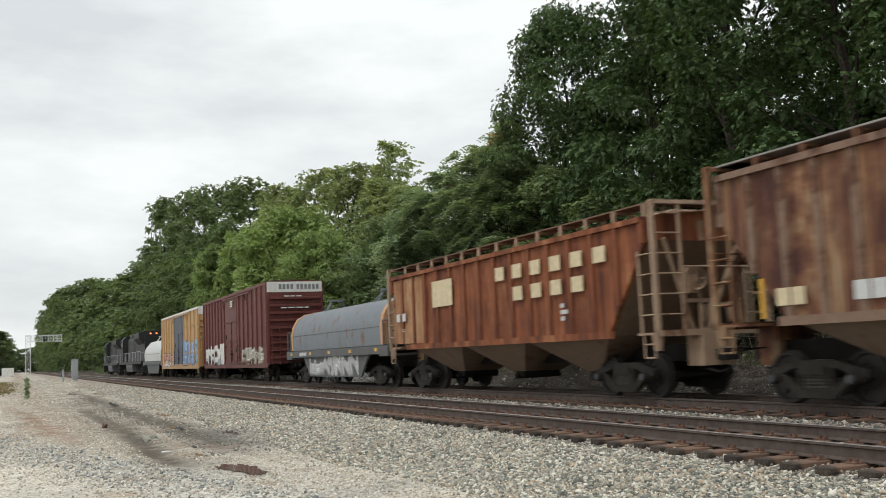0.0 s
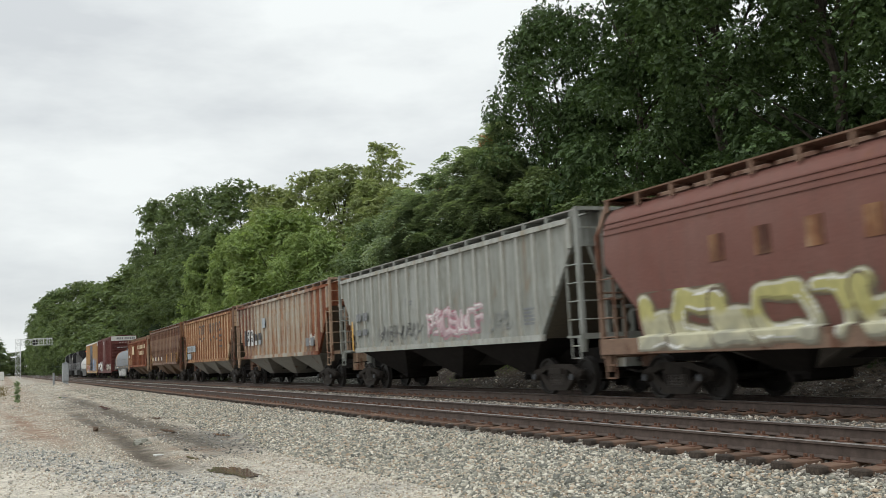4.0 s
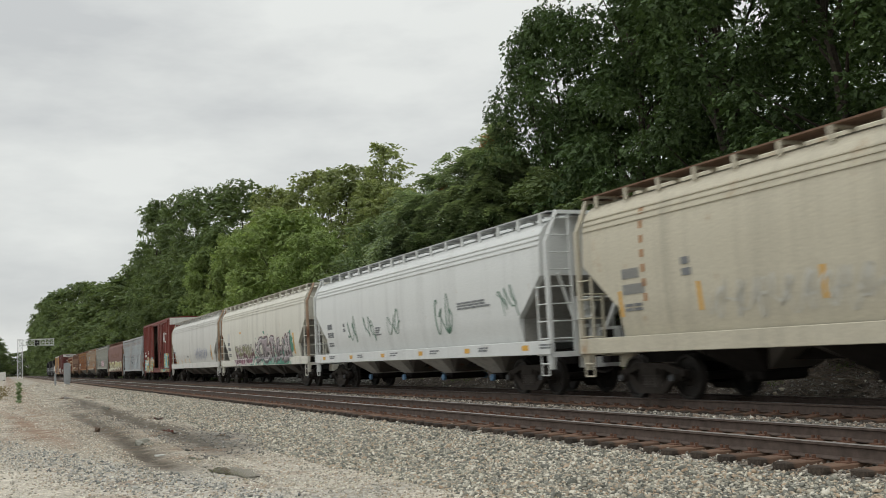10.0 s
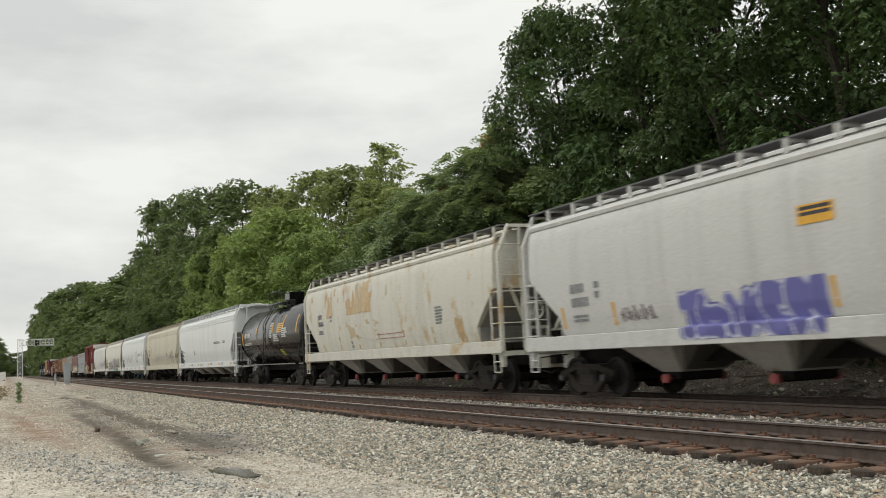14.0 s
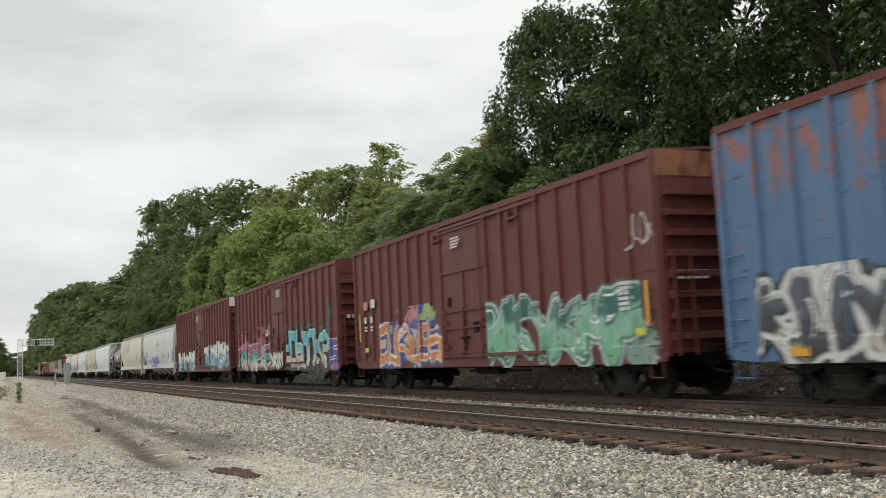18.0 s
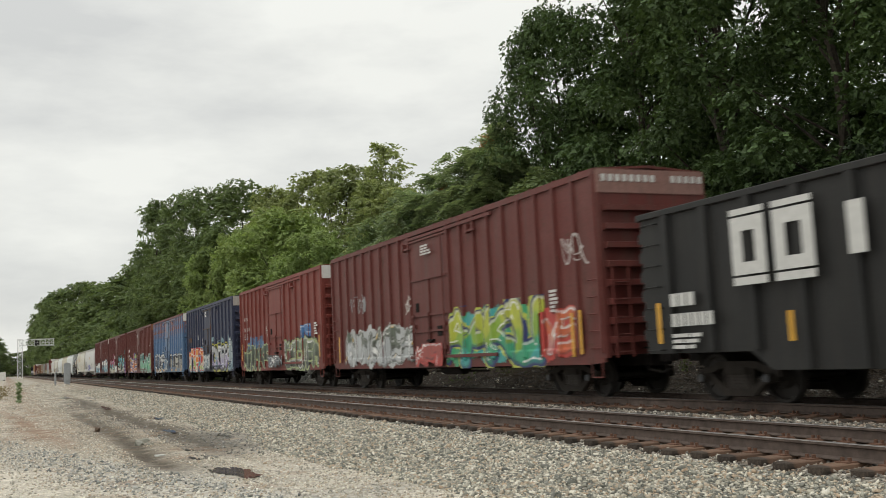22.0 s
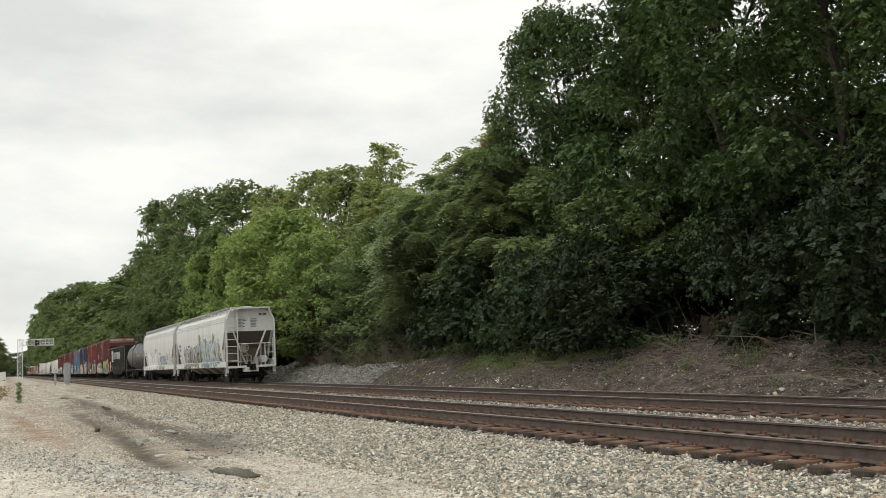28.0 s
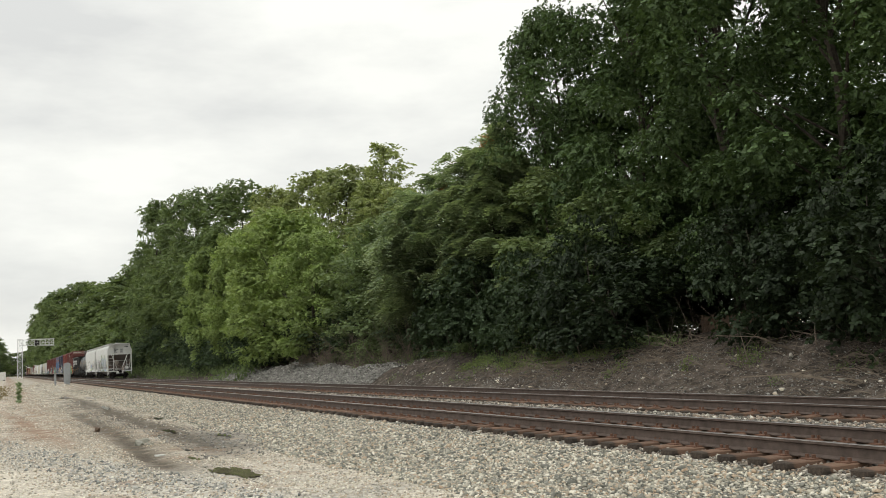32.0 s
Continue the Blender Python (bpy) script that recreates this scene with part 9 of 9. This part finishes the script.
# heap of grey stone beside the far track
def heap_z(x, y):
    m = np.clip(1 - ((x - 17.3) / 1.5) ** 2, 0, 1) * np.clip((y - 44) / 20, 0, 1) * np.clip((90 - y) / 12, 0, 1)
    m *= 0.78 + 0.22 * np.sin(y * 0.8) * np.sin(y * 0.31 + 1)
    return np.maximum(ground_z(x, y) + 0.3 * m, -0.3 + 0.62 * m)


hx, hy = np.meshgrid(np.linspace(15.6, 19.0, 24), np.linspace(43.5, 90.5, 140))
verts = np.stack([hx, hy, heap_z(hx, hy) - 0.03], -1).reshape(-1, 3)
idx = np.arange(len(verts)).reshape(hx.shape)
faces = np.stack([idx[:-1, :-1], idx[:-1, 1:], idx[1:, 1:], idx[1:, :-1]], -1).reshape(-1, 4)
heap = new("gravel_heap", raw_mesh("gravel_heap", verts, faces, M["heap"], smooth=True))
tagged(heap, "long low heap of grey crushed stone", "gravel heap", kind="structure")
scatter("heap_stones", "grey crushed stones covering the heap", [(15.9, 18.6, 46, 66, 130, 0.08), (15.9, 18.6, 66, 88, 70, 0.1)], 19, M["dull_stone"], zf=heap_z)

# ---------------- standing water in the yard ----------------
def puddle(cx, cy, rx, ry, seed, label):
    g = np.random.default_rng(seed)
    bm = bmesh.new()
    k = 140
    ph = g.uniform(0, math.tau, 4)
    pts = []
    for i in range(k):
        a = i * math.tau / k
        r = 0.94 + 0.06 * math.sin(19 * a + ph[0]) + 0.05 * math.sin(31 * a + ph[1]) + 0.2 * math.sin(2 * a + ph[0]) + 0.13 * math.sin(3 * a + ph[1]) + 0.1 * math.sin(7 * a + ph[2]) + 0.07 * math.sin(13 * a + ph[3])
        x, y = cx + rx * r * math.cos(a), cy + ry * r * math.sin(a)
        pts.append((x, y))
    z = max(float(ground_z(np.array(x), np.array(y))) for x, y in pts) + 0.006
    bm.faces.new([bm.verts.new((x, y, z)) for x, y in pts])
    ob = new("puddle", mesh_of("puddle", bm, M["water"]))
    tagged(ob, label, "puddle", kind="structure")


puddle(3.04, 14.5, 0.25, 0.85, 1, "shallow rain puddle in the gravel yard")
puddle(3.0, 17.7, 0.07, 0.4, 6, "small puddle beside a muddy rut")
puddle(4.4, 22.2, 0.13, 0.55, 7, "small puddle in soaked gravel")
puddle(3.75, 25.6, 0.1, 0.9, 8, "narrow strip of water in a muddy wheel rut")
puddle(4.45, 32.4, 0.2, 0.8, 3, "small puddle beside a muddy wheel rut")
puddle(3.85, 44.0, 0.14, 2.2, 4, "long wet patch in a muddy wheel rut")
puddle(3.3, 66.5, 0.35, 1.6, 9, "dark puddle across the far yard")
puddle(4.5, 61.5, 0.3, 2.6, 5, "long wet patch in a muddy wheel rut")
for x, y, s in ((2.7, 22.7, 0.17), (2.62, 22.2, 0.12), (2.85, 23.0, 0.12), (2.78, 21.8, 0.09)):
    bm = bmesh.new()
    hv, hf = HULLS[int(s * 100) % 8]
    vs = [bm.verts.new((x + s * 0.9 * a, y + s * 1.5 * b, -0.43 + s * 0.5 * c)) for a, b, c in hv]
    for f in hf:
        bm.faces.new([vs[i] for i in f])
    tagged(new("rock", mesh_of("rock", bm, M["stone"])), "grey rock lying in the muddy rut", "rock")


bm = bmesh.new()
box(bm, -0.09, 0.09, -0.05, 0.05, 0, 0.03)
scrap = tagged(new("board_scrap", mesh_of("board_scrap", bm, M["off_white"], bevel=0.006)), "pale scrap of board lying in the mud", "board")
scrap.matrix_basis = pose(2.6, 19.0, float(ground_z(np.array(2.6), np.array(19.0))), 4, 3, 25)
bm = bmesh.new()
hv, hf = HULLS[3]
vs = [bm.verts.new((2.2 + 0.1 * a, 27.8 + 0.18 * b, -0.38 + 0.08 * c)) for a, b, c in hv]
for f in hf:
    bm.faces.new([vs[i] for i in f])
tagged(new("rock", mesh_of("rock", bm, M["old_board"])), "reddish brown rock at the edge of the rut", "rock")

# ---------------- brush and weeds on the bank ----------------
def twigs(name, label, centres, per, length, thick, seed, mat, up=0.3):
    g = np.random.default_rng(seed)
    bm = bmesh.new()
    for cx, cy, rad in centres:
        for _ in range(per):
            x, y = cx + g.normal(0, rad), cy + g.normal(0, rad * 1.6)
            z = float(ground_z(np.array(x), np.array(y))) + g.uniform(0, 0.12)
            d = Vector((g.normal(), g.normal() * 1.4, abs(g.normal()) * up)).normalized()
            L = length * g.uniform(0.4, 1.3)
            a = Vector((x, y, z))
            m_ = a + d * L * 0.5 + Vector((0, 0, 0.06 * L))
            b = a + d * L + Vector((g.normal(0, 0.08), g.normal(0, 0.08), -0.03))
            r = thick * g.uniform(0.5, 1.4)
            bar(bm, a, m_, r, 4)
            bar(bm, m_, b, r * 0.6, 4)
    ob = new(name, mesh_of(name, bm, mat))
    tagged(ob, label, "dead branches", kind="stuff")


g_b = np.random.default_rng(41)
twigs("dead_branches", "bleached dead branches strewn over the soil bank", [(g_b.uniform(16.8, 19.2), g_b.uniform(13, 34), 0.6) for _ in range(46)], 16, 0.9, 0.011, 43, M["twig"])
twigs("dead_branches", "thin dead stems standing at the wood's edge", [(g_b.uniform(18.8, 20.2), g_b.uniform(12, 62), 0.4) for _ in range(30)], 8, 1.5, 0.008, 47, M["twig_dark"], 2.2)
twigs("dead_branches", "short twigs and litter covering the soil bank", [(g_b.uniform(16.4, 19.4), g_b.uniform(11, 40), 0.5) for _ in range(60)], 22, 0.34, 0.009, 44, M["twig"], 0.15)
twigs("dead_branches", "grey leafless shrubs at the foot of the wood", [(g_b.uniform(18.4, 19.4), y, 0.3) for y in (47, 50, 53.5, 57, 60, 62, 64.5, 67)], 60, 2.4, 0.01, 48, M["twig"], 3.2)
twigs("fallen_limb", "long fallen limbs on the bank", [(17.6, 15.5, 0.3), (17.9, 18.5, 0.3), (17.8, 29.5, 0.4), (18.3, 41, 0.5)], 4, 2.2, 0.03, 53, M["twig"])


def leaf_patch(name, label, spots, per, size, seed, mat, tall=0.3, category="weeds"):
    """Low weeds: sprays of small leaves round each spot (x, y, radius)."""
    g = np.random.default_rng(seed)
    P = []
    for x, y, r in spots:
        q = np.stack([x + g.normal(0, r, per), y + g.normal(0, r, per), g.uniform(0, tall, per)], 1)
        q[:, 2] += ground_z(q[:, 0], q[:, 1])
        P.append(q)
    p_ = np.concatenate(P)
    a = g.normal(size=p_.shape) * 0.6 + np.array([0, 0, 0.8])
    a *= (size * g.uniform(0.6, 1.4, len(p_)) / np.linalg.norm(a, axis=1))[:, None]
    b = np.cross(a, g.normal(size=p_.shape))
    b *= (0.22 * size / (np.linalg.norm(b, axis=1) + 1e-9))[:, None]
    v = np.stack([p_, p_ + a * 0.5 + b, p_ + a, p_ + a * 0.5 - b], 1).reshape(-1, 3)
    ob = new(name, raw_mesh(name, v, np.arange(len(v)).reshape(-1, 4), mat))
    tagged(ob, label, category, kind="stuff")


g_w = np.random.default_rng(59)
M["leaf_weed"] = leaf_mat("weed_leaves", (0.09, 0.13, 0.045), (0.19, 0.25, 0.085), 0.4)
leaf_patch("weeds", "small green weeds on the soil bank", [(g_b.uniform(16.8, 19.5), g_b.uniform(12, 45), g_b.uniform(0.06, 0.2)) for _ in range(34)], 80, 0.06, 61, M["leaf"], 0.22)
leaf_patch("weeds", "low green weeds spreading down the soil bank", [(g_w.uniform(17.9, 19.0), g_w.uniform(28, 38.5), g_w.uniform(0.15, 0.35)) for _ in range(46)] + [(18.2, 20.4, 0.25), (18.0, 20.9, 0.2), (17.6, 26.0, 0.2), (17.5, 22.6, 0.18)], 110, 0.075, 62, M["leaf_weed"], 0.25)
leaf_patch("weeds", "green ground cover along the top of the bank", [(g_b.uniform(19.0, 20.6), g_b.uniform(25, 62), g_b.uniform(0.3, 0.6)) for _ in range(60)], 150, 0.12, 67, M["leaf"], 0.4)
leaf_patch("weeds", "rank green weeds along the foot of the wood", [(g_b.uniform(16.6, 18.4), 75 + 4 * k, 0.8) for k in range(40)], 260, 0.25, 71, M["leaf"], 0.9)
leaf_patch("yard_weeds", "dry weeds and grass at the edge of the yard", [(g_b.uniform(-3.5, -0.9), g_b.uniform(60, 110), 0.6) for _ in range(30)], 150, 0.16, 73, M["dry_weed"], 0.4)

# one tall weed stalk in the yard
weed = tagged(new("tall_weed"), "single tall green weed growing from the gravel", "weed")
weed.matrix_basis = pose(0.62, 58.5, float(ground_z(np.array(0.62), np.array(58.5))))
bm = bmesh.new()
bar(bm, (0, 0, 0), (0.03, 0, 1.15), 0.012, 5)
part("stem", bm, M["leaf_stem"], weed)
g = np.random.default_rng(81)
q = np.stack([g.normal(0, 0.035, 260), g.normal(0, 0.035, 260), g.uniform(0.05, 1.15, 260)], 1)
a = g.normal(size=q.shape) * 0.08 + np.array([0, 0, 0.05])
b = g.normal(size=q.shape) * 0.03
put("foliage", raw_mesh("foliage", np.stack([q, q + a * 0.5 + b, q + a, q + a * 0.5 - b], 1).reshape(-1, 3), np.arange(1040).reshape(-1, 4), M["leaf_frond"]), weed)

# ---------------- lineside equipment ----------------
def cabinet(x, y, w, h, label):
    z = float(ground_z(np.array(x), np.array(y)))
    c = tagged(new("relay_cabinet"), label, "cabinet")
    c.matrix_basis = pose(x, y, z)
    bm = bmesh.new()
    box(bm, -w * 0.4, w * 0.4, -w * 0.4, w * 0.4, 0, 0.35)
    part("pedestal", bm, M["cabinet"], c)
    bm = bmesh.new()
    box(bm, -w / 2, w / 2, -w / 2, w / 2, 0.3, h)
    part("body", bm, M["cabinet"], c, bevel=0.03)
    bm = bmesh.new()
    box(bm, -w / 2 + 0.06, w / 2 - 0.06, -w / 2 - 0.03, -w / 2, 0.45, h - 0.2)
    d = part("door", bm, M["cabinet"], c)
    bm = bmesh.new()
    box(bm, w * 0.25, w * 0.3, -w / 2 - 0.07, -w / 2 - 0.03, h * 0.5, h * 0.6)
    put("handle", mesh_of("handle", bm, M["galv"]), d)
    bm = bmesh.new()
    prism(bm, [(-w * 0.56, h), (0, h + 0.12), (w * 0.56, h)], -w * 0.56, w * 0.56)
    part("roof", bm, M["cabinet"], c)


cabinet(5.55, 105, 0.62, 2.1, "grey metal relay cabinet on a pedestal beside the track")
cabinet(4.75, 112, 0.2, 1.35, "small grey signal box on a post")
cabinet(16.9, 165, 0.4, 1.6, "small grey lineside box at the wood's edge")
wt = tagged(new("utility_box"), "white utility box at the yard's edge", "utility box")
wt.matrix_basis = pose(-1.0, 300, float(ground_z(np.array(-1.0), np.array(300.0))))
bm = bmesh.new()
box(bm, -2.2, 0.9, -1.0, 1.0, 0.25, 2.5)
part("body", bm, M["off_white"], wt, bevel=0.05)
bm = bmesh.new()
for x in (-1.8, 0.5):
    box(bm, x - 0.2, x + 0.2, -1.0, 1.0, 0, 0.26)
part("footing", bm, M["steel_dark"], wt)

# signal bridge reaching over both tracks
GY_, GX0, GX1 = 330.0, 3.6, 13.6
sg = tagged(new("signal_bridge"), "galvanised cantilever signal bridge over both tracks", "signal bridge")
sg.matrix_basis = pose(0, GY_, -0.3)


def lattice(bm, p0, p1, half, bays_, r=0.06):
    """A four-cornered braced girder between two points."""
    p0, p1 = Vector(p0), Vector(p1)
    d = (p1 - p0).normalized()
    u = Vector((0, 1, 0))
    w = d.cross(u).normalized()
    cs = [u * sy * half + w * sz * half for sy, sz in ((-1, -1), (1, -1), (1, 1), (-1, 1))]
    for c in cs:
        bar(bm, p0 + c, p1 + c, r, 4)
    for k in range(bays_):
        a, b = p0.lerp(p1, k / bays_), p0.lerp(p1, (k + 1) / bays_)
        for i in range(4):
            bar(bm, a + cs[i], b + cs[(i + 1) % 4], r * 0.6, 4)
            bar(bm, b + cs[i], b + cs[(i + 1) % 4], r * 0.6, 4)


bm = bmesh.new()
lattice(bm, (GX0 + 0.3, 0, 0), (GX0 + 0.3, 0, 12.2), 0.7, 9, 0.08)
part("mast", bm, M["galv_pale"], sg)
bm = bmesh.new()
lattice(bm, (GX0, 0, 11.1), (GX1, 0, 11.1), 0.85, 8, 0.08)
part("arm", bm, M["galv_pale"], sg)
bm = bmesh.new()
box(bm, 8.0, GX1 + 0.3, -1.3, -0.7, 9.9, 10.0)
for x in np.arange(8.0, GX1 + 0.4, 0.8):
    bar(bm, (x, -1.3, 10.0), (x, -1.3, 12.1), 0.06, 4)
for z in (10.9, 12.1):
    bar(bm, (8.0, -1.3, z), (GX1 + 0.3, -1.3, z), 0.06, 4)
part("walkway", bm, M["galv_pale"], sg)
for x in (8.6,):
    bm = bmesh.new()
    bar(bm, (x, -1.2, 10.9), (x, -1.3, 10.9), 0.85, 18)
    head = part("signal_head", bm, M["black"], sg, "round black signal target")
    for k in range(3):
        bm = bmesh.new()
        a = k * math.tau / 3
        bar(bm, (x + 0.28 * math.sin(a), -1.26, 10.9 + 0.28 * math.cos(a)), (x + 0.28 * math.sin(a), -1.4, 10.9 + 0.28 * math.cos(a)), 0.12, 10)
        put("lens_hood", mesh_of("lens_hood", bm, M["steel_dark"]), head)

# old board fence under the trees
fence = tagged(new("fence"), "weathered brown board fence standing under the trees", "fence")
fence.matrix_basis = pose(22.3, 25.5, 0.72)
bm = bmesh.new()
box(bm, -0.012, 0.012, -0.07, 0.07, 0, 1.3)
board = mesh_of("board", bm, M["old_board"])
g = np.random.default_rng(91)
for k in range(30):
    put("board", board, fence, pose(g.normal(0, 0.008), -2.2 + 0.152 * k, g.normal(0, 0.03), g.normal(0, 1.0)))
for z in (0.3, 1.0):
    bm = bmesh.new()
    box(bm, 0.014, 0.055, -2.3, 2.4, z, z + 0.09)
    part("fence_rail", bm, M["old_board"], fence)
for y in (-2.2, 0.1, 2.3):
    bm = bmesh.new()
    box(bm, 0.056, 0.15, y - 0.05, y + 0.05, -0.4, 1.35)
    part("post", bm, M["old_board"], fence)

# pale house glimpsed through the wood
hs = tagged(new("house"), "pale sided house standing behind the trees", "house")
hs.matrix_basis = pose(36.0, 62.0, 1.6)
for nm, args in (("wall", (-5, -4.8, -6, 6, 0, 3.6)), ("wall", (4.8, 5, -6, 6, 0, 3.6)), ("wall", (-4.8, 4.8, -6, -5.8, 0, 3.6)), ("wall", (-4.8, 4.8, 5.8, 6, 0, 3.6))):
    bm = bmesh.new()
    box(bm, *args)
    part(nm, bm, M["off_white"], hs)
bm = bmesh.new()
prism(bm, [(-5.5, 3.6), (0, 6.2), (5.5, 3.6), (5.5, 3.75), (0, 6.4), (-5.5, 3.75)], -6.4, 6.4)
part("roof", bm, M["frame_grey"], hs)
for y in (-3.2, 2.4):
    bm = bmesh.new()
    box(bm, -5.05, -4.99, y - 0.6, y + 0.6, 1.0, 2.4)
    part("window", bm, M["dark_glass"], hs)


# ---------------- what moves ----------------
def motions():
    for e, s in CARS:
        walk(e, [(t, pose(FAR_X, where(s, t), 0)) for t in (0.0, 4.0, 8.0, 12.0, 16.0, 20.0, 24.0, 28.0, 32.0)])
    # wheels roll with the train: one key every thirtieth of a second for each axle place, shared by alike axles
    first = {}
    for w, k in WHEELS:
        if k not in first:
            rows = []
            for i in range(32 * FPS + 1):
                t = i / FPS
                rows.append((t, Matrix.Translation((0, k * AXLE_HALF, WHEEL_R)) @ Matrix.Rotation(-where(0, t) / WHEEL_R, 4, "X")))
            walk(w, rows)
            first[k] = w
        else:
            w.rotation_mode = "QUATERNION"
            keys = w.animation_data_create()
            keys.action = first[k].animation_data.action
            keys.action_slot = first[k].animation_data.action_slot


motions()
